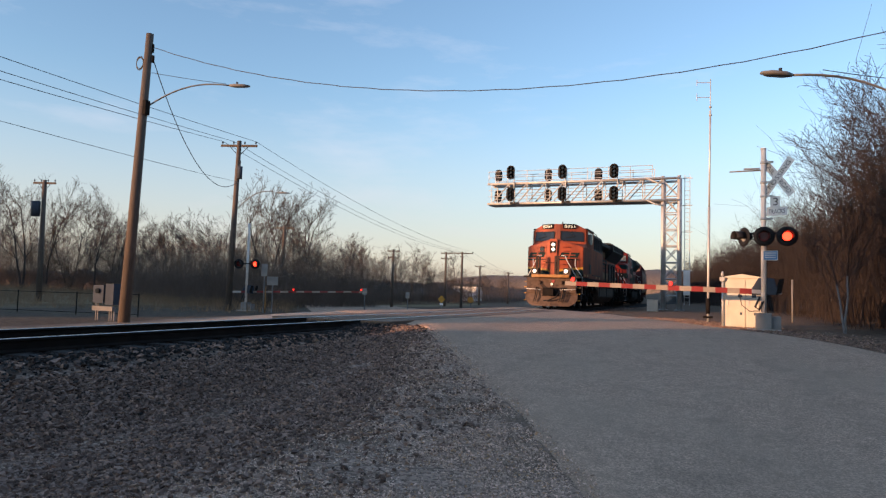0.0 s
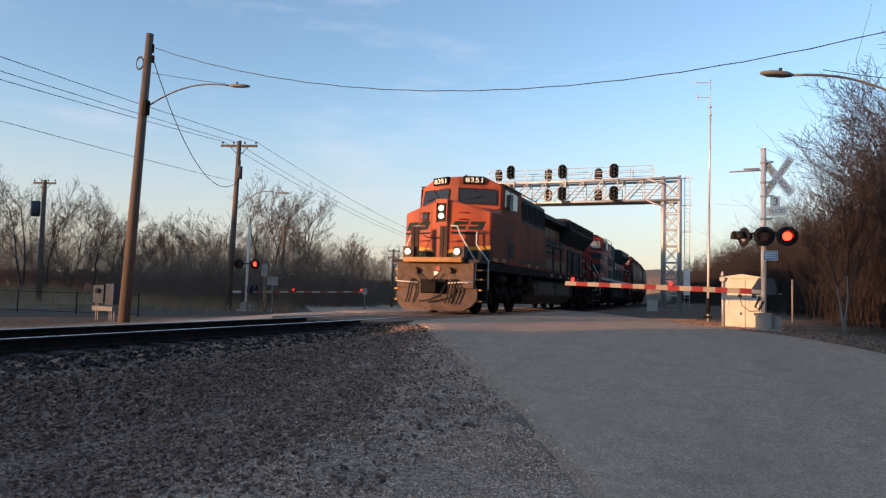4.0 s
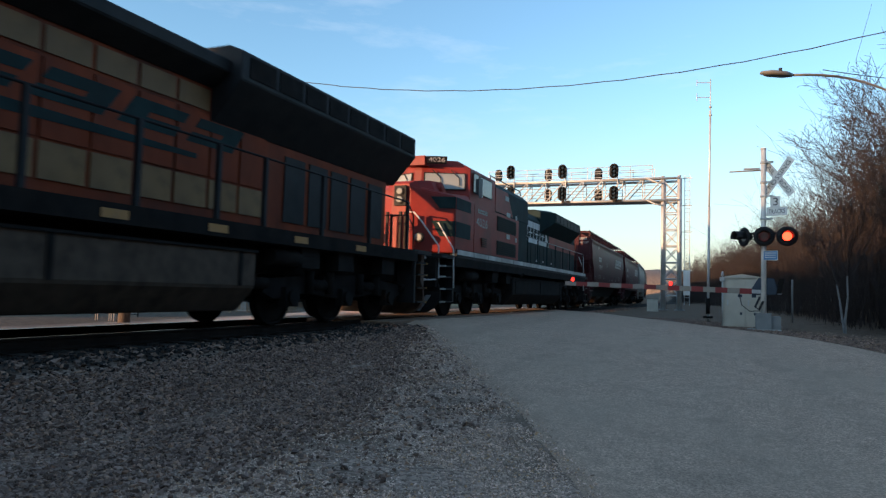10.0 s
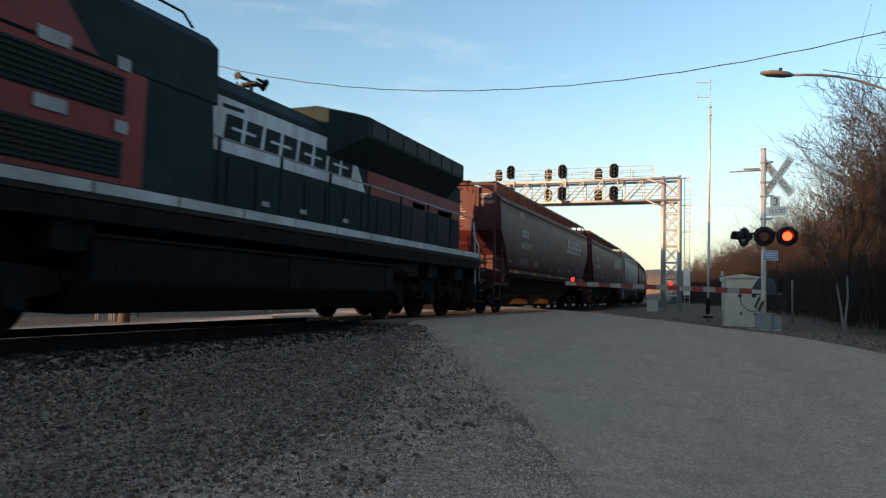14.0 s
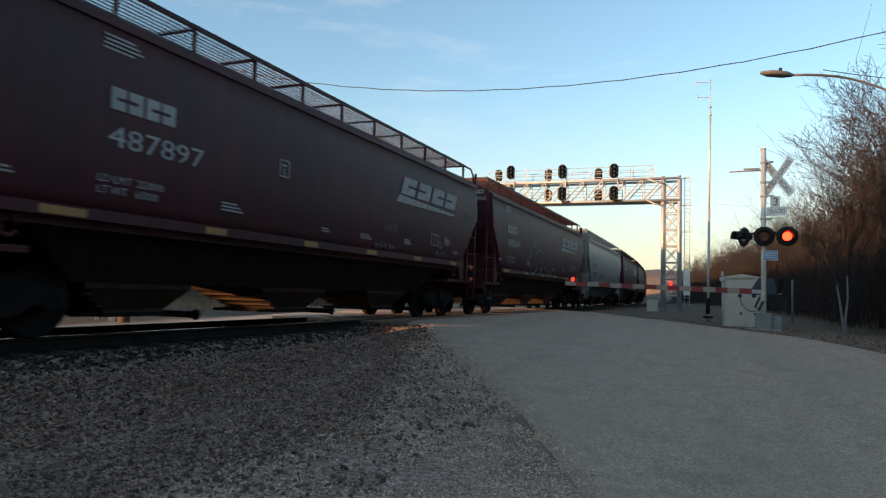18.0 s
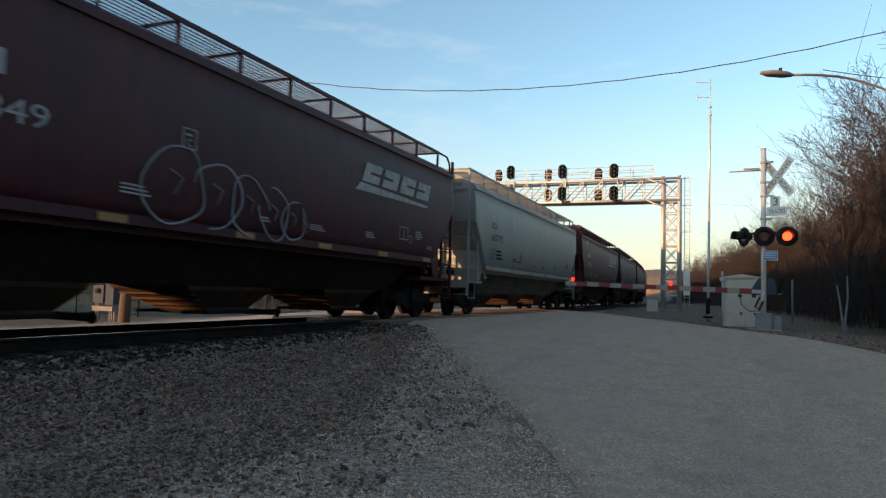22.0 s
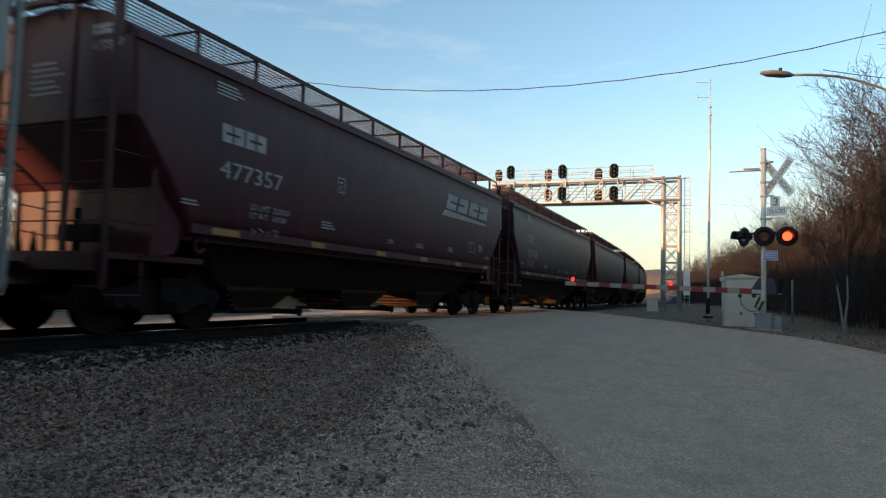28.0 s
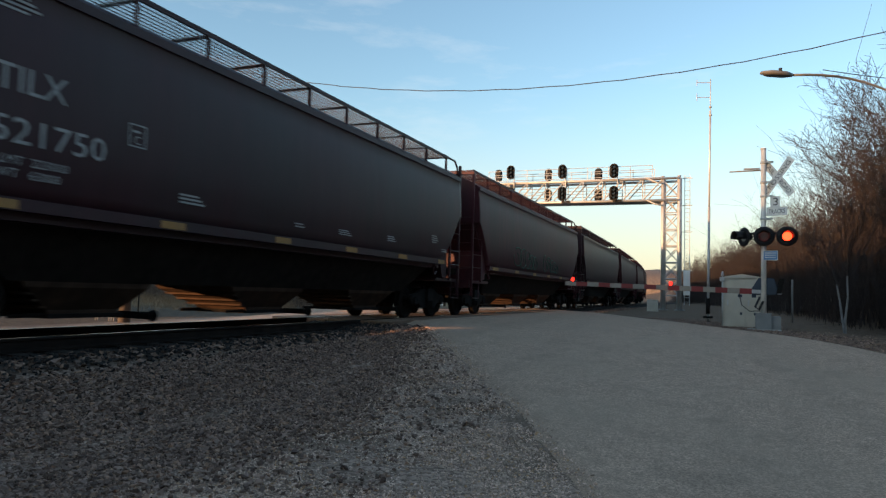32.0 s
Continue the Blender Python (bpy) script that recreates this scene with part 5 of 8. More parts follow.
    part("red_disc", bm, M_SIGNRED, e, "small red disc")
    boxes("tag_plate", [(-0.02, 0.11, -10.835, -10.82, 1.24, 1.37)], M_SIGN, e, "small white plate")
    for x in (-0.62, 0.52):
        bm = bmesh.new()
        rod(bm, (x, -10.82, 1.44), (x, -10.98, 1.40), 0.075, 14, 0.095)
        part("cable_socket", bm, M_PILOT, e)
    bm = bmesh.new()
    pipe(bm, [(-0.42, -10.80, 2.55), (-0.2, -10.83, 2.46), (0.1, -10.83, 2.46), (0.26, -10.80, 2.55)], 0.018)
    part("safety_chain", bm, M_UNDER, e)
    for s in (-1, 1):
        handrail(e, [(s * 0.5, -10.80, 2.86), (s * 0.72, -10.84, 2.84), (s * 0.80, -10.84, 2.62), (s * 1.20, -10.66, 1.86), (s * 1.28, -10.62, 1.74), (s * 1.28, -10.64, 1.12), (s * 1.05, -10.86, 1.0)])
        handrail(e, [(s * 1.12, -10.12, 2.72), (s * 1.12, -10.14, 2.30), (s * 1.46, -9.92, 1.76), (s * 1.47, -9.92, 0.82)])
        for z in (2.42, 3.14, 3.36):
            bm = pipe(bmesh.new(), [(s * 0.50, -10.16, z), (s * 0.50, -10.26, z), (s * 0.80, -10.15, z), (s * 0.80, -10.05, z)], 0.014)
            part("grab_iron", bm, M_RED, nose)
    # cab with two windscreens
    bm = bmesh.new()
    plan_loft(bm, [[(0.12, -9.40, 3.40), (1.46, -8.75, 3.40), (1.48, -6.2, 3.40)], [(0.12, -9.20, 4.46), (1.43, -8.57, 4.48), (1.47, -6.2, 4.50)], [(0.12, -9.12, 4.76), (0.92, -8.74, 4.76), (0.96, -6.2, 4.74)]])
    cab = part("cab", bm, M_ORANGE, e, "orange crew cab", bevel=0.02)
    for s in (-1, 1):
        a, b = (s * 0.16, -9.385, 3.70), (s * 1.40, -8.775, 3.70)
        if s < 0:
            a, b = b, a
        fm = face_matrix(a, b, (0, 0.18, 1.0)) @ Matrix.Translation((0, 0, -0.02))
        pane(cab, [(0.04, 0.10), (1.32, 0.06), (1.34, 0.12), (1.34, 0.58), (1.28, 0.64), (0.04, 0.66)], fm, "windscreen in a black gasket", "windscreen")
        bm = bmesh.new()
        pipe(bm, [fm @ Vector((0.5, 0.66, 0.05)), fm @ Vector((0.85, 0.35, 0.05)), fm @ Vector((0.3, 0.25, 0.05))], 0.012)
        part("wiper", bm, M_BLACK, cab)
        number_board(cab, "8351", s * 0.60, -9.02, 4.63, s * radians(26))
        # side windows
        for y0, y1, glassy in ((-8.35, -7.75, M_GLASS), (-7.65, -6.75, M_GLASS)):
            sm = Matrix.Translation((s * 1.478, 0, 0)) @ (SIDE if s > 0 else SIDE @ Matrix.Diagonal((1, 1, -1, 1)))
            pane(cab, [(y0, 3.72), (y1, 3.72), (y1, 4.40), (y0, 4.40)], sm, name="side_window", material=glassy)
        bm = bmesh.new()
        box(bm, *sorted((s * 1.50, s * 1.62)), -7.78, -7.72, 3.66, 4.26)
        part("mirror", bm, M_CABGLASS, cab)
        bm = bmesh.new()
        box(bm, *sorted((s * 1.1, s * 1.50)), -8.6, -6.2, 4.49, 4.54)
        part("cab_eave", bm, M_BLACK, cab)
    # sheets over nose and cab sides, their orange darkened for the shade there
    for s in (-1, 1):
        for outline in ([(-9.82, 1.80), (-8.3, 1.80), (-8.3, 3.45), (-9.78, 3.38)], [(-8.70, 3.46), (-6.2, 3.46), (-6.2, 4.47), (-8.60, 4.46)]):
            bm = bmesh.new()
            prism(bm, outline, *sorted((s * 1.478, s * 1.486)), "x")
            part("side_shade_sheet", bm, M_ORANGE_SHADE, e)
    bm = bmesh.new()
    rod(bm, (0.1, -8.4, 4.74), (0.1, -8.4, 4.95), 0.03)
    rod(bm, (-0.4, -8.0, 4.78), (0.3, -7.9, 4.78), 0.05)
    box(bm, -0.7, -0.4, -8.6, -8.2, 4.74, 4.82)
    part("roof_antennas", bm, M_BLACK, cab)
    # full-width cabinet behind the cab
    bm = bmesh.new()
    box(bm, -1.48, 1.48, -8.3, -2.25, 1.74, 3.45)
    lowbody = part("equipment_cabin", bm, M_ORANGE_SHADE, e, bevel=0.02)
    bm = bmesh.new()
    prism(bm, [(-1.46, 3.45), (1.46, 3.45), (1.43, 4.40), (1.15, 4.60), (-1.15, 4.60), (-1.43, 4.40)], -6.2, -2.3, "y")
    part("blower_cabin", bm, M_BLACK, e, bevel=0.02)
    boxes("intake_screen", [(1.41, 1.46, -6.0 + 0.95 * i, -5.2 + 0.95 * i, 3.55, 4.25) for i in range(4)], M_UNDER, e)
    handrail(e, [(1.1, -5.9, 4.58), (1.1, -5.9, 4.72), (1.1, -2.5, 4.72), (1.1, -2.3, 4.58)], 0.02, M_BLACK, "roof_rail")
    for y0, y1, z0, z1, m in ((-7.66, -7.12, 1.98, 2.55, M_BLACK), (-6.5, -3.2, 1.92, 1.98, M_BLACK), (-9.5, -9.0, 1.78, 1.90, M_YELLOWDULL), (-8.5, -8.1, 1.80, 1.92, M_YELLOWDULL), (-5.2, -4.8, 1.78, 1.9, M_YELLOWDULL), (-3.9, -3.5, 1.78, 1.9, M_YELLOWDULL)):
        bm = bmesh.new()
        box(bm, 1.481, 1.492, y0, y1, z0, z1)
        part("side_panel", bm, m, e)
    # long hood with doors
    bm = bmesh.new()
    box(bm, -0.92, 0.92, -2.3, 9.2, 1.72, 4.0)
    hood = part("long_hood", bm, M_ORANGE_SHADE, e, bevel=0.02)
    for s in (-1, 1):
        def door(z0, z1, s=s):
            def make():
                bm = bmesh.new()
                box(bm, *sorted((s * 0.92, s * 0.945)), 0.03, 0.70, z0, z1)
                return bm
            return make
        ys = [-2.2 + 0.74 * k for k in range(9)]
        row_of(e, "hood_door", ys, door(2.46, 3.46), M_ORANGE_SHADE)
        row_of(e, "lower_door", ys, door(1.95, 2.42), M_PALEPANEL)
        row_of(e, "upper_panel", ys, door(3.52, 3.86), M_PALEPANEL)
        row_of(e, "radiator_door", [5.0 + 0.82 * k for k in range(5)], door(1.95, 3.2), M_BLACK)
    mark(hood, M_GREEN, 5.2, 0.42, 4, Matrix.Translation((0.947, -1.45, 2.94)) @ SIDE, 0.3, 0.2)
    bm = bmesh.new()
    slab(bm, [(0, 0), (4.6, 0.04), (4.6, 0.12), (0.3, 0.18)], Matrix.Translation((0.947, -1.9, 2.66)) @ SIDE)
    part("swoosh", bm, M_GREEN, hood)
    bm = bmesh.new()
    prism(bm, [(-0.95, 3.92), (0.95, 3.92), (1.28, 4.14), (1.28, 4.34), (0.9, 4.46), (-0.9, 4.46), (-1.28, 4.34), (-1.28, 4.14)], -2.3, 3.2, "y")
    part("hood_roof", bm, M_BLACK, e, bevel=0.02)
    bm = bmesh.new()
    prism(bm, [(-0.93, 3.36), (0.93, 3.36), (1.48, 4.02), (1.48, 4.50), (1.2, 4.62), (-1.2, 4.62), (-1.48, 4.50), (-1.48, 4.02)], 3.0, 9.62, "y")
    rad = part("radiator_wing", bm, M_BLACK, e, "sooty flared radiator housing", bevel=0.02)
    boxes("radiator_screen", [(1.475, 1.495, 3.2 + 0.8 * i, 3.88 + 0.8 * i, 4.10, 4.44) for i in range(8)], M_UNDER, rad)
    bm = bmesh.new()
    box(bm, -0.5, 0.5, 1.2, 2.0, 4.46, 4.62)
    rod(bm, (0.5, 0.6, 4.46), (0.5, 0.6, 4.58), 0.12, 12)
    part("exhaust_stack", bm, M_UNDER, e)
    # walkway rail
    for s in (-1, 1):
        boxes("stanchion", [(s * 1.42 - 0.035, s * 1.42 + 0.035, y - 0.035, y + 0.035, 1.72, 2.9) for y in (-2.1, -0.5, 1.1, 2.65, 3.8, 5.6, 7.5, 9.4)], M_BLACK, e)
        handrail(e, [(s * 1.42, -2.3, 2.9), (s * 1.42, 9.4, 2.9), (s * 1.42, 9.75, 2.6), (s * 1.42, 9.8, 1.0)], 0.02, M_BLACK)
        boxes("reflector", [(*sorted((s * 1.50, s * 1.507)), y, y + 0.42, 1.52, 1.64) for y in (-1.3, 0.5, 2.4, 4.6, 6.8)], M_YELLOWDULL, e)
    # rear platform posts
    bm = bmesh.new()
    for x in (-0.9, -0.45, 0.45, 0.9):
        box(bm, x - 0.03, x + 0.03, 10.5, 10.56, 1.74, 2.75)
    pipe(bm, [(-1.42, 9.8, 2.3), (-0.9, 10.53, 2.72), (0.9, 10.53, 2.72), (1.42, 9.8, 2.3)], 0.02)
    part("end_rail", bm, M_BLACK, e)
    e.scale = (1.045, 1, 1)      # a full 3.1 m across
    TRAIN.append((e, -14.4 + 11.12))


def build_red_loco():
    e = empty("locomotive", label="red and dark green freight locomotive with unlit headlights", category="locomotive", group="locomotives")
    under_loco(e, -4.1, 4.1, 1.48, M_BLACK, M_DIRTY)
    for y in (-6.9, 6.9):
        loco_truck(e, y)
    for s in (-1, 1):
        boxes("sill_stripe", [(*sorted((s * 1.50, s * 1.515)), -9.8 + 1.41 * i, -8.43 + 1.41 * i, 1.80, 1.94) for i in range(14)], M_DIRTY, e, "dirty white sill stripe")
        bm = bmesh.new()
        box(bm, *sorted((s * 1.30, s * 1.50)), -9.8, 9.95, 1.70, 1.96)
        part("side_sill", bm, M_BLACK, e)
    bm = bmesh.new()
    low = [(0.30, -10.38), (1.46, -9.90), (1.46, -8.3)]
    plan_loft(bm, [[(x, y, 1.84) for x, y in low], [(x, y, 2.6) for x, y in low], [(0.30, -10.36, 3.70), (1.46, -9.90, 3.46), (1.46, -8.3, 3.50)], [(0.28, -10.33, 3.80), (1.30, -9.80, 3.56), (1.36, -8.3, 3.72)]])
    nose = part("nose", bm, M_RED, e, bevel=0.03)
    bm = bmesh.new()
    loft(bm, [[(-w, y, 3.60), (w, y, 3.60), (w * 0.8, y, z), (-w * 0.8, y, z)] for y, z, w in ((-10.37, 3.84, 0.30), (-10.25, 3.92, 0.52), (-9.9, 3.97, 0.85), (-9.2, 4.02, 0.95))], smooth=False)
    part("nose_top", bm, M_RED, nose, bevel=0.02)
    bm = bmesh.new()
    rod(bm, (0.78, -9.55, 3.66), (0.78, -9.55, 3.92), 0.11, 14)
    part("sand_filler", bm, M_RED, nose)
    for s in (-1, 1):
        for z0, z1, k0 in ((2.31, 2.76, 0.46), (3.12, 3.46, 0.44)):   # dark green bands, pointed towards the middle
            a, b = Vector((s * 0.30, -10.38, 0)), Vector((s * 1.46, -9.90, 0))
            p, q = (a, b) if s > 0 else (b, a)
            fm = face_matrix((p.x, p.y, 0), (q.x, q.y, 0), (0, 0, 1)) @ Matrix.Translation((0, 0, 0.004 if z0 < 2.9 else -0.03))
            w = (b - a).length
            pts = [(k0 * w + 0.25, z0), (w, z0), (w, z1), (k0 * w, z1)] if s > 0 else [(0, z0), ((1 - k0) * w - 0.25, z0), ((1 - k0) * w, z1), (0, z1)]
            bm = bmesh.new()
            slab(bm, pts, fm, 0.01 if z0 < 2.9 else 0.06)
            part("green_band", bm, M_GREEN, nose)
            bm = bmesh.new()
            box(bm, *sorted((s * 1.462, s * 1.47)), -9.86, -8.65, z0, z1)
            part("green_band", bm, M_GREEN, nose)
    bm = bmesh.new()
    box(bm, -0.18, 0.18, -10.47, -10.38, 3.18, 3.76)
    part("headlight_housing", bm, M_BLACK, e)
    headlamp(e, 0, -10.48, 3.59, 0.095, False)
    headlamp(e, 0, -10.48, 3.35, 0.095, False)
    for s in (-1, 1):
        headlamp(e, s * 0.62, -10.50, 2.25, 0.11, False, "ditch_light")
        handrail(e, [(s * 0.35, -10.80, 2.95), (s * 0.62, -10.84, 2.92), (s * 0.80, -10.80, 2.7), (s * 1.26, -10.6, 2.0), (s * 1.28, -10.6, 1.1), (s * 1.05, -10.8, 0.98)])
        handrail(e, [(s * 1.06, -10.2, 2.70), (s * 1.44, -9.95, 1.95), (s * 1.46, -9.92, 0.84)])
        for x in (s * 0.35, s * 0.20):
            bm = bmesh.new()
            box(bm, x - 0.035, x + 0.035, -10.84, -10.76, 1.80, 2.95)
            part("door_guard", bm, M_RUST, e)
        bm = bmesh.new()
        pipe(bm, [(s * 0.75, -10.88, 1.55), (s * 0.72, -10.95, 1.4), (s * 0.95, -10.92, 1.2)], 0.018)
        part("grab_iron", bm, M_HANDRAIL, e)
    bm = bmesh.new()
    box(bm, -1.0, 1.0, -11.0, -10.78, 1.62, 1.82)
    part("anticlimber", bm, M_DIRTY, e, bevel=0.02)
    for i in range(3):
        for s in (-1, 1):
            bm = bmesh.new()
            x = s * (0.25 + 0.28 * i)
            slab(bm, [(x, 0.18), (x + s * 0.12, 0.18), (x + s * 0.42, 0.62), (x + s * 0.28, 0.62)], Matrix.Translation((0, -11.12, 0)) @ Matrix.Rotation(s * 0.18, 4, "Z") @ FRONT, 0.01)
            part("plow_stripe", bm, M_SPRAY, e)
    # cab
    bm = bmesh.new()
    plan_loft(bm, [[(0.10, -9.35, 3.40), (1.44, -8.72, 3.40), (1.47, -6.3, 3.40)], [(0.10, -9.22, 4.50), (1.43, -8.62, 4.52), (1.46, -6.3, 4.50)], [(0.10, -9.15, 4.76), (1.02, -8.72, 4.76), (1.06, -6.3, 4.70)]])
    cab = part("cab", bm, M_RED, e, bevel=0.02)
    bm = bmesh.new()
    box(bm, -0.3, 0.3, -9.5, -9.1, 4.54, 4.82)
    part("cab_visor", bm, M_RED, cab, bevel=0.02)
    for s in (-1, 1):
        number_board(cab, "4026", s * 0.60, -9.29, 4.71, s * radians(25), 0.6, 0.22, M_GRAYLET)
        a, b = (s * 0.16, -9.33, 3.82), (s * 1.38, -8.76, 3.82)
        if s < 0:
            a, b = b, a
        fm = face_matrix(a, b, (0, 0.13, 1.0)) @ Matrix.Translation((0, 0, -0.01))
        pane(cab, [(0.05, 0.0), (1.30, 0.0), (1.30, 0.54), (0.05, 0.54)], fm, "bright windscreen in a black gasket", "windscreen", M_CABGLASS)
        bm = bmesh.new()
        for u in (0.55, 1.1):
            pipe(bm, [fm @ Vector((u - 0.25, 0.62, 0.05)), fm @ Vector((u, 0.36, 0.05)), fm @ Vector((u, 0.12, 0.05))], 0.014)
        part("wiper", bm, M_BLACK, cab)
        sm = Matrix.Translation((s * 1.468, 0, 0)) @ (SIDE if s > 0 else SIDE @ Matrix.Diagonal((1, 1, -1, 1)))
        pane(cab, [(-8.50, 3.78), (-8.05, 3.78), (-8.05, 4.42), (-8.50, 4.42)], sm, name="side_window")
        pane(cab, [(-7.95, 3.80), (-6.72, 3.80), (-6.72, 4.40), (-7.95, 4.40)], sm, name="side_window")
        bm = bmesh.new()
        box(bm, *sorted((s * 1.48, s * 1.60)), -8.02, -7.98, 3.7, 4.3)
        part("mirror", bm, M_CABGLASS, cab)
    # cabin behind the cab with two louvred intakes
    bm = bmesh.new()
    box(bm, -1.463, 1.463, -8.31, -3.4, 1.94, 3.46)
    part("equipment_cabin", bm, M_RED, e, bevel=0.02)
    bm = bmesh.new()
    prism(bm, [(-1.46, 3.46), (1.46, 3.46), (1.42, 4.34), (1.2, 4.56), (-1.2, 4.56), (-1.42, 4.34)], -6.3, -2.0, "y")
    part("blower_cabin", bm, M_GREEN, e, bevel=0.02)
    bm = bmesh.new()
    prism(bm, [(-6.3, 3.5), (-4.2, 3.5), (-4.9, 4.3), (-6.3, 4.3)], 1.425, 1.475, "x")
    part("red_panel", bm, M_RED, e)
    bm = bmesh.new()
    box(bm, 0.9, 1.44, -3.4, -2.1, 1.94, 3.46)
    part("cabin_step", bm, M_GREEN, e)
    for z0, z1 in ((2.86, 3.36), (2.04, 2.52)):
        bm = bmesh.new()
        box(bm, 1.455, 1.47, -6.05, -3.75, z0, z1)
        g = part("intake", bm, M_GREEN, e, "dark green louvred intake")
        bm = bmesh.new()
        for i in range(7):
            z = z0 + (z1 - z0) * (i + 0.5) / 7
            box(bm, 1.47, 1.49, -6.0, -3.8, z - 0.012, z + 0.012)
        part("louvres", bm, M_BLACK, g)
    for y, z, w in ((-5.0, 2.66, 0.42), (-5.0, 3.44, 0.42), (-3.9, 2.62, 0.2), (-3.9, 3.44, 0.2), (-5.2, 4.0, 0.4)):
        bm = bmesh.new()
        box(bm, 1.478, 1.486, y, y + w, z, z + 0.16)
        part("stencil", bm, M_GRAYLET, e)
    lettering("4026", 1.10, 0.28, M_GRAYLET, e, Matrix.Translation((1.468, -8.14, 2.80)) @ SIDE, "number", "large pale road number")
    mark(e, M_FADED, 0.95, 0.13, 8, Matrix.Translation((1.468, -8.0, 3.22)) @ SIDE, 0.0, 0.2)
    bm = bmesh.new()
    for i in range(5):
        box(bm, 1.465, 1.49, -7.66, -7.15, 2.19 + 0.06 * i, 2.22 + 0.06 * i)
    part("cab_vent", bm, M_BLACK, e)
    handrail(e, [(1.25, -6.2, 4.56), (1.25, -6.2, 4.72), (1.25, -2.6, 4.72), (1.25, -2.4, 4.56)], 0.02, M_BLACK, "roof_rail")
    # horns: bells fore and aft on one stand over the hood
    bm = bmesh.new()
    rod(bm, (0.55, -0.1, 4.2), (0.55, -0.1, 4.46), 0.04)
    box(bm, 0.40, 0.70, -0.18, 0.0, 4.43, 4.48)
    stand = part("horn_stand", bm, M_BLACK, e)
    for dx, y0, y1, z in ((0.0, -0.12, 0.26, 4.50), (0.12, -0.1, 0.16, 4.54), (-0.1, -0.05, -0.36, 4.55)):
        bm = bmesh.new()
        rod(bm, (0.55 + dx, y0, z), (0.55 + dx, y0 + (y1 - y0) * 0.75, z), 0.025, 10, 0.035)
        rod(bm, (0.55 + dx, y0 + (y1 - y0) * 0.75, z), (0.55 + dx, y1, z), 0.035, 12, 0.075)
        part("horn", bm, M_BLACK, stand)
    # long hood
    bm = bmesh.new()
    box(bm, -0.93, 0.93, -2.0, 9.72, 1.94, 3.98)
    hood = part("long_hood", bm, M_GREEN, e, bevel=0.02)
    bm = bmesh.new()
    prism(bm, [(-0.93, 3.98), (0.93, 3.98), (0.75, 4.24), (-0.75, 4.24)], -2.0, 3.0, "y")
    part("hood_roof", bm, M_GREEN, e)
    bm = bmesh.new()
    slab(bm, [(-1.52, 3.86), (2.95, 3.88), (3.62, 2.96), (-1.46, 2.94)], Matrix.Translation((0.931, 0, 0)) @ SIDE, 0.006)
    panel = part("white_panel", bm, M_WHITEPANEL, e, "rust-streaked white lettering panel")
    mark(panel, M_GREEN, 4.3, 0.44, 8, Matrix.Translation((0.938, -1.25, 3.16)) @ SIDE, 0.06, 0.12)
    bm = bmesh.new()
    slab(bm, [(-1.3, 3.68), (-0.75, 3.70), (-0.75, 3.77), (-1.3, 3.75)], Matrix.Translation((0.938, 0, 0)) @ SIDE)
    part("owner_mark", bm, M_GREEN, panel)
    for y0, y1, z0, z1, m in ((3.7, 9.7, 2.95, 3.5, M_RED), (-2.0, -1.6, 2.9, 3.5, M_RED), (6.2, 7.0, 2.0, 3.1, M_BLACK), (7.9, 8.9, 2.0, 3.1, M_BLACK)):
        bm = bmesh.new()
        box(bm, 0.932, 0.942, y0, y1, z0, z1)
        part("side_panel", bm, m, e)
    def door():
        bm = bmesh.new()
        box(bm, 0.93, 0.95, 0.03, 0.72, 2.02, 2.86)
        return bm
    row_of(e, "hood_door", [-1.9 + 0.76 * k for k in range(10)], door, M_GREEN)
    bm = bmesh.new()
    loft(bm, [[(-0.94, y, 3.5), (0.94, y, 3.5), (w, y, 4.05), (w, y, 4.48), (w - 0.3, y, 4.58), (-w + 0.3, y, 4.58), (-w, y, 4.48), (-w, y, 4.05)] for y, w in ((1.9, 0.96), (2.7, 1.45), (8.55, 1.45))], smooth=False)
    rad = part("radiator_wing", bm, M_GREEN, e, "flared dark green radiator housing")
    boxes("radiator_screen", [(1.448, 1.465, 2.85 + 0.8 * i, 3.53 + 0.8 * i, 4.10, 4.42) for i in range(7)], M_BLACK, rad)
    for s in (-1, 1):
        boxes("stanchion", [(s * 1.42 - 0.02, s * 1.42 + 0.02, y - 0.02, y + 0.02, 1.94, 3.0) for y in (-1.9, -0.3, 1.3, 2.9, 4.5, 6.1, 7.7, 9.5)], M_GREEN, e)
        handrail(e, [(s * 1.42, -2.0, 3.0), (s * 1.42, 9.5, 3.0)], 0.018, M_GRAYLET)
        handrail(e, [(s * 1.42, 9.6, 2.9), (s * 1.42, 9.75, 2.5), (s * 1.42, 9.85, 1.0)])
        handrail(e, [(s * 1.1, 10.1, 2.9), (s * 1.3, 10.5, 2.2), (s * 1.3, 10.6, 1.1)])
    for z in (2.4, 2.8, 3.2, 3.6, 4.0, 4.4):
        bm = pipe(bmesh.new(), [(0.6, 9.7, z), (0.6, 9.87, z), (0.95, 9.87, z), (0.95, 9.7, z)], 0.016)
        part("ladder_rung", bm, M_BLACK, e)
    bm = bmesh.new()
    for y in (2.3, 3.4, 4.9):
        box(bm, 1.49, 1.497, y - 3.2, y - 3.0, 2.06, 2.14)
    part("stencil", bm, M_GRAYLET, e)
    e.scale = (1.045, 1, 1)
    TRAIN.append((e, 8.0 + 11.12))


build_orange_loco()
build_red_loco()


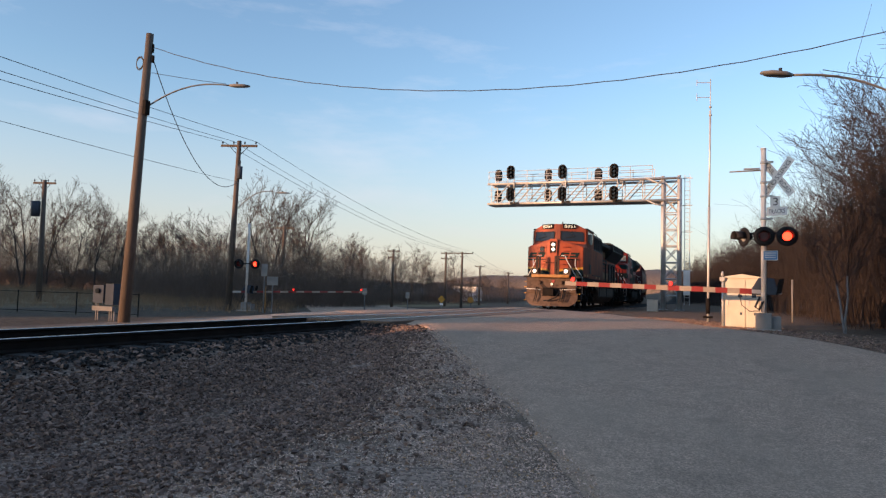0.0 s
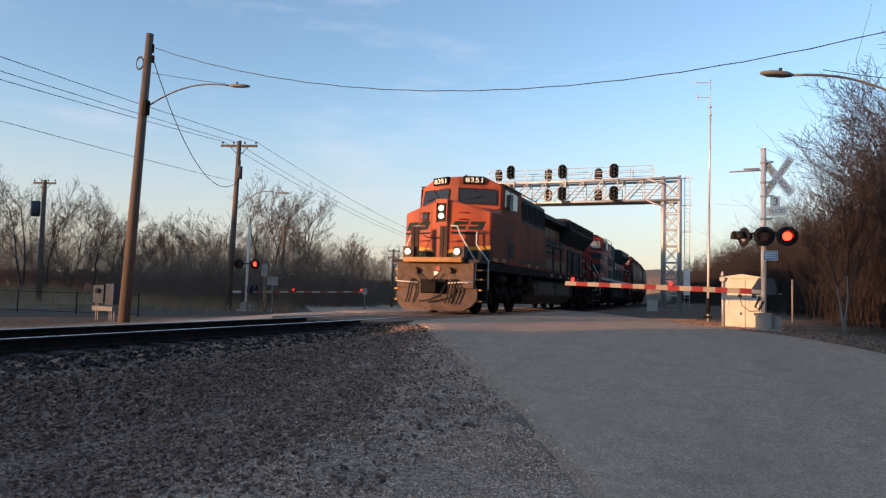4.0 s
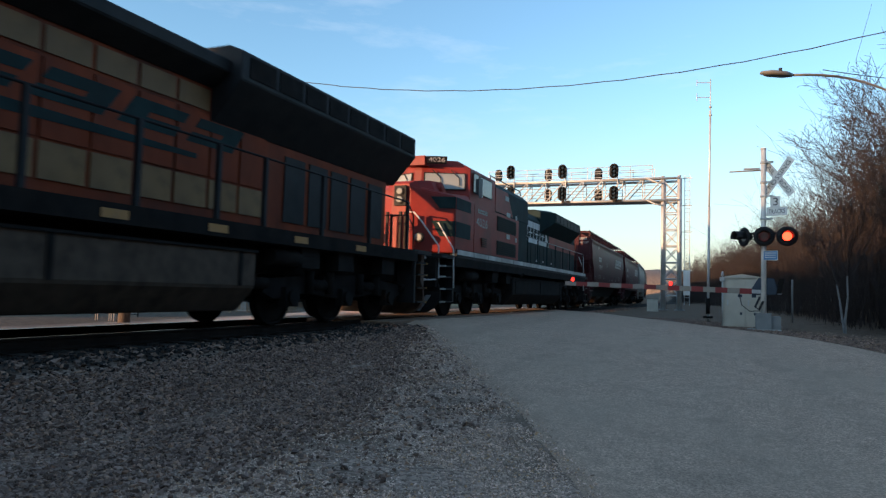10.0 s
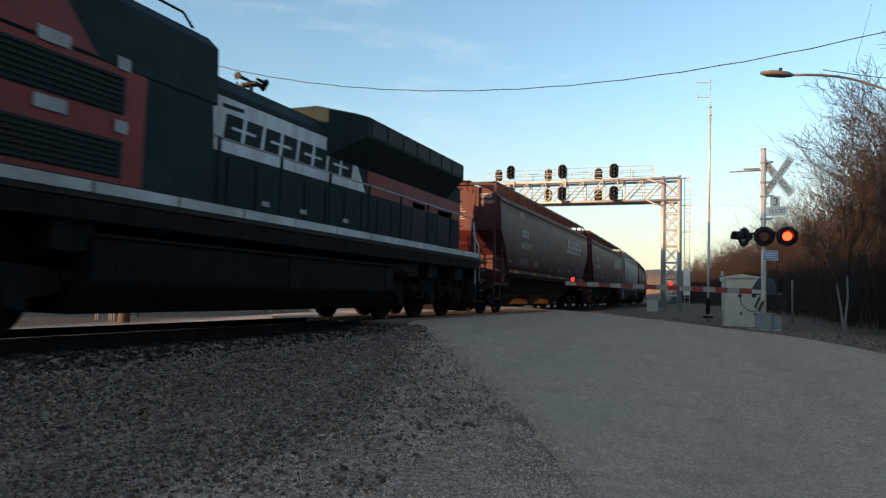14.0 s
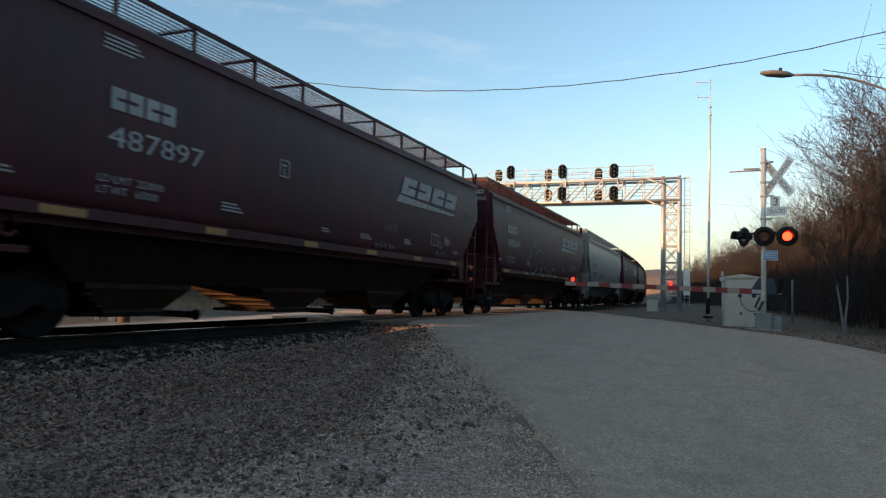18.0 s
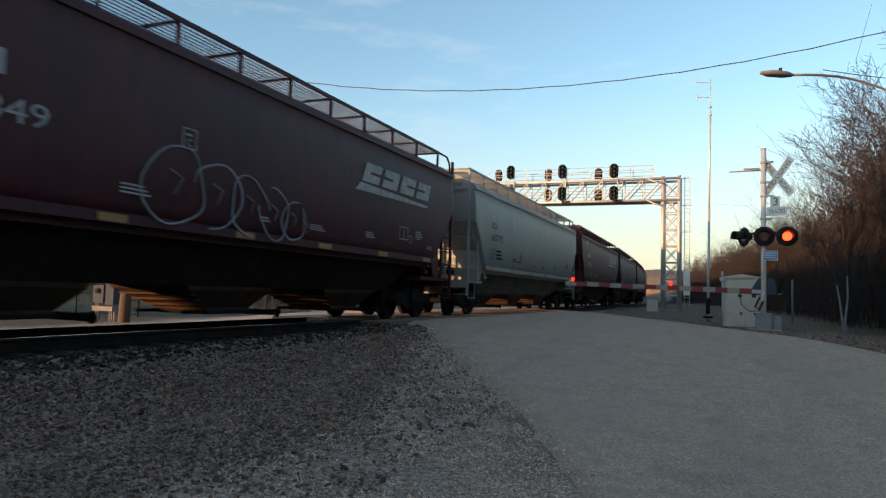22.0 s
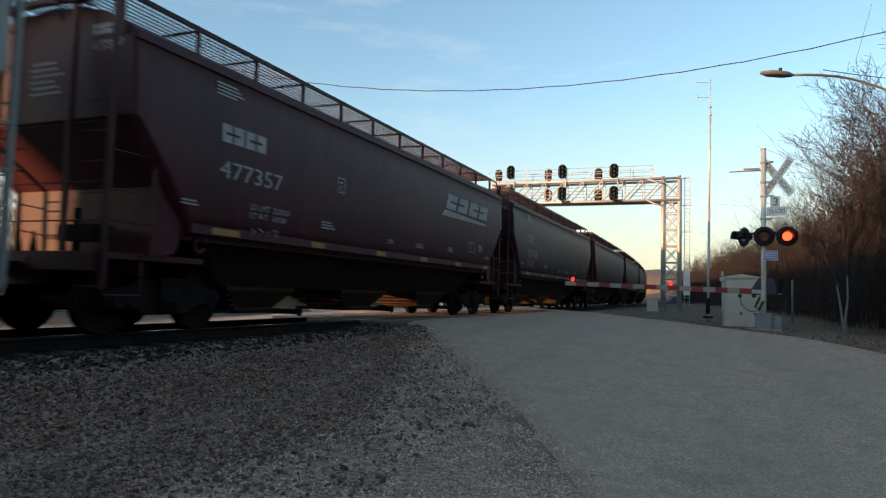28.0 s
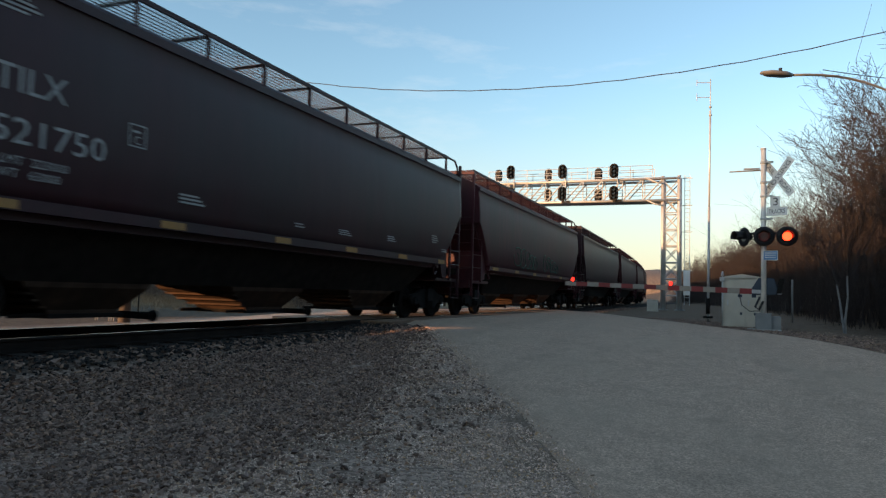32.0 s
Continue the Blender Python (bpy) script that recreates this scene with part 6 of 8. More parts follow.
# ---- signal gantry over the tracks ----
def build_gantry():
    g = empty("signal_gantry", label="galvanised steel cantilever signal gantry with lattice tower and walkway", category="signal gantry")
    xl, xr, y0, y1, zb, zt = -16.3, -2.78, 47.6, 49.0, 7.34, 8.82
    for y in (y0, y1):
        for z, r in ((zb, 0.085), (zt, 0.085)):
            bm = bmesh.new()
            rod(bm, (xl, y, z + 0.02), (xr, y, z - 0.02), r, 10)
            part("chord", bm, M_STEEL, g)
        n = 9
        for i in range(n):
            x0, x1 = xl + 0.3 + (xr - 1.3 - xl) * i / n, xl + 0.3 + (xr - 1.3 - xl) * (i + 1) / n
            bm = bmesh.new()
            rod(bm, (x0, y, zb), (x1, y, zt), 0.045, 6)
            part("diagonal", bm, M_STEEL, g)
            bm = bmesh.new()
            rod(bm, (x0, y, zb), (x0, y, zt), 0.032, 6)
            part("web_post", bm, M_STEEL, g)
    for i in range(10):
        x = xl + 0.3 + (xr - 1.3 - xl) * i / 9
        for z in (zb, zt):
            bm = bmesh.new()
            rod(bm, (x, y0, z), (x, y1, z), 0.04, 6)
            part("cross_tie", bm, M_STEEL, g)
    bm = bmesh.new()
    box(bm, xl, xr - 1.0, y0 + 0.15, y1 - 0.15, zb - 0.06, zb + 0.0)
    part("walkway", bm, M_STEEL, g)
    bm = bmesh.new()
    box(bm, xl, xr - 1.0, y0 + 0.15, y1 - 0.15, zt + 0.08, zt + 0.12)
    part("walkway", bm, M_STEEL, g)
    for y in (y0 - 0.1, y1 + 0.1):
        for z in (zb + 0.55, zb + 1.0, zt + 0.48, zt + 0.92):
            bm = bmesh.new()
            rod(bm, (xl + 0.1, y, z), (-4.5 if z > zt else -4.0, y, z - 0.02), 0.022, 6)
            part("guard_rail", bm, M_STEEL, g)
        for i in range(9):
            x = xl + 0.1 + (-4.5 - xl - 0.1) * i / 8
            bm = bmesh.new()
            rod(bm, (x, y, zt), (x, y, zt + 0.94), 0.022, 6)
            part("rail_post", bm, M_STEEL, g)
    # tower
    for x in (-3.82, -2.78):
        for y in (y0 + 0.1, y1 - 0.1):
            bm = bmesh.new()
            rod(bm, (x, y, -0.05), (x, y, 8.98), 0.12, 12)
            leg = part("tower_leg", bm, M_STEEL, g)
            bm = bmesh.new()
            for dx in (-0.14, 0.14):
                beam(bm, (x + dx, y, -0.02), (x + dx * 0.4, y, 0.42), 0.05, 0.05)
            box(bm, x - 0.30, x + 0.30, y - 0.25, y + 0.25, -0.45, -0.03)
            part("footing", bm, M_CONCRETE, leg)
    nb = 7
    for y in (y0 + 0.1, y1 - 0.1):
        for i in range(nb):
            za, zc = 0.9 + (8.7 - 0.9) * i / nb, 0.9 + (8.7 - 0.9) * (i + 1) / nb
            bm = bmesh.new()
            rod(bm, (-3.82, y, za), (-2.78, y, zc), 0.035, 6)
            rod(bm, (-3.82, y, zc), (-2.78, y, za), 0.035, 6)
            part("cross_brace", bm, M_STEEL, g)
            bm = bmesh.new()
            rod(bm, (-3.82, y, za), (-2.78, y, za), 0.045, 6)
            part("strut", bm, M_STEEL, g)
    for x in (-3.82, -2.78):
        for i in range(nb):
            za, zc = 0.9 + (8.7 - 0.9) * i / nb, 0.9 + (8.7 - 0.9) * (i + 1) / nb
            bm = bmesh.new()
            rod(bm, (x, y0 + 0.1, za), (x, y1 - 0.1, zc), 0.03, 6)
            part("cross_brace", bm, M_STEEL, g)
    # brackets and conduit bends by the tower head
    for z in (8.5, 7.0):
        bm = bmesh.new()
        pipe(bm, [(-4.9, y0 - 0.1, z + 0.35), (-4.3, y0 - 0.12, z + 0.05), (-3.85, y0 - 0.12, z - 0.05)], 0.05)
        part("conduit", bm, M_STEEL, g)
    bm = bmesh.new()
    for x in (-2.45, -2.12):
        rod(bm, (x, 48.1, 0.3), (x, 48.1, 9.1), 0.022, 6)
    ladder = part("ladder", bm, M_STEEL, g)
    bm = bmesh.new()
    rod(bm, (-2.45, 48.1, 0), (-2.12, 48.1, 0), 0.016, 5)
    me = link_mesh("rung", bm, M_STEEL)
    for i in range(29):
        ob = new("rung", me)
        ob.parent = ladder
        ob.location = (0, 0, 0.5 + 0.3 * i)
    bm = bmesh.new()
    for z in (8.85, 7.0, 5.2, 2.6):
        rod(bm, (-2.78, 48.1, z), (-1.95, 48.1, z), 0.03, 6)
    part("ladder_stay", bm, M_STEEL, g)
    bm = bmesh.new()
    box(bm, -2.5, -2.08, 47.9, 47.94, 0.95, 2.6)
    part("ladder_guard", bm, M_SIGN, g, "white ladder guard plate")
    # signal heads: three masts to the near side, three to the far side
    for x, z_up, z_low in ((-14.45, 9.6, 8.0), (-10.63, 9.5, 7.92), (-7.03, 9.4, 7.84)):
        for z in (z_up, z_low):
            signal_head(g, x, y0 - 0.35, z, 1.0, -1)
        bm = bmesh.new()
        rod(bm, (x + 0.22, y0 - 0.18, zb), (x + 0.22, y0 - 0.18, z_up + 0.3), 0.04, 8)
        part("signal_mast", bm, M_STEEL, g)
    for x, z_up, z_low in ((-16.05, 9.78, 8.2), (-12.15, 9.68, 8.12), (-8.44, 9.56, 8.04)):
        for z in (z_up, z_low):
            signal_head(g, x, y1 + 0.35, z, 0.92, 1)
        bm = bmesh.new()
        rod(bm, (x, y1 + 0.2, zb), (x, y1 + 0.2, z_up + 0.2), 0.05, 8)
        part("signal_mast", bm, M_STEEL, g)
    bm = bmesh.new()
    for x in (-14.2, -10.4, -6.8):
        box(bm, x - 0.3, x + 0.3, y0 - 0.16, y0 - 0.12, 7.28, 7.44)
    part("name_plates", bm, M_BLACK, g)


def hood_arc(bm, m, r0, r1, depth, n=14):
    """A rolled sheet hood, open below."""
    rows = []
    for i in range(n + 1):
        a = math.pi * (-0.14 + 1.28 * i / n)
        rows.append([m @ Vector((r * math.cos(a), yy, r * math.sin(a))) for r, yy in ((r0, 0), (r1, 0), (r1, depth), (r0, depth))])
    loft(bm, rows)


def signal_head(g, x, y, z, k, way):
    """A long oval backing plate with three hooded lamps; way: the side that it faces along y."""
    bm = bmesh.new()
    w, h = 0.31 * k, 0.52 * k
    out = [(x + w * math.cos(a), z + (h - w) * (1 if math.sin(a) > 0 else -1) + w * math.sin(a)) for a in [2 * math.pi * i / 20 + 0.01 for i in range(20)]]
    prism(bm, out, y, y + 0.04, "y")
    head = part("signal_head", bm, M_BLACK, g, "black oval signal head")
    bm = bmesh.new()
    box(bm, x - 0.17 * k, x + 0.17 * k, min(y - way * 0.2, y), max(y - way * 0.2, y), z - 0.42 * k, z + 0.42 * k)
    part("lamp_case", bm, M_BLACK, head, bevel=0.03)
    for dz in (-0.28, 0.0, 0.28):
        bm = bmesh.new()
        hood_arc(bm, Matrix.Translation((x, y, z + dz * k)), 0.115 * k, 0.13 * k, way * 0.26)
        part("hood", bm, M_BLACK, head)
        bm = bmesh.new()
        rod(bm, (x, y + way * 0.045, z + dz * k), (x, y + way * 0.05, z + dz * k), 0.10 * k, 12)
        part("lens", bm, M_GLASS, head)


# ---- crossing signals with gates ----
FLASHERS = []     # (turning lamp, x, y, z, facing, seconds by which it lags)


def flasher(parent, x, y, z, facing, lag, k=1.0):
    """A hooded crossing lamp. facing: degrees about z from -y. lag None: unlit."""
    m = Matrix.Translation((x, y, z)) @ Matrix.Rotation(radians(facing), 4, "Z")
    bm = bmesh.new()
    rings = [[(r * math.cos(a), yy, r * math.sin(a)) for a in [2 * math.pi * i / 28 for i in range(28)]] for r, yy in ((0.30 * k, 0.02), (0.30 * k, 0.0), (0.155 * k, -0.01), (0.15 * k, 0.06))]
    loft(bm, [[m @ Vector(p) for p in r] for r in rings])
    unit = part("flashing_light", bm, M_BLACK, parent, "round black light unit with a hood")
    bm = bmesh.new()
    rod(bm, m @ Vector((0, 0.22, 0)), m @ Vector((0, 0.06, 0)), 0.10 * k, 14, 0.16 * k)
    part("lamp_housing", bm, M_BLACK, unit)
    bm = bmesh.new()
    hood_arc(bm, m, 0.165 * k, 0.176 * k, -0.34 * k)
    part("hood", bm, M_BLACK, unit)
    bm = bmesh.new()
    rod(bm, (0, 0.004, 0), (0, 0.03, 0), 0.14 * k, 24)
    disc = part("lens", bm, M_SIGNBACK if lag is None else M_LENS, unit, "dull unlit lens" if lag is None else "dark red lens")
    if lag is not None:
        bm = bmesh.new()
        rod(bm, (0, 0.003, 0), (0, -0.012, 0), 0.135 * k, 24, 0.10 * k)
        part("glowing_face", bm, M_REDGLOW, disc, "glowing red lamp face")
        disc.matrix_local = m
        FLASHERS.append((disc, x, y, z, facing, lag))
    else:
        disc.matrix_local = m
    return unit


def sign_board(parent, name, words, w, h, m, material=None, ink=None, label=""):
    """A flat board, its middle at m, with lettering."""
    bm = bmesh.new()
    slab(bm, [(-w / 2, -h / 2), (w / 2, -h / 2), (w / 2, h / 2), (-w / 2, h / 2)], m, 0.004)
    b = part(name, bm, material or M_SIGN, parent, label)
    for words_i, x0, y0, ww, hh in words:
        lettering(words_i, ww, hh, ink or M_INK, b, m @ Matrix.Translation((x0, y0, 0.0055)))
    return b


def gate_arm(parent, root, tip, k=1.0):
    """Striped red and white boom with lamps along it."""
    root, tip = Vector(root), Vector(tip)
    n = 16
    bm = bmesh.new()
    beam(bm, root, tip, 0.02, 0.05)
    arm = part("gate_arm", bm, M_SIGN, parent, "red and white striped boom")
    for i in range(n):
        a, b = root.lerp(tip, i / n), root.lerp(tip, (i + 1) / n)
        bm = bmesh.new()
        h = (0.15 - 0.035 * i / n) * k
        beam(bm, a, b, 0.03, h)
        part("stripe", bm, M_SIGNRED if i % 2 == 0 else M_BOOMWHITE, arm)
    for f in (0.42, 0.955):
        p = root.lerp(tip, f) + Vector((0, 0, 0.11))
        bm = bmesh.new()
        rod(bm, p + Vector((0, 0.05, 0)), p - Vector((0, 0.05, 0)), 0.055, 12)
        l = part("gate_lamp", bm, M_BLACK, arm)
        bm = bmesh.new()
        rod(bm, p - Vector((0, 0.05, 0)), p - Vector((0, 0.07, 0)), 0.05, 12)
        rod(bm, p + Vector((0, 0, 0.04)), p + Vector((0, 0, 0.065)), 0.04, 10)
        part("lamp_glow", bm, M_GATEGLOW, l)
    return arm


def build_crossing_signal(bx, by, bz, top, facing, arm_tip, near):
    s = empty("crossing_signal", label="silver crossing mast with crossbuck, flashing red lights and lowered gate", category="crossing signal", group="crossing signals")
    def P(x, y, z):      # offsets across and towards the traffic
        v = Matrix.Rotation(radians(facing), 3, "Z") @ Vector((x, y, 0))
        return Vector((bx + v.x, by + v.y, bz + z))
    def at(x, y, z):
        return Matrix.Translation(P(x, y, z)) @ Matrix.Rotation(radians(facing), 4, "Z") @ FRONT
    def at_sign(x, y, z):
        return Matrix.Translation(P(x, y, z)) @ Matrix.Rotation(radians(facing + (-28 if near else 118)), 4, "Z") @ FRONT
    rod_h = top - bz
    bm = bmesh.new()
    rod(bm, P(0, 0, 0.3), P(0, 0, rod_h), 0.068, 16)
    rod(bm, P(0, 0, rod_h), P(0, 0, rod_h + 0.03), 0.078, 16)
    part("mast", bm, M_MAST, s, "silver tubular mast")
    bm = bmesh.new()
    box(bm, bx - 0.20, bx + 0.18, by - 0.18, by + 0.20, bz + 0.02, bz + 0.46)
    part("junction_base", bm, M_SIGNBACK, s, "grey cast junction box base", bevel=0.02)
    bm = bmesh.new()
    box(bm, bx + 0.2, bx + 0.42, by - 0.05, by + 0.25, bz, bz + 0.38)
    part("side_box", bm, M_SIGNBACK, s, bevel=0.02)
    bm = bmesh.new()
    box(bm, bx - 0.4, bx + 0.4, by - 0.35, by + 0.35, bz - 0.3, bz + 0.03)
    part("footing", bm, M_CONCRETE, s)
    # crossbuck
    cm = at_sign(0.34 if near else 0.0, -0.10, 4.14 if near else rod_h - 0.75)
    for ang, words in ((52, None), (-52, "CROSSING")):
        bl = cm @ Matrix.Rotation(radians(-ang), 4, "Z") @ Matrix.Translation((0, 0, 0.0 if words is None else 0.012))
        text = [("RAIL", -0.54, -0.06, 0.40, 0.12), ("ROAD", 0.12, -0.06, 0.42, 0.12)] if words is None else [("CROSSING", -0.53, -0.06, 1.06, 0.12)]
        sign_board(s, "crossbuck_blade", text if near else [], 1.22, 0.21, bl, None, None, "white crossbuck blade with black letters")
    if near:
        sign_board(s, "track_count_sign", [("3", -0.05, -0.10, 0.13, 0.21)], 0.26, 0.30, at_sign(0.28, -0.1, 3.48))
        sign_board(s, "tracks_sign", [("TRACKS", -0.22, -0.06, 0.44, 0.12)], 0.55, 0.24, at_sign(0.32, -0.105, 3.22))
        b = sign_board(s, "emergency_sign", [], 0.36, 0.26, at(0.16, -0.10, 2.02), M_SIGN, None, "blue emergency notice with a pale border")
        bm = bmesh.new()
        slab(bm, [(-0.165, -0.115), (0.165, -0.115), (0.165, 0.115), (-0.165, 0.115)], at(0.16, -0.105, 2.02), 0.002)
        blue = part("blue_field", bm, M_BLUE, b)
        bm = bmesh.new()
        for z in (-0.07, -0.01, 0.05):
            bars(bm, 0.28, 0.03, 7, at(0.02, -0.108, 2.02 + z))
        part("writing", bm, M_SIGN, blue)
        # bracket towards the road
        bm = bmesh.new()
        beam(bm, P(0, 0, 4.37), P(-0.86, -0.1, 4.34), 0.05, 0.03)
        box(bm, bx - 0.5, bx - 0.1, by - 0.12, by - 0.04, bz + 4.385, bz + 4.42)
        part("bracket_arm", bm, M_POST, s)
        for z in (4.0, 3.62, 3.0, 4.55):
            bm = bmesh.new()
            rod(bm, P(0, 0, z), P(0, 0, z + 0.06), 0.09, 12)
            box(bm, bx, bx + 0.24, by - 0.10, by - 0.04, bz + z, bz + z + 0.05)
            part("clamp", bm, M_STEEL, s)
    # lights on their arm
    bm = bmesh.new()
    rod(bm, P(-0.6, -0.05, 2.62), P(0.62, -0.05, 2.62), 0.035, 10)
    part("light_arm", bm, M_BLACK, s)
    if near:
        flasher(s, *P(0.0, -0.22, 2.53), facing, 0.5, 0.88)
        flasher(s, *P(0.56, -0.22, 2.53), facing, 0.0, 0.88)
        flasher(s, *P(-0.50, -0.05, 2.53), facing - 58, None, 0.88)
    else:
        flasher(s, *P(-0.45, -0.15, 2.6), facing + 12, 0.5, 0.9)
        flasher(s, *P(0.55, -0.15, 2.6), facing + 12, 0.0, 0.9)
    # gate machine
    bm = bmesh.new()
    prism(bm, [(-0.30, 0.95), (0.30, 0.95), (0.36, 1.02), (0.26, 1.40), (-0.12, 1.42), (-0.30, 1.1)], by - 0.02, by + 0.30, "y")
    bmesh.ops.translate(bm, vec=(bx, 0, bz), verts=bm.verts)
    part("gate_machine", bm, M_BOXGREY, s, "grey gate machine case", bevel=0.02)
    bm = bmesh.new()
    root = P(-0.30, -0.05, 1.04)
    tipv = Vector(arm_tip)
    back = root + (root - tipv).normalized() * 0.75
    beam(bm, root, back, 0.05, 0.10)
    beam(bm, root + Vector((0, 0.25, 0)), back + Vector((0, 0.25, 0)), 0.05, 0.10)
    part("arm_bracket", bm, M_STEEL, s)
    bm = bmesh.new()
    for y in (-0.12, 0.32):
        bm = bmesh.new()
        prism(bm, [(0.30, 1.0), (0.42, 1.0), (0.50, 1.40), (0.40, 1.40)], by + y, by + y + 0.06, "y")
        bmesh.ops.translate(bm, vec=(bx, 0, bz), verts=bm.verts)
        part("counterweight", bm, M_UNDER, s)
    bm = bmesh.new()
    pipe(bm, [P(-0.1, -0.1, 0.9), P(-0.22, -0.12, 0.62), P(-0.12, -0.1, 0.55), P(-0.02, -0.07, 0.78)], 0.03)
    pipe(bm, [P(-0.62, -0.06, 1.0), P(-0.55, -0.08, 0.66), P(-0.35, -0.1, 0.5), P(-0.1, -0.1, 0.52)], 0.012)
    part("cable", bm, M_WIRE, s)
    gate_arm(s, root, arm_tip, 1.0 if near else 0.65)


def build_cabinet():
    c = empty("equipment_cabinet", label="cream metal signal cabinet with double doors and low gable roof", category="equipment cabinet")
    x0, x1, y0, y1, z0, z1 = 0.0, 1.02, 21.75, 22.65, -0.12, 1.36
    m = Matrix.Translation((0.5, 22.2, 0)) @ Matrix.Rotation(radians(-3), 4, "Z") @ Matrix.Translation((-0.5, -22.2, 0))
    bm = bmesh.new()
    box(bm, x0, x1, y0, y1, z0, z1, m)
    part("body", bm, M_CABINET, c, bevel=0.01)
    bm = bmesh.new()
    vs = prism(bm, [(x0 - 0.04, z1), (x1 + 0.04, z1), (x1 + 0.04, z1 + 0.03), ((x0 + x1) / 2, z1 + 0.12), (x0 - 0.04, z1 + 0.03)], y0 - 0.05, y1 + 0.05, "y")
    bmesh.ops.transform(bm, matrix=m, verts=vs)
    part("roof", bm, M_CABINET, c, "low gable roof")
    for a, b in ((0.06, 0.60), (0.62, 0.97)):
        bm = bmesh.new()
        box(bm, x0 + a, x0 + b, y0 - 0.025, y0, z0 + 0.06, z1 - 0.05, m)
        d = part("door", bm, M_CABINET, c, bevel=0.006)
        bm = bmesh.new()
        box(bm, x0 + a + 0.05, x0 + a + 0.09, y0 - 0.05, y0 - 0.025, 0.55, 0.72, m)
        part("handle", bm, M_STEEL, d)
        for q in ((0.20, 0.08, 0.80, 0.88), (0.14, 0.08, 0.28, 0.36)):
            bm = bmesh.new()
            box(bm, x0 + b - q[0], x0 + b - q[1], y0 - 0.03, y0 - 0.026, q[2], q[3], m)
            part("small_plate", bm, M_BOXGREY, d)
    bm = bmesh.new()
    rod(bm, (-0.04, 21.7, -0.1), (-0.04, 21.7, 1.42), 0.022, 8)
    box(bm, -0.12, 0.02, 21.66, 21.76, 1.26, 1.38)
    rod(bm, (-0.04, 21.7, 1.42), (-0.04, 21.7, 1.55), 0.05, 8, 0.02)
    part("service_pipe", bm, M_STEEL, c)
    bm = bmesh.new()
    box(bm, x0 - 0.1, x1 + 0.1, y0 - 0.1, y1 + 0.1, -0.3, -0.1, m)
    part("slab", bm, M_CONCRETE, c)


def build_antenna():
    a = empty("antenna_mast", label="tall thin steel mast with a small radio antenna", category="antenna mast")
    bm = bmesh.new()
    rod(bm, (-0.52, 25.8, -0.12), (-0.49, 25.8, 4.0), 0.045, 10)
    rod(bm, (-0.49, 25.8, 4.0), (-0.46, 25.8, 7.5), 0.032, 10)
    part("mast", bm, M_STEEL, a)
    bm = bmesh.new()
    rod(bm, (-0.52, 25.8, 0.2), (-0.52, 25.8, 0.75), 0.07, 10)
    box(bm, -0.68, -0.36, 25.7, 25.9, 0.05, 0.12)
    part("base_bracket", bm, M_UNDER, a)
    bm = bmesh.new()
    rod(bm, (-0.46, 25.8, 7.4), (-0.455, 25.8, 8.66), 0.014, 8)
    rod(bm, (-0.46, 25.8, 7.30), (-0.46, 25.8, 7.36), 0.05, 8)
    rod(bm, (-0.46, 25.8, 7.60), (-0.46, 25.8, 7.66), 0.05, 8)
    rod(bm, (-0.91, 25.66, 7.98), (-0.455, 25.8, 7.98), 0.012, 6)
    rod(bm, (-0.91, 25.66, 8.52), (-0.455, 25.8, 8.52), 0.012, 6)
    rod(bm, (-0.91, 25.66, 7.85), (-0.91, 25.66, 8.12), 0.012, 6)
    rod(bm, (-0.91, 25.66, 8.40), (-0.91, 25.66, 8.64), 0.012, 6)
    part("antenna", bm, M_STEEL, a)


# ---- poles, wires and roadside things ----
def street_lamp_arm(parent, p, q, rise, material):
    """A rising tube arm from p that ends level at q, with a flat lamp head."""
    p, q = Vector(p), Vector(q)
    pts = []
    for i in range(11):
        f = i / 10
        v = p.lerp(q, f)
        v.z = p.z + (q.z - p.z) * (1 - (1 - f) ** 2.2) + rise * math.sin(math.pi * f) * 0.2
        pts.append(v)
    part("lamp_arm", pipe(bmesh.new(), pts, 0.027, 8), material, parent, "curved tube lamp arm")
    d = (q - pts[-2]).normalized()
    d.z = 0
    m = face_matrix(q, q + d, (0, 0, 1))
    bm = bmesh.new()
    loft(bm, [[m @ Vector((u, v * h, w_ * w)) for v, w_ in ((-0.4, -1), (-0.5, 0), (-0.4, 1), (0.5, 0.8), (0.6, 0), (0.5, -0.8))] for u, w, h in ((-0.05, 0.04, 0.06), (0.12, 0.11, 0.09), (0.45, 0.13, 0.08), (0.66, 0.06, 0.04))])
    head = part("lamp_head", bm, M_POST, parent, "flat grey lamp head")
    bm = bmesh.new()
    top = q + d * 0.22
    rod(bm, top + Vector((0, 0, 0.05)), top + Vector((0, 0, 0.13)), 0.035, 10)
    part("light_sensor", bm, M_BLACK, head)


def pole(name, base, top, r0, r1, label, category="utility pole"):
    e = empty(name, label=label, category=category, group="utility poles")
    bm = bmesh.new()
    rod(bm, (base[0], base[1], ground_z(base[0], base[1]) - 0.5), top, r0, 14, r1)
    part("pole_shaft", bm, M_WOOD, e, "round weathered wooden shaft")
    return e


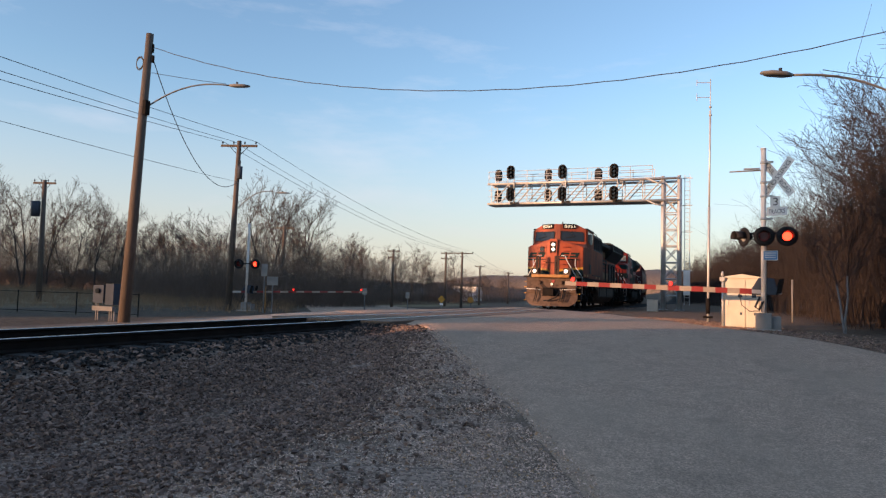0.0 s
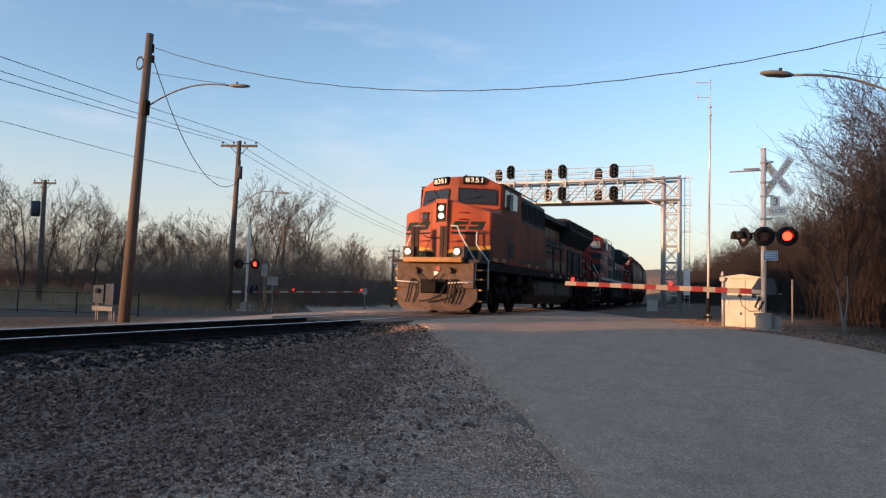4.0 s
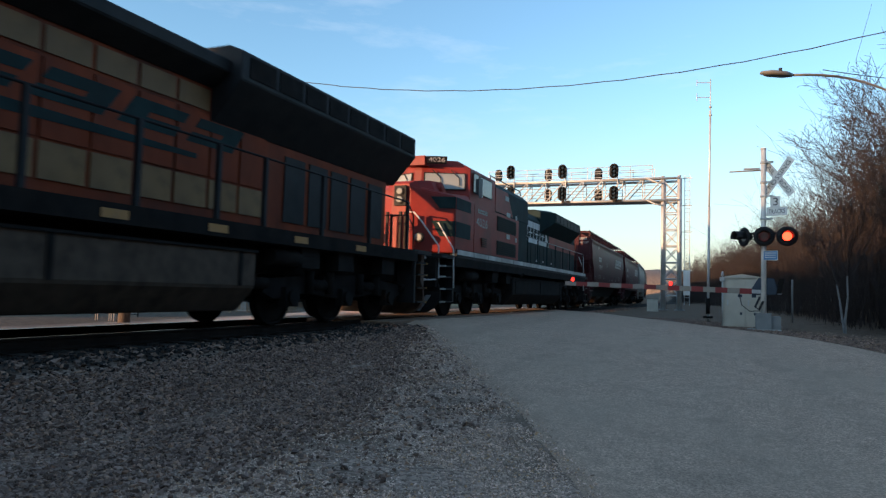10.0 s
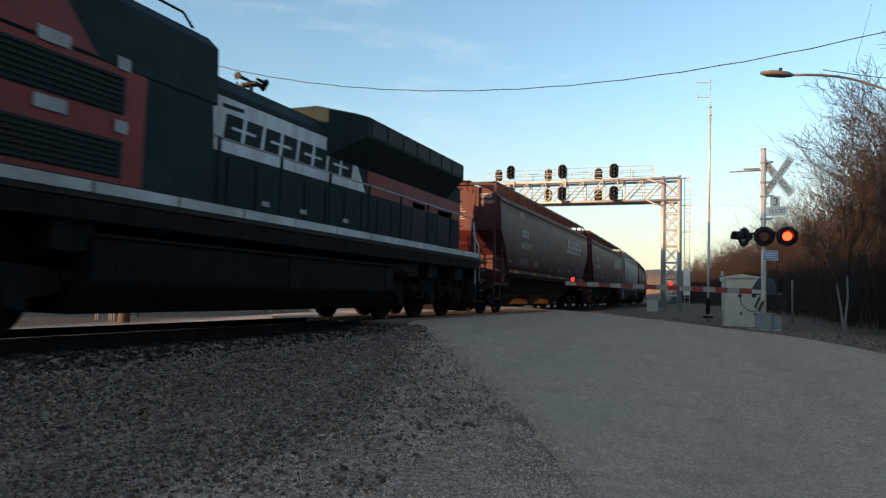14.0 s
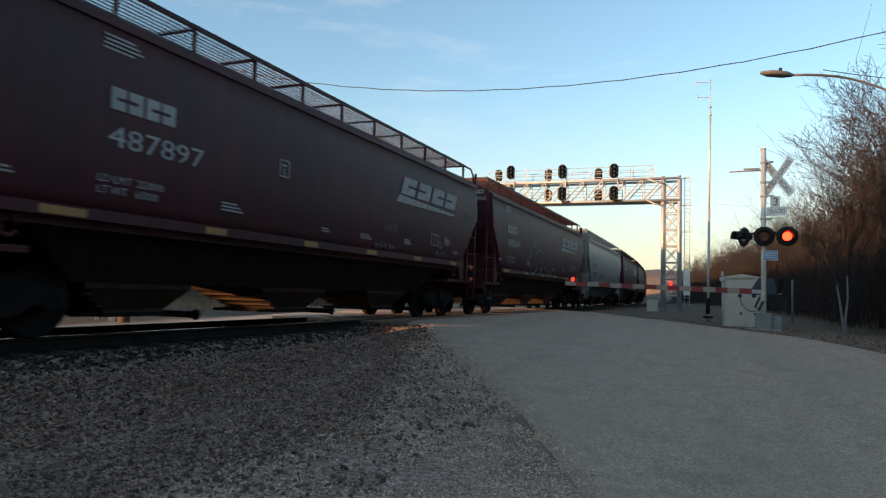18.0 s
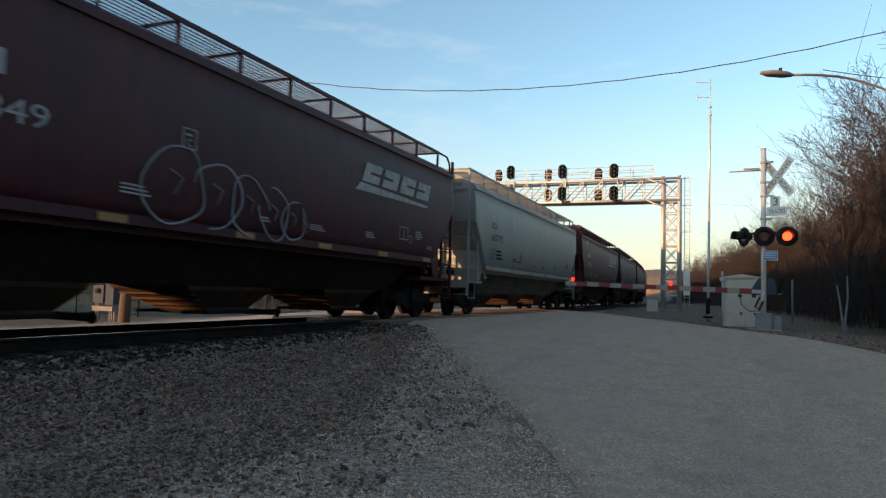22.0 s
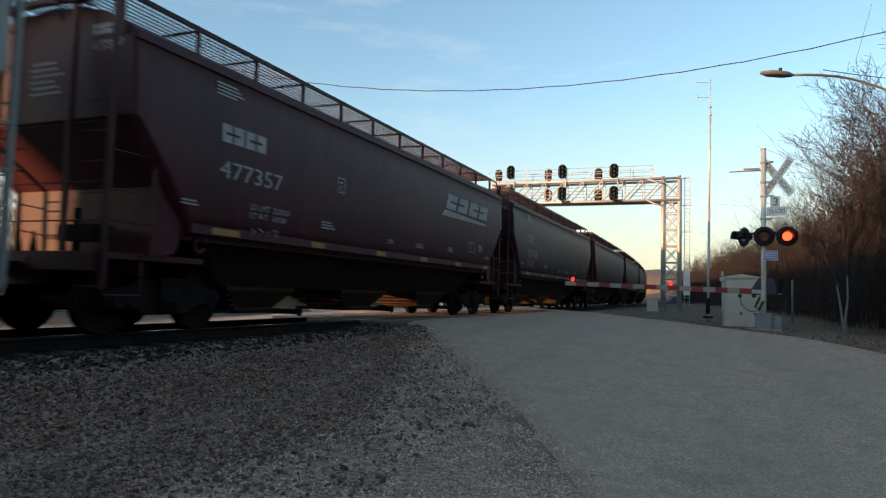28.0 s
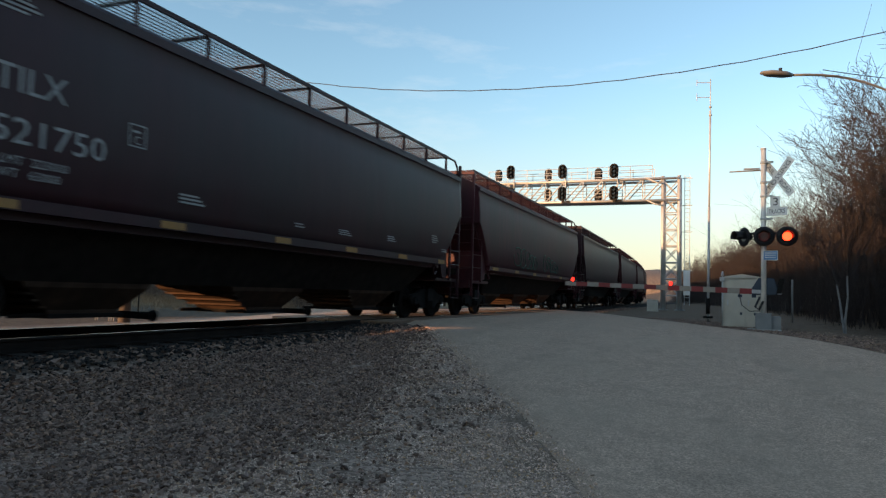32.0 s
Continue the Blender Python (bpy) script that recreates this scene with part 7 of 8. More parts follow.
def crossarm(e, top, drop, half, turn, pins=4):
    c = Vector(top) - Vector((0, 0, drop))
    d = Vector((math.cos(turn), math.sin(turn), 0))
    bm = bmesh.new()
    beam(bm, c - d * half, c + d * half, 0.10, 0.12)
    arm = part("crossarm", bm, M_WOOD, e)
    for i in range(pins):
        f = -0.92 + 1.84 * i / (pins - 1)
        p = c + d * half * f
        bm = bmesh.new()
        rod(bm, p, p + Vector((0, 0, 0.16)), 0.018, 6)
        rod(bm, p + Vector((0, 0, 0.14)), p + Vector((0, 0, 0.25)), 0.05, 8, 0.03)
        part("insulator", bm, M_BOXGREY, arm)
    bm = bmesh.new()
    for s in (-1, 1):
        beam(bm, c + d * half * 0.55 * s, c - Vector((0, 0, 0.6)), 0.02, 0.03)
    part("brace", bm, M_UNDER, arm)
    return [c + d * half * (-0.92 + 1.84 * i / (pins - 1)) + Vector((0, 0, 0.25)) for i in range(pins)]


def wire(a, b, sag, r=0.010, label="thin black overhead cable", twisted=False):
    a, b = Vector(a), Vector(b)
    pts = []
    n = 48 if twisted else 20
    for i in range(n + 1):
        f = i / n
        v = a.lerp(b, f) - Vector((0, 0, sag * 4 * f * (1 - f)))
        if twisted:
            v.z += 0.010 * math.sin(i * 2.1)
        pts.append(v)
    solid("overhead_cable", pipe(bmesh.new(), pts, r, 5), M_WIRE, label=label, category="cable", group="overhead cables")


def build_poles():
    # near pole with its lamp
    p1 = pole("utility_pole", (-18.74, 17.11), (-18.41, 17.25, 9.36), 0.20, 0.125, "leaning weathered wooden pole carrying a street lamp")
    bm = bmesh.new()
    box(bm, -18.52, -18.28, 17.1, 17.3, 6.5, 7.0)
    part("arm_bracket", bm, M_UNDER, p1)
    street_lamp_arm(p1, (-18.36, 17.28, 6.82), (-15.75, 18.36, 7.62), 0.5, M_POST)
    bm = bmesh.new()
    for k in range(3):
        pts = [(-18.62 + 0.16 * math.cos(a) - 0.08, 17.15, 8.30 + 0.22 * math.sin(a) + 0.03 * k) for a in [2 * math.pi * i / 12 for i in range(13)]]
        pipe(bm, pts, 0.012, 5)
    part("cable_coil", bm, M_WIRE, p1)
    bm = bmesh.new()
    rod(bm, (-18.28, 17.3, 8.7), (-18.28, 17.3, 9.0), 0.035, 8)
    rod(bm, (-18.26, 17.3, 8.35), (-18.26, 17.3, 8.6), 0.045, 8)
    part("cable_clamp", bm, M_UNDER, p1)
    # pole beside the far signal
    p2 = pole("utility_pole", (-25.60, 30.5), (-25.42, 30.58, 8.95), 0.19, 0.12, "weathered wooden utility pole with crossarm and transformer")
    pins2 = crossarm(p2, (-25.42, 30.58, 8.95), 0.28, 1.05, radians(18), 4)
    bm = bmesh.new()
    rod(bm, (-25.18, 30.45, 6.75), (-25.18, 30.45, 7.45), 0.14, 14)
    rod(bm, (-25.18, 30.45, 7.45), (-25.18, 30.45, 7.75), 0.03, 8)
    part("transformer", bm, M_BOXGREY, p2)
    street_lamp_arm(p2, (-25.45, 30.6, 5.0), spot_at(-0.247, 38.0, 6.05), 0.9, M_POST)
    # pole in the field
    p3 = pole("utility_pole", (-41.9, 31.3), (-42.0, 31.26, 7.45), 0.19, 0.13, "dark wooden pole with crossarm and a round transformer")
    crossarm(p3, (-42.0, 31.26, 7.45), 0.2, 0.75, radians(22), 4)
    bm = bmesh.new()
    rod(bm, (-42.35, 31.0, 5.0), (-42.35, 31.0, 6.0), 0.28, 16)
    part("transformer", bm, M_BOXGREY, p3)
    # the line running away beyond the track
    tops = {}
    for slope, ahead, z, half in ((-0.0735, 75, 5.3, 0.7), (0.0045, 92, 6.2, 0.75), (0.0284, 85, 5.85, 1.35), (0.055, 110, 5.2, 0.8), (0.097, 130, 4.9, 0.9), (-0.2362, 60, 6.2, 0.9)):
        x, y = spot(slope * ahead, ahead)
        e = pole("utility_pole", (x, y), (x + 0.05, y, z), 0.17, 0.12, "distant wooden utility pole with crossarm")
        tops[slope] = crossarm(e, (x + 0.05, y, z), 0.2, half, radians(20), 4)
        if slope in (-0.0735, 0.0045):
            crossarm(e, (x + 0.05, y, z), 0.95, half * 0.9, radians(20), 4)
    far = tops[0.0284]
    for i, (px_, py_, pz_) in enumerate(((-20.15, 13.28, 7.51), (-20.12, 13.29, 7.07), (-20.11, 13.3, 6.81))):
        a = pins2[3 - i if i else 3] if i < 3 else pins2[0]
        a = pins2[(3, 1, 0)[i]]
        v = Vector((px_, py_, pz_)) - a
        wire(a, a + v * 1.6, 0.10, 0.012)
        wire(a, far[(3, 1, 0)[i]], 0.9, 0.012)
        wire(far[(3, 1, 0)[i]], tops[0.097][(3, 1, 0)[i]], 0.5, 0.012)
    v = Vector((-20.02, 13.33, 5.56)) - Vector((-25.4, 30.55, 6.6))
    wire((-25.4, 30.55, 6.6), Vector((-25.4, 30.55, 6.6)) + v * 1.5, 0.12, 0.010)
    wire((-25.4, 30.55, 5.9), tops[-0.0735][0], 0.5, 0.010)
    # service drop looping from the near pole to the far one
    wire((-18.25, 17.3, 8.45), (-25.3, 30.5, 6.6), 1.75, 0.016)
    # cable across the road to the lamp pole on this side
    wire((-18.25, 17.32, 8.88), (3.6, 16.7, 6.62), 1.46, 0.012, "twisted black service cable strung across the road", True)
    wire((-18.3, 17.3, 8.0), (-15.9, 18.3, 7.68), 0.02, 0.009)
    # lamp pole on this side of the road, its arm over the asphalt
    x, y = spot(0.742 * 14.6, 14.6)
    p = pole("utility_pole", (x, y), (x, y, 7.4), 0.17, 0.13, "wooden pole at the road's edge carrying a street lamp")
    street_lamp_arm(p, (x, y, 4.72), (1.27, 15.62, 5.45), 0.75, M_POST)
    wire((x, y, 5.6), (1.9, 15.8, 5.56), 0.03, 0.009)
    wire((x, y, 7.2), (3.6, 16.7, 6.62), 0.05, 0.012)


def spot_at(slope, ahead, z):
    x, y = spot(slope * ahead, ahead)
    return (x, y, z)


def road_sign(slope, ahead, z, shape, w, h, label, material=None):
    x, y = spot(slope * ahead, ahead)
    e = empty("road_sign", label=label, category="road sign", group="roadside signs")
    bm = bmesh.new()
    box(bm, x - 0.025, x + 0.025, y - 0.02, y + 0.02, ground_z(x, y) - 0.2, z + h * 0.4)
    part("post", bm, M_POST, e)
    m = Matrix.Translation((x, y - 0.03, z)) @ Matrix.Rotation(TURN * 0.6, 4, "Z") @ FRONT
    bm = bmesh.new()
    if shape == "round":
        slab(bm, [(w / 2 * math.cos(a), w / 2 * math.sin(a)) for a in [2 * math.pi * i / 24 for i in range(24)]], m, 0.005)
    elif shape == "diamond":
        slab(bm, [(0, -h / 2), (w / 2, 0), (0, h / 2), (-w / 2, 0)], m, 0.005)
    else:
        slab(bm, [(-w / 2, -h / 2), (w / 2, -h / 2), (w / 2, h / 2), (-w / 2, h / 2)], m, 0.005)
    part("board", bm, material or M_SIGNBACK, e)
    if shape == "diamond":
        bm = bmesh.new()
        slab(bm, [(-w * 0.22, -h * 0.78), (w * 0.22, -h * 0.78), (w * 0.22, -h * 0.5), (-w * 0.22, -h * 0.5)], m, 0.005)
        part("small_board", bm, M_SIGN, e)


def build_roadside():
    road_sign(-0.2621, 36, 1.62, "rect", 0.34, 0.66, "narrow pale roadside sign on a steel post")
    road_sign(-0.2496, 36, 1.05, "rect", 0.62, 0.46, "pale rectangular notice board on posts")
    road_sign(-0.1135, 42, 0.62, "rect", 0.28, 0.38, "small pale sign seen from behind")
    road_sign(-0.050, 50, 0.40, "rect", 0.30, 0.44, "small sunlit road sign on a post")
    road_sign(0.0, 55, 0.13, "diamond", 0.62, 0.62, "yellow diamond warning sign with a plate below", M_YELLOW)
    road_sign(0.0426, 55, 0.14, "round", 0.48, 0.48, "round yellow railway warning sign on a post", M_YELLOW)
    # yellow marker post beside the notice board
    x, y = spot(-0.2595 * 36, 36)
    bm = bmesh.new()
    rod(bm, (x, y, ground_z(x, y) - 0.1), (x, y, 0.75), 0.032, 10)
    solid("marker_post", bm, M_YELLOWDULL, label="yellow marker post beside a notice board", category="post")
    # electric service box on its rack by the near pole
    b = empty("service_box", label="grey electric service boxes on a steel rack", category="electric box")
    bm = bmesh.new()
    box(bm, -20.62, -20.12, 17.45, 17.68, 0.0, 0.62)
    part("meter_box", bm, M_BOXGREY, b, bevel=0.01)
    bm = bmesh.new()
    rod(bm, (-20.36, 17.45, 0.42), (-20.36, 17.38, 0.42), 0.09, 14)
    part("meter", bm, M_GLASS, b)
    bm = bmesh.new()
    box(bm, -20.08, -19.70, 17.5, 17.85, -0.06, 0.68)
    part("panel_box", bm, M_BOXGREY, b, bevel=0.01)
    bm = bmesh.new()
    box(bm, -20.70, -19.72, 17.5, 17.62, -0.28, -0.12)
    part("rack_rail", bm, M_POST, b)
    for x in (-20.66, -20.56, -20.0, -19.9, -19.78):
        bm = bmesh.new()
        rod(bm, (x, 17.66, -1.0), (x, 17.66, -0.2 if x > -20.5 else 0.1), 0.028, 8)
        part("rack_leg", bm, M_POST, b)
    # wire fence along the field
    f = empty("fence", label="low wire fence with thin posts along the field", category="fence")
    posts = []
    for k in range(11):
        x, y = -52 + 3.0 * k, 16.6 + 0.42 * k
        z = ground_z(x, y)
        bm = bmesh.new()
        rod(bm, (x, y, z - 0.2), (x, y, z + 0.95), 0.024, 8)
        part("fence_post", bm, M_UNDER, f)
        posts.append((x, y, z))
    for h in (0.1, 0.9):
        bm = bmesh.new()
        pipe(bm, [(x, y, z + h) for x, y, z in posts], 0.012, 5)
        part("fence_rail", bm, M_UNDER, f)
    # low white building far off
    hx, hy = spot(0.0375 * 150, 150)
    h = empty("building", label="low white building far beyond the road", category="building")
    bm = bmesh.new()
    box(bm, hx - 2.8, hx + 2.8, hy - 2, hy + 2, -1.0, 2.1)
    part("wall", bm, M_SIGN, h)
    bm = bmesh.new()
    prism(bm, [(hx - 3.0, 2.1), (hx + 3.0, 2.1), (hx + 2.9, 2.7), (hx - 2.9, 2.7)], hy - 2.2, hy + 2.2, "y")
    part("roof", bm, M_BOXGREY, h)
    # dark block lying at the gate tip, and a pale lump by the crossing's edge
    bm = bmesh.new()
    for dx, dy, s in ((0, 0, 0.16), (0.12, 0.1, 0.12), (-0.12, 0.05, 0.1), (0.25, 0.0, 0.08)):
        bmesh.ops.create_icosphere(bm, subdivisions=1, radius=s, matrix=Matrix.Translation((-6.35 + dx, 13.35 + dy, -0.16)) @ Matrix.Diagonal((1.2, 1, 0.55, 1)))
    for v in bm.verts:
        v.co += Vector(noise.noise_vector(v.co * 9)) * 0.04
    solid("broken_concrete", bm, M_GRAVEL, label="pale broken lump of concrete by the crossing's edge", category="rubble")
    # marker post on the bank
    bm = bmesh.new()
    rod(bm, (2.42, 29.1, ground_z(2.42, 29.1) - 0.1), (2.42, 29.1, 1.56), 0.035, 8)
    solid("marker_post", bm, M_POST, label="short grey post at the foot of a bank", category="post")
    bm = bmesh.new()
    box(bm, -4.2, -3.6, 41.7, 42.1, -0.2, 0.62)
    solid("equipment_box", bm, M_CABINET, 0.02, label="small pale equipment box beside the track", category="equipment box")


build_gantry()
build_crossing_signal(1.0, 20.35, -0.08, 4.87, 0, (-4.22, 19.35, 1.06), True)
build_crossing_signal(-24.7, 30.88, -0.62, 4.25, 10, (-18.45, 33.48, 0.60), False)
build_cabinet()
build_antenna()
build_poles()
build_roadside()


# ---- bare trees and brush ----
def twig_mesh(name, segs, material, sides=3):
    """Tubes from (p, q, r0, r1) rows."""
    p, q = np.array([s[0] for s in segs]), np.array([s[1] for s in segs])
    r0, r1 = np.array([s[2] for s in segs]), np.array([s[3] for s in segs])
    d = q - p
    d /= np.maximum(1e-9, np.linalg.norm(d, axis=1))[:, None]
    ref = np.where(np.abs(d[:, 2:3]) > 0.9, np.array([[1.0, 0, 0]]), np.array([[0, 0, 1.0]]))
    u = np.cross(d, ref)
    u /= np.linalg.norm(u, axis=1)[:, None]
    w = np.cross(d, u)
    n = len(segs)
    ang = 2 * math.pi * np.arange(sides) / sides
    off = u[:, None, :] * np.cos(ang)[None, :, None] + w[:, None, :] * np.sin(ang)[None, :, None]
    v = np.concatenate([p[:, None] + off * r0[:, None, None], q[:, None] + off * r1[:, None, None]], 1)
    f = np.array([(i, (i + 1) % sides, sides + (i + 1) % sides, sides + i) for i in range(sides)])
    f = f[None] + 2 * sides * np.arange(n)[:, None, None]
    me = bpy.data.meshes.new(name)
    me.vertices.add(n * 2 * sides)
    me.vertices.foreach_set("co", v.astype(np.float32).ravel())
    me.loops.add(n * sides * 4)
    me.loops.foreach_set("vertex_index", f.astype(np.int32).ravel())
    me.polygons.add(n * sides)
    me.polygons.foreach_set("loop_start", np.arange(0, n * sides * 4, 4, dtype=np.int32))
    me.update(calc_edges=True)
    me.shade_smooth()
    me.materials.append(material)
    return me


def grow(rng, thick, thin, p, d, length, r, level, up, fine):
    """A limb that climbs in short bends and sends out finer ones."""
    steps = (5, 4, 4, 3, 2)[level]
    for k in range(steps):
        d = (d + Vector((rng.gauss(0, 0.14), rng.gauss(0, 0.14), rng.gauss(0, 0.06) + up)) * (0.7 + 0.2 * level)).normalized()
        q = p + d * (length / steps)
        r2 = r * (0.84 if level == 0 else 0.78)
        (thick if r > 0.04 else thin).append((p[:], q[:], max(r, 0.006), max(r2, 0.004)))
        if level < 4 and (k > 0 or level > 0):
            for c in range(2 if level < 3 else 1):
                if (level == 3 and rng.random() > fine) or (level == 2 and c == 1 and rng.random() > fine):
                    continue
                side = Vector((rng.gauss(0, 1), rng.gauss(0, 1), rng.gauss(0.15, 0.35)))
                side = (side - side.dot(d) * d).normalized()
                nd = (d * rng.uniform(0.7, 1.0) + side * rng.uniform(0.35, 0.75)).normalized()
                grow(rng, thick, thin, q, nd, length * rng.uniform(0.42, 0.62) * (1.0 - 0.08 * k), r2 * rng.uniform(0.48, 0.68), level + 1, up, fine)
        p, r = q, r2


def tree_kind(seed, height, forked=False, up=0.06, twigs=None, bark=None, fine=0.5, least=0.011):
    rng = random.Random(seed)
    thick, thin = [], []
    stems = 2 if forked else 1
    for s in range(stems):
        lean = Vector((rng.gauss(0, 0.18), rng.gauss(0, 0.18), 1)) if stems > 1 else Vector((rng.gauss(0, 0.05), rng.gauss(0, 0.05), 1))
        grow(rng, thick, thin, Vector((rng.uniform(-0.1, 0.1), rng.uniform(-0.1, 0.1), -0.3)), lean.normalized(), height * 0.72, height * (0.0095 if stems == 1 else 0.0085), 0, up, fine if stems == 1 else fine * 0.35)
    top = max(s[1][2] for s in thin)
    k = height / top
    scale = lambda rows: [(tuple(c * k for c in a), tuple(c * k for c in b), max(r0, least), max(r1, least * 0.7)) for a, b, r0, r1 in rows]
    return twig_mesh("trunk", scale(thick), bark or M_BARK, 6), twig_mesh("crown", scale(thin), twigs or M_TWIG, 3)


def plant(kind, x, y, size, turn, label, group):
    e = empty("tree", label=label, category="tree", group=group)
    for name, me in zip(("trunk", "crown"), kind):
        ob = new(name, me)
        ob.parent = e
    e.matrix_world = Matrix.Translation((x, y, ground_z(x, y) - 0.05)) @ Matrix.Rotation(turn, 4, "Z") @ Matrix.Diagonal((size, size, size, 1))
    return e


def brush_mesh(name, seed, spots, height, stems, material, fan=0.35):
    """Thickets: bundles of thin stems with side twigs, one mesh. height: metres, or a function of the place."""
    rng = random.Random(seed)
    rows = []
    for x, y in spots:
        z = ground_z(x, y)
        h = (height(x, y) if callable(height) else height) * rng.uniform(0.55, 1.15)
        for _ in range(stems):
            p = Vector((x + rng.gauss(0, 0.5), y + rng.gauss(0, 0.5), z - 0.1))
            d = Vector((rng.gauss(0, fan), rng.gauss(0, fan), 1)).normalized()
            for k in range(4):
                q = p + d * (h * rng.uniform(0.2, 0.3))
                rows.append((p[:], q[:], 0.011 - 0.0022 * k, 0.009 - 0.002 * k))
                for _ in range(2):
                    sd = (d + Vector((rng.gauss(0, 0.8), rng.gauss(0, 0.8), rng.gauss(0.1, 0.4)))).normalized()
                    rows.append((q[:], (q + sd * h * rng.uniform(0.12, 0.28))[:], 0.007, 0.0035))
                d = (d + Vector((rng.gauss(0, 0.2), rng.gauss(0, 0.2), 0.05))).normalized()
                p = q
    return twig_mesh(name, rows, material, 3)


# skyline of the bank from the camera: sideways slope against rise
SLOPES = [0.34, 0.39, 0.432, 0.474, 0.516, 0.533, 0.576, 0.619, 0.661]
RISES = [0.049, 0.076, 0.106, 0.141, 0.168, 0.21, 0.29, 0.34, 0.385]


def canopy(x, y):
    """Wood's height over a place, from the camera's skyline; it falls along the bank."""
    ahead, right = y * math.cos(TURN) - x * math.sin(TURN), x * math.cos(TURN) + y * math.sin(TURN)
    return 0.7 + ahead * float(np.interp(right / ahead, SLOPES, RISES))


def build_grass():
    """Dry tufts over the field beyond the track."""
    rng = random.Random(77)
    rows = []
    while len(rows) < 9000:
        slope, ahead = rng.uniform(-0.72, -0.05), 34 + 42 * rng.random() ** 0.8
        x, y = spot(slope * ahead, ahead)
        if x > track_x(y) - 5 or (y > 20 and x > road_edge(y) - 1.0):
            continue
        z, h = ground_z(x, y), rng.uniform(0.25, 0.75)
        for _ in range(4):
            p = Vector((x + rng.gauss(0, 0.1), y + rng.gauss(0, 0.1), z - 0.03))
            rows.append((p[:], (p + Vector((rng.gauss(0, 0.3) * h, rng.gauss(0, 0.3) * h, h)))[:], 0.012, 0.003))
    tagged(new("grass", twig_mesh("grass", rows, M_GRASS, 3)), "dry tan grass tufts over the field", "grass", kind="stuff")


def build_woods():
    rng = random.Random(21)
    hill = [tree_kind(s, 9.0, s % 3 == 0, 0.02, M_TWIG_RED, M_BARK, 0.42, 0.008) for s in (1, 2, 3, 4, 5)]
    tall = [tree_kind(s, 9.0, False, 0.018, M_TWIG_RED, M_BARK, 0.6, 0.0065) for s in (6, 7, 8)]
    field = [tree_kind(s, 11.0, s % 2 == 0, 0.05, None, None, 0.60, 0.011) for s in (11, 12, 13, 14)]
    back = [tree_kind(s, 11.0, False, 0.05, None, None, 0.35, 0.013) for s in (15, 16)]
    # along the wooded bank on the right
    n = 0
    for k in range(150):
        y = 19 + 125 * (k / 150) ** 1.5
        depth = rng.choice((1.0, 1.8, 3.0, 4.5, 6.5, 9.0, 13.0)) + rng.uniform(0, 1.2)
        x = wood_edge(y) + 0.6 + depth
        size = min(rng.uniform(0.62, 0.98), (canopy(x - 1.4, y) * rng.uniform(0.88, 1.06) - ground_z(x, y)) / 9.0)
        if size < 0.2:
            continue
        plant(hill[k % 5], x, y, size, rng.uniform(0, 6.28), "slender unseen bare tree with reddish-brown twigs, added to cut side light", "trees of the wooded bank")
    for x, y, s in ((6.6, 29.5, 1.25), (7.3, 32.0, 1.28), (7.2, 34.0, 1.35), (7.0, 38.0, 1.15), (7.6, 37.0, 1.3), (4.6, 24.0, 0.6), (5.8, 27.0, 1.0), (8.6, 41.0, 1.3), (7.0, 43.0, 1.15), (9.5, 47.0, 1.2), (6.5, 31.0, 1.2), (7.9, 35.6, 1.25)):
        plant(tall[n % 3], x, y, s, rng.uniform(0, 6.28), "tall bare tree with dense fine twigs on a bank", "trees of the wooded bank")
        n += 1
    pale = tree_kind(9, 7.0, True, 0.03, M_TWIG_RED, M_POST, 0.2, 0.010)
    plant(pale, 2.95, 20.6, 0.62, 2.2, "pale slender forked tree before the dark wood", "trees of the wooded bank")
    for k in range(9):      # unseen wood added beside and behind the camera to darken the side light
        y = -45 + 56 * k / 9
        plant(hill[k % 5], wood_edge(y) + 1 + rng.uniform(0, 6), y, rng.uniform(0.9, 1.2), rng.uniform(0, 6.28), "unseen bare tree with reddish-brown twigs, added to cut side light", "trees of the wooded bank")
    spots = []
    for k in range(1350):
        y = 17 + 125 * rng.random() ** 1.4
        spots.append((wood_edge(y) + 0.4 + 15 * rng.random() ** 1.4, y))
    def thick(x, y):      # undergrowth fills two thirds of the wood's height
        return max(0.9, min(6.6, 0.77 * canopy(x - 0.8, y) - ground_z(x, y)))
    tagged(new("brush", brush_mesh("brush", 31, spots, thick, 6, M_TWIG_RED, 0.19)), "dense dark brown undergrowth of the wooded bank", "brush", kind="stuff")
    # the far field's edge: (picture column as a slope, distance, height)
    rows = [(-0.66, 78, 11.5), (-0.62, 74, 12.2), (-0.585, 76, 11.8), (-0.55, 80, 10.5), (-0.51, 75, 10.6), (-0.485, 78, 9.6), (-0.45, 82, 8.4), (-0.42, 78, 7.8), (-0.385, 80, 7.6), (-0.35, 82, 8.0), (-0.31, 70, 9.6), (-0.262, 62, 10.8), (-0.235, 64, 10.9), (-0.205, 62, 9.6), (-0.18, 66, 8.6), (-0.15, 72, 7.0), (-0.12, 88, 6.8), (-0.10, 92, 6.6), (-0.075, 98, 6.0), (-0.05, 105, 6.2), (-0.02, 112, 5.4), (0.01, 120, 5.6), (0.04, 130, 5.6), (0.065, 140, 6.0), (0.09, 150, 6.0), (-0.69, 82, 11.0), (-0.60, 92, 11.0), (-0.53, 95, 10.5), (-0.46, 96, 9.5), (-0.40, 96, 9.5), (-0.33, 95, 9.5), (-0.27, 85, 11.0), (-0.14, 95, 8.0)]
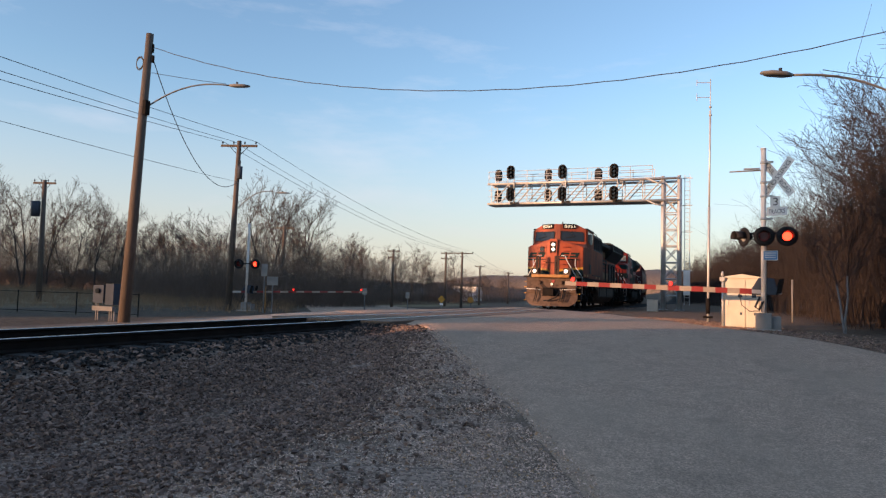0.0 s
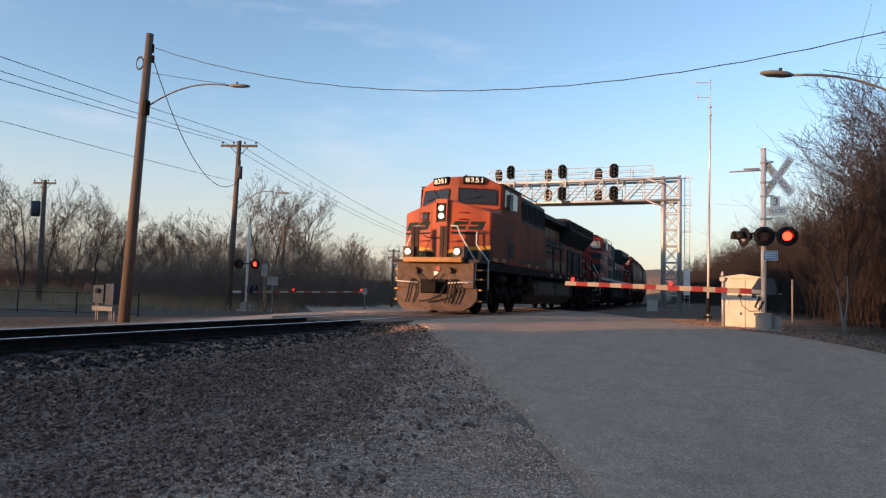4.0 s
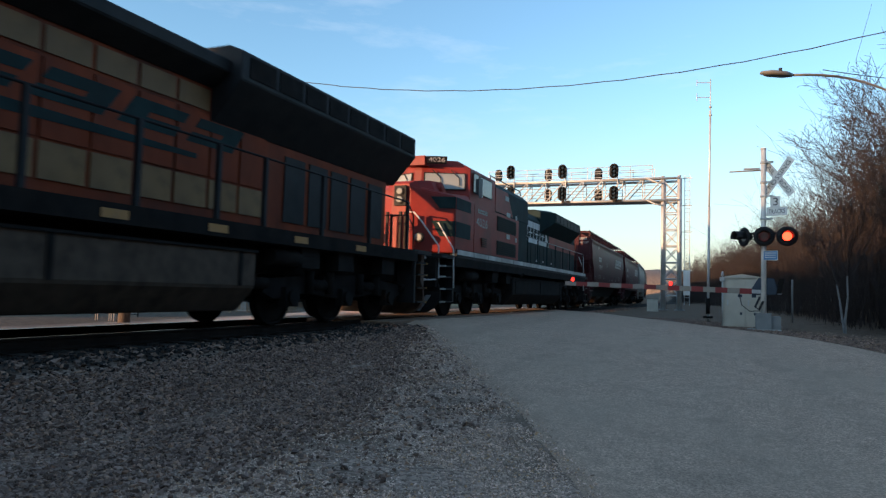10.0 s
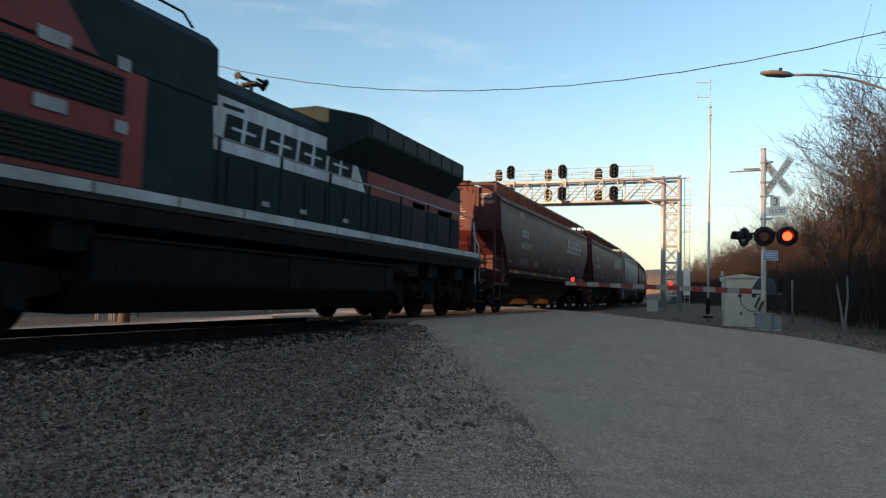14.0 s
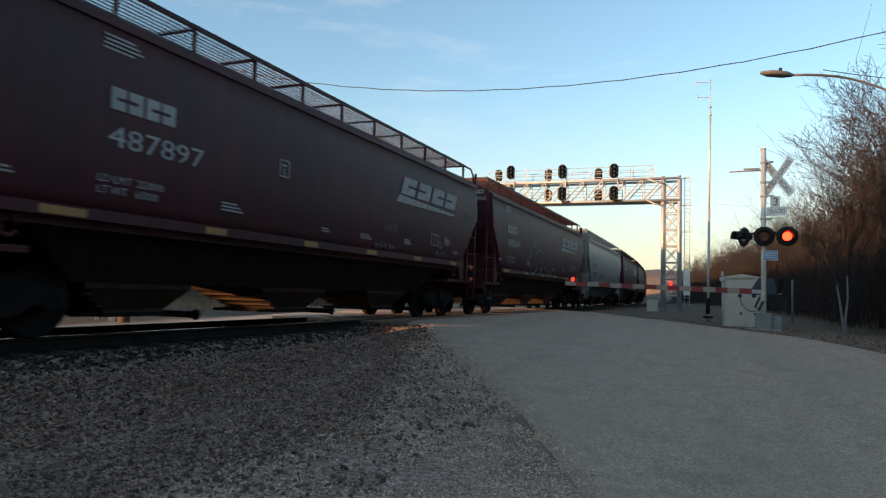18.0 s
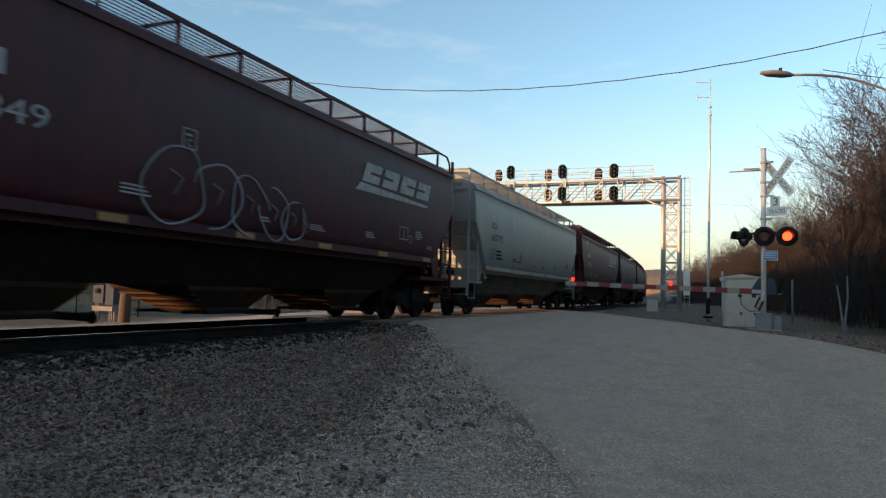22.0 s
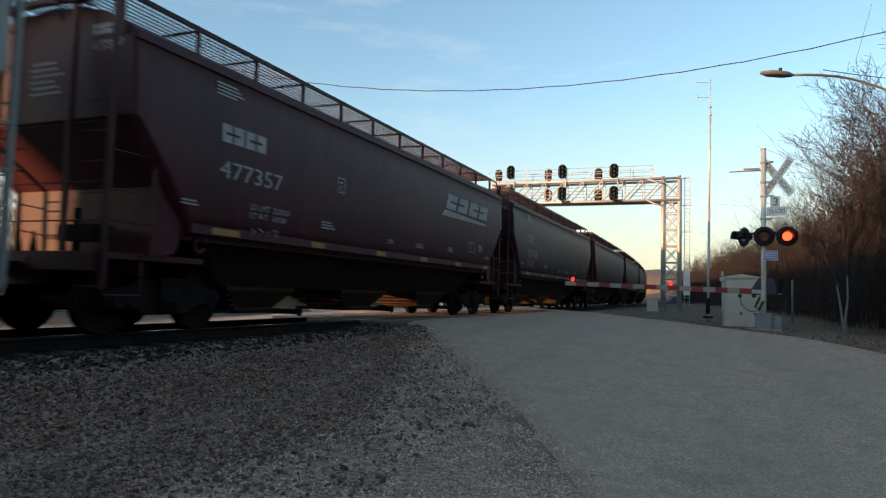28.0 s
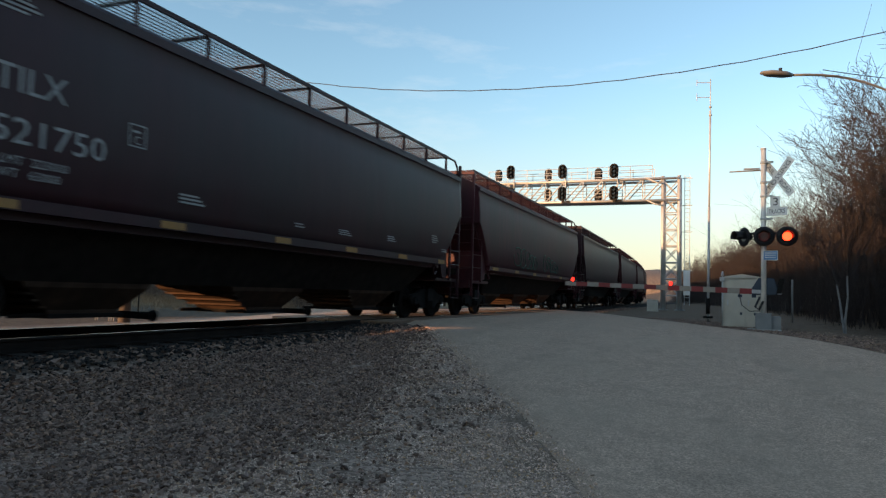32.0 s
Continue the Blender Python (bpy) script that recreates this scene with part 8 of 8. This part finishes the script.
    for i, (slope, ahead, h) in enumerate(rows):
        x, y = spot(slope * ahead, ahead)
        plant(field[i % 4] if i < 25 else back[i % 2], x, y, h * 1.12 / 11.0, rng.uniform(0, 6.28), "bare grey-brown tree at the edge of a dry field", "trees of the field's edge")
    for i in range(44):
        slope = -0.72 + 0.76 * i / 44
        ahead = float(np.interp(slope, [-0.72, -0.3, -0.1, 0.02], [88, 84, 104, 135])) + rng.uniform(-3, 12)
        x, y = spot(slope * ahead, ahead)
        plant(back[i % 2], x, y, rng.uniform(0.75, 1.05), rng.uniform(0, 6.28), "bare grey-brown tree in the woods behind a field", "trees of the field's edge")
    spots = []
    for k in range(950):
        slope = rng.uniform(-0.72, 0.12)
        ahead = float(np.interp(slope, [-0.72, -0.45, -0.3, -0.2, -0.1, 0.0, 0.12], [76, 78, 70, 64, 88, 112, 150])) + rng.uniform(-3, 10)
        spots.append(spot(slope * ahead, ahead))
    tagged(new("brush", brush_mesh("brush", 41, spots, 5.6, 6, M_DRYBRUSH, 0.3)), "tangled grey-brown brush along the field's edge", "brush", kind="stuff")
    spots = []
    for k in range(480):      # thicket between the fence and the far road
        slope = rng.uniform(-0.48, -0.10)
        ahead = float(np.interp(slope, [-0.48, -0.44, -0.36, -0.2, -0.1], [70, 58, 47, 45, 58])) + 16 * rng.random()
        spots.append(spot(slope * ahead, ahead))
    tagged(new("brush", brush_mesh("brush", 43, spots, lambda x, y: 3.9 if x < -24.5 else 2.4, 6, M_DRYBRUSH, 0.4)), "dense dry brown thicket beside the far road", "brush", kind="stuff")


def ridge(name, pts, height, thick, material, label, seed, kind="structure", rough=0.0):
    """A long lumpy mass following a line: distant woods, or an unseen sun blocker."""
    bm = bmesh.new()
    loops = []
    n = 0
    for (x0, y0), (x1, y1) in zip(pts, pts[1:]):
        ln = math.hypot(x1 - x0, y1 - y0)
        steps = max(2, int(ln / (0.5 if rough else thick * 0.35)))
        for k in range(steps):
            f = k / steps
            x, y = x0 + (x1 - x0) * f, y0 + (y1 - y0) * f
            w = n * (0.12 if rough else 1.0)
            h = height * (0.75 + 0.45 * noise.noise((w * 0.31, seed, 0)) * (0.4 if rough else 1.0) + 0.2 * noise.noise((w * 1.3, seed, 5)) + rough * noise.noise((n * 0.83, seed, 9)))
            dx, dy = (y1 - y0) / ln, -(x1 - x0) / ln
            loops.append([(x + dx * u * thick, y + dy * u * thick, -1.5 + (h + 1.5) * v * (1 + 0.12 * noise.noise((n * 0.9, u * 3, seed)))) for u, v in ((-0.5, 0), (-0.42, 0.55), (-0.2, 0.9), (0.0, 1.0), (0.25, 0.85), (0.45, 0.5), (0.5, 0))])
            n += 1
    loft(bm, loops, smooth=True)
    solid(name, bm, material, label=label, category="distant woods", kind=kind)


build_woods()
build_grass()
ridge("far_woods", [spot(-0.95 * 110, 110), spot(-0.6 * 105, 105), spot(-0.3 * 105, 105), spot(-0.1 * 125, 125), spot(0.02 * 160, 160), spot(0.12 * 220, 220)], 3.0, 12, M_HEDGE, "dark brown woods beyond the dry field", 3, "stuff", 0.35)
ridge("far_woods", [(-260, 120), (-220, 0), (-190, -120), (-60, -260), (60, -300), (140, -200)], 7.0, 30, M_HEDGE, "dark woods closing the far fields", 7, "stuff")
ridge("far_woods", [(wood_edge(y) + d, y) for y, d in ((42, 5.5), (55, 4.5), (70, 4), (85, 4), (100, 4), (125, 5), (150, 6))], 3.2, 6, M_TWIG_RED, "dense reddish-brown woods along the bank", 23, "stuff", 0.4)
ridge("distant_hill", [(-140, 420), (-60, 360), (0, 330), (60, 300), (140, 250)], 17.0, 90, M_HEDGE, "low wooded hill on the horizon", 9)
# out-of-view sun blocker; its end sets where the near ground's shade stops
ridge("far_woods", [(-46.0, -43.1), (-30, -54), (-10, -70), (12, -78)], 17.0, 10, M_HEDGE, "unseen dark woods added behind the road to shade the near ground", 17, "stuff", 0.12)
# second blocker out of view, keeping low sun off the field and its trees
ridge("far_woods", [(-61, -32), (-86, -12), (-112, 8.3)], 16.0, 10, M_HEDGE, "unseen dark woods added west of the dry field to shade it", 19, "stuff", 0.15)
# low blocker out of view, sized to take sun off the crossing's stones
ridge("far_woods", [(-25.5, -21.1), (-29.5, -18.1), (-33.5, -15.1)], 5.6, 3, M_HEDGE, "unseen low thicket added beside the track to shade the crossing's edge", 27, "stuff", 0.08)


def motions():
    for thing, middle in TRAIN:
        walk(thing, [(t / 2, train_pose(middle, t / 2)) for t in range(0, 65)])
    for axle, y, r in AXLES:      # rolling wheels
        walk(axle, [(t / 10, pose(0, y, r, math.degrees(travelled(t / 10) / r))) for t in range(0, 321)])

    for disc, x, y, z, facing, lag in FLASHERS:      # the lamps turn their lit face out and away by turns
        rows, turned = [(0, pose(x, y, z, 0, 0, facing + (0 if lag == 0 else 180)))], (0 if lag == 0 else 180)
        for n in range(0, 65):
            t = 0.2 + 0.5 * n
            if t > 31.8:
                break
            rows.append((t, pose(x, y, z, 0, 0, facing + turned)))
            for k in (1, 2, 3):
                turned += 60
                rows.append((t + k / 30, pose(x, y, z, 0, 0, facing + turned)))
        rows.append((32, pose(x, y, z, 0, 0, facing + turned)))
        walk(disc, rows)


motions()
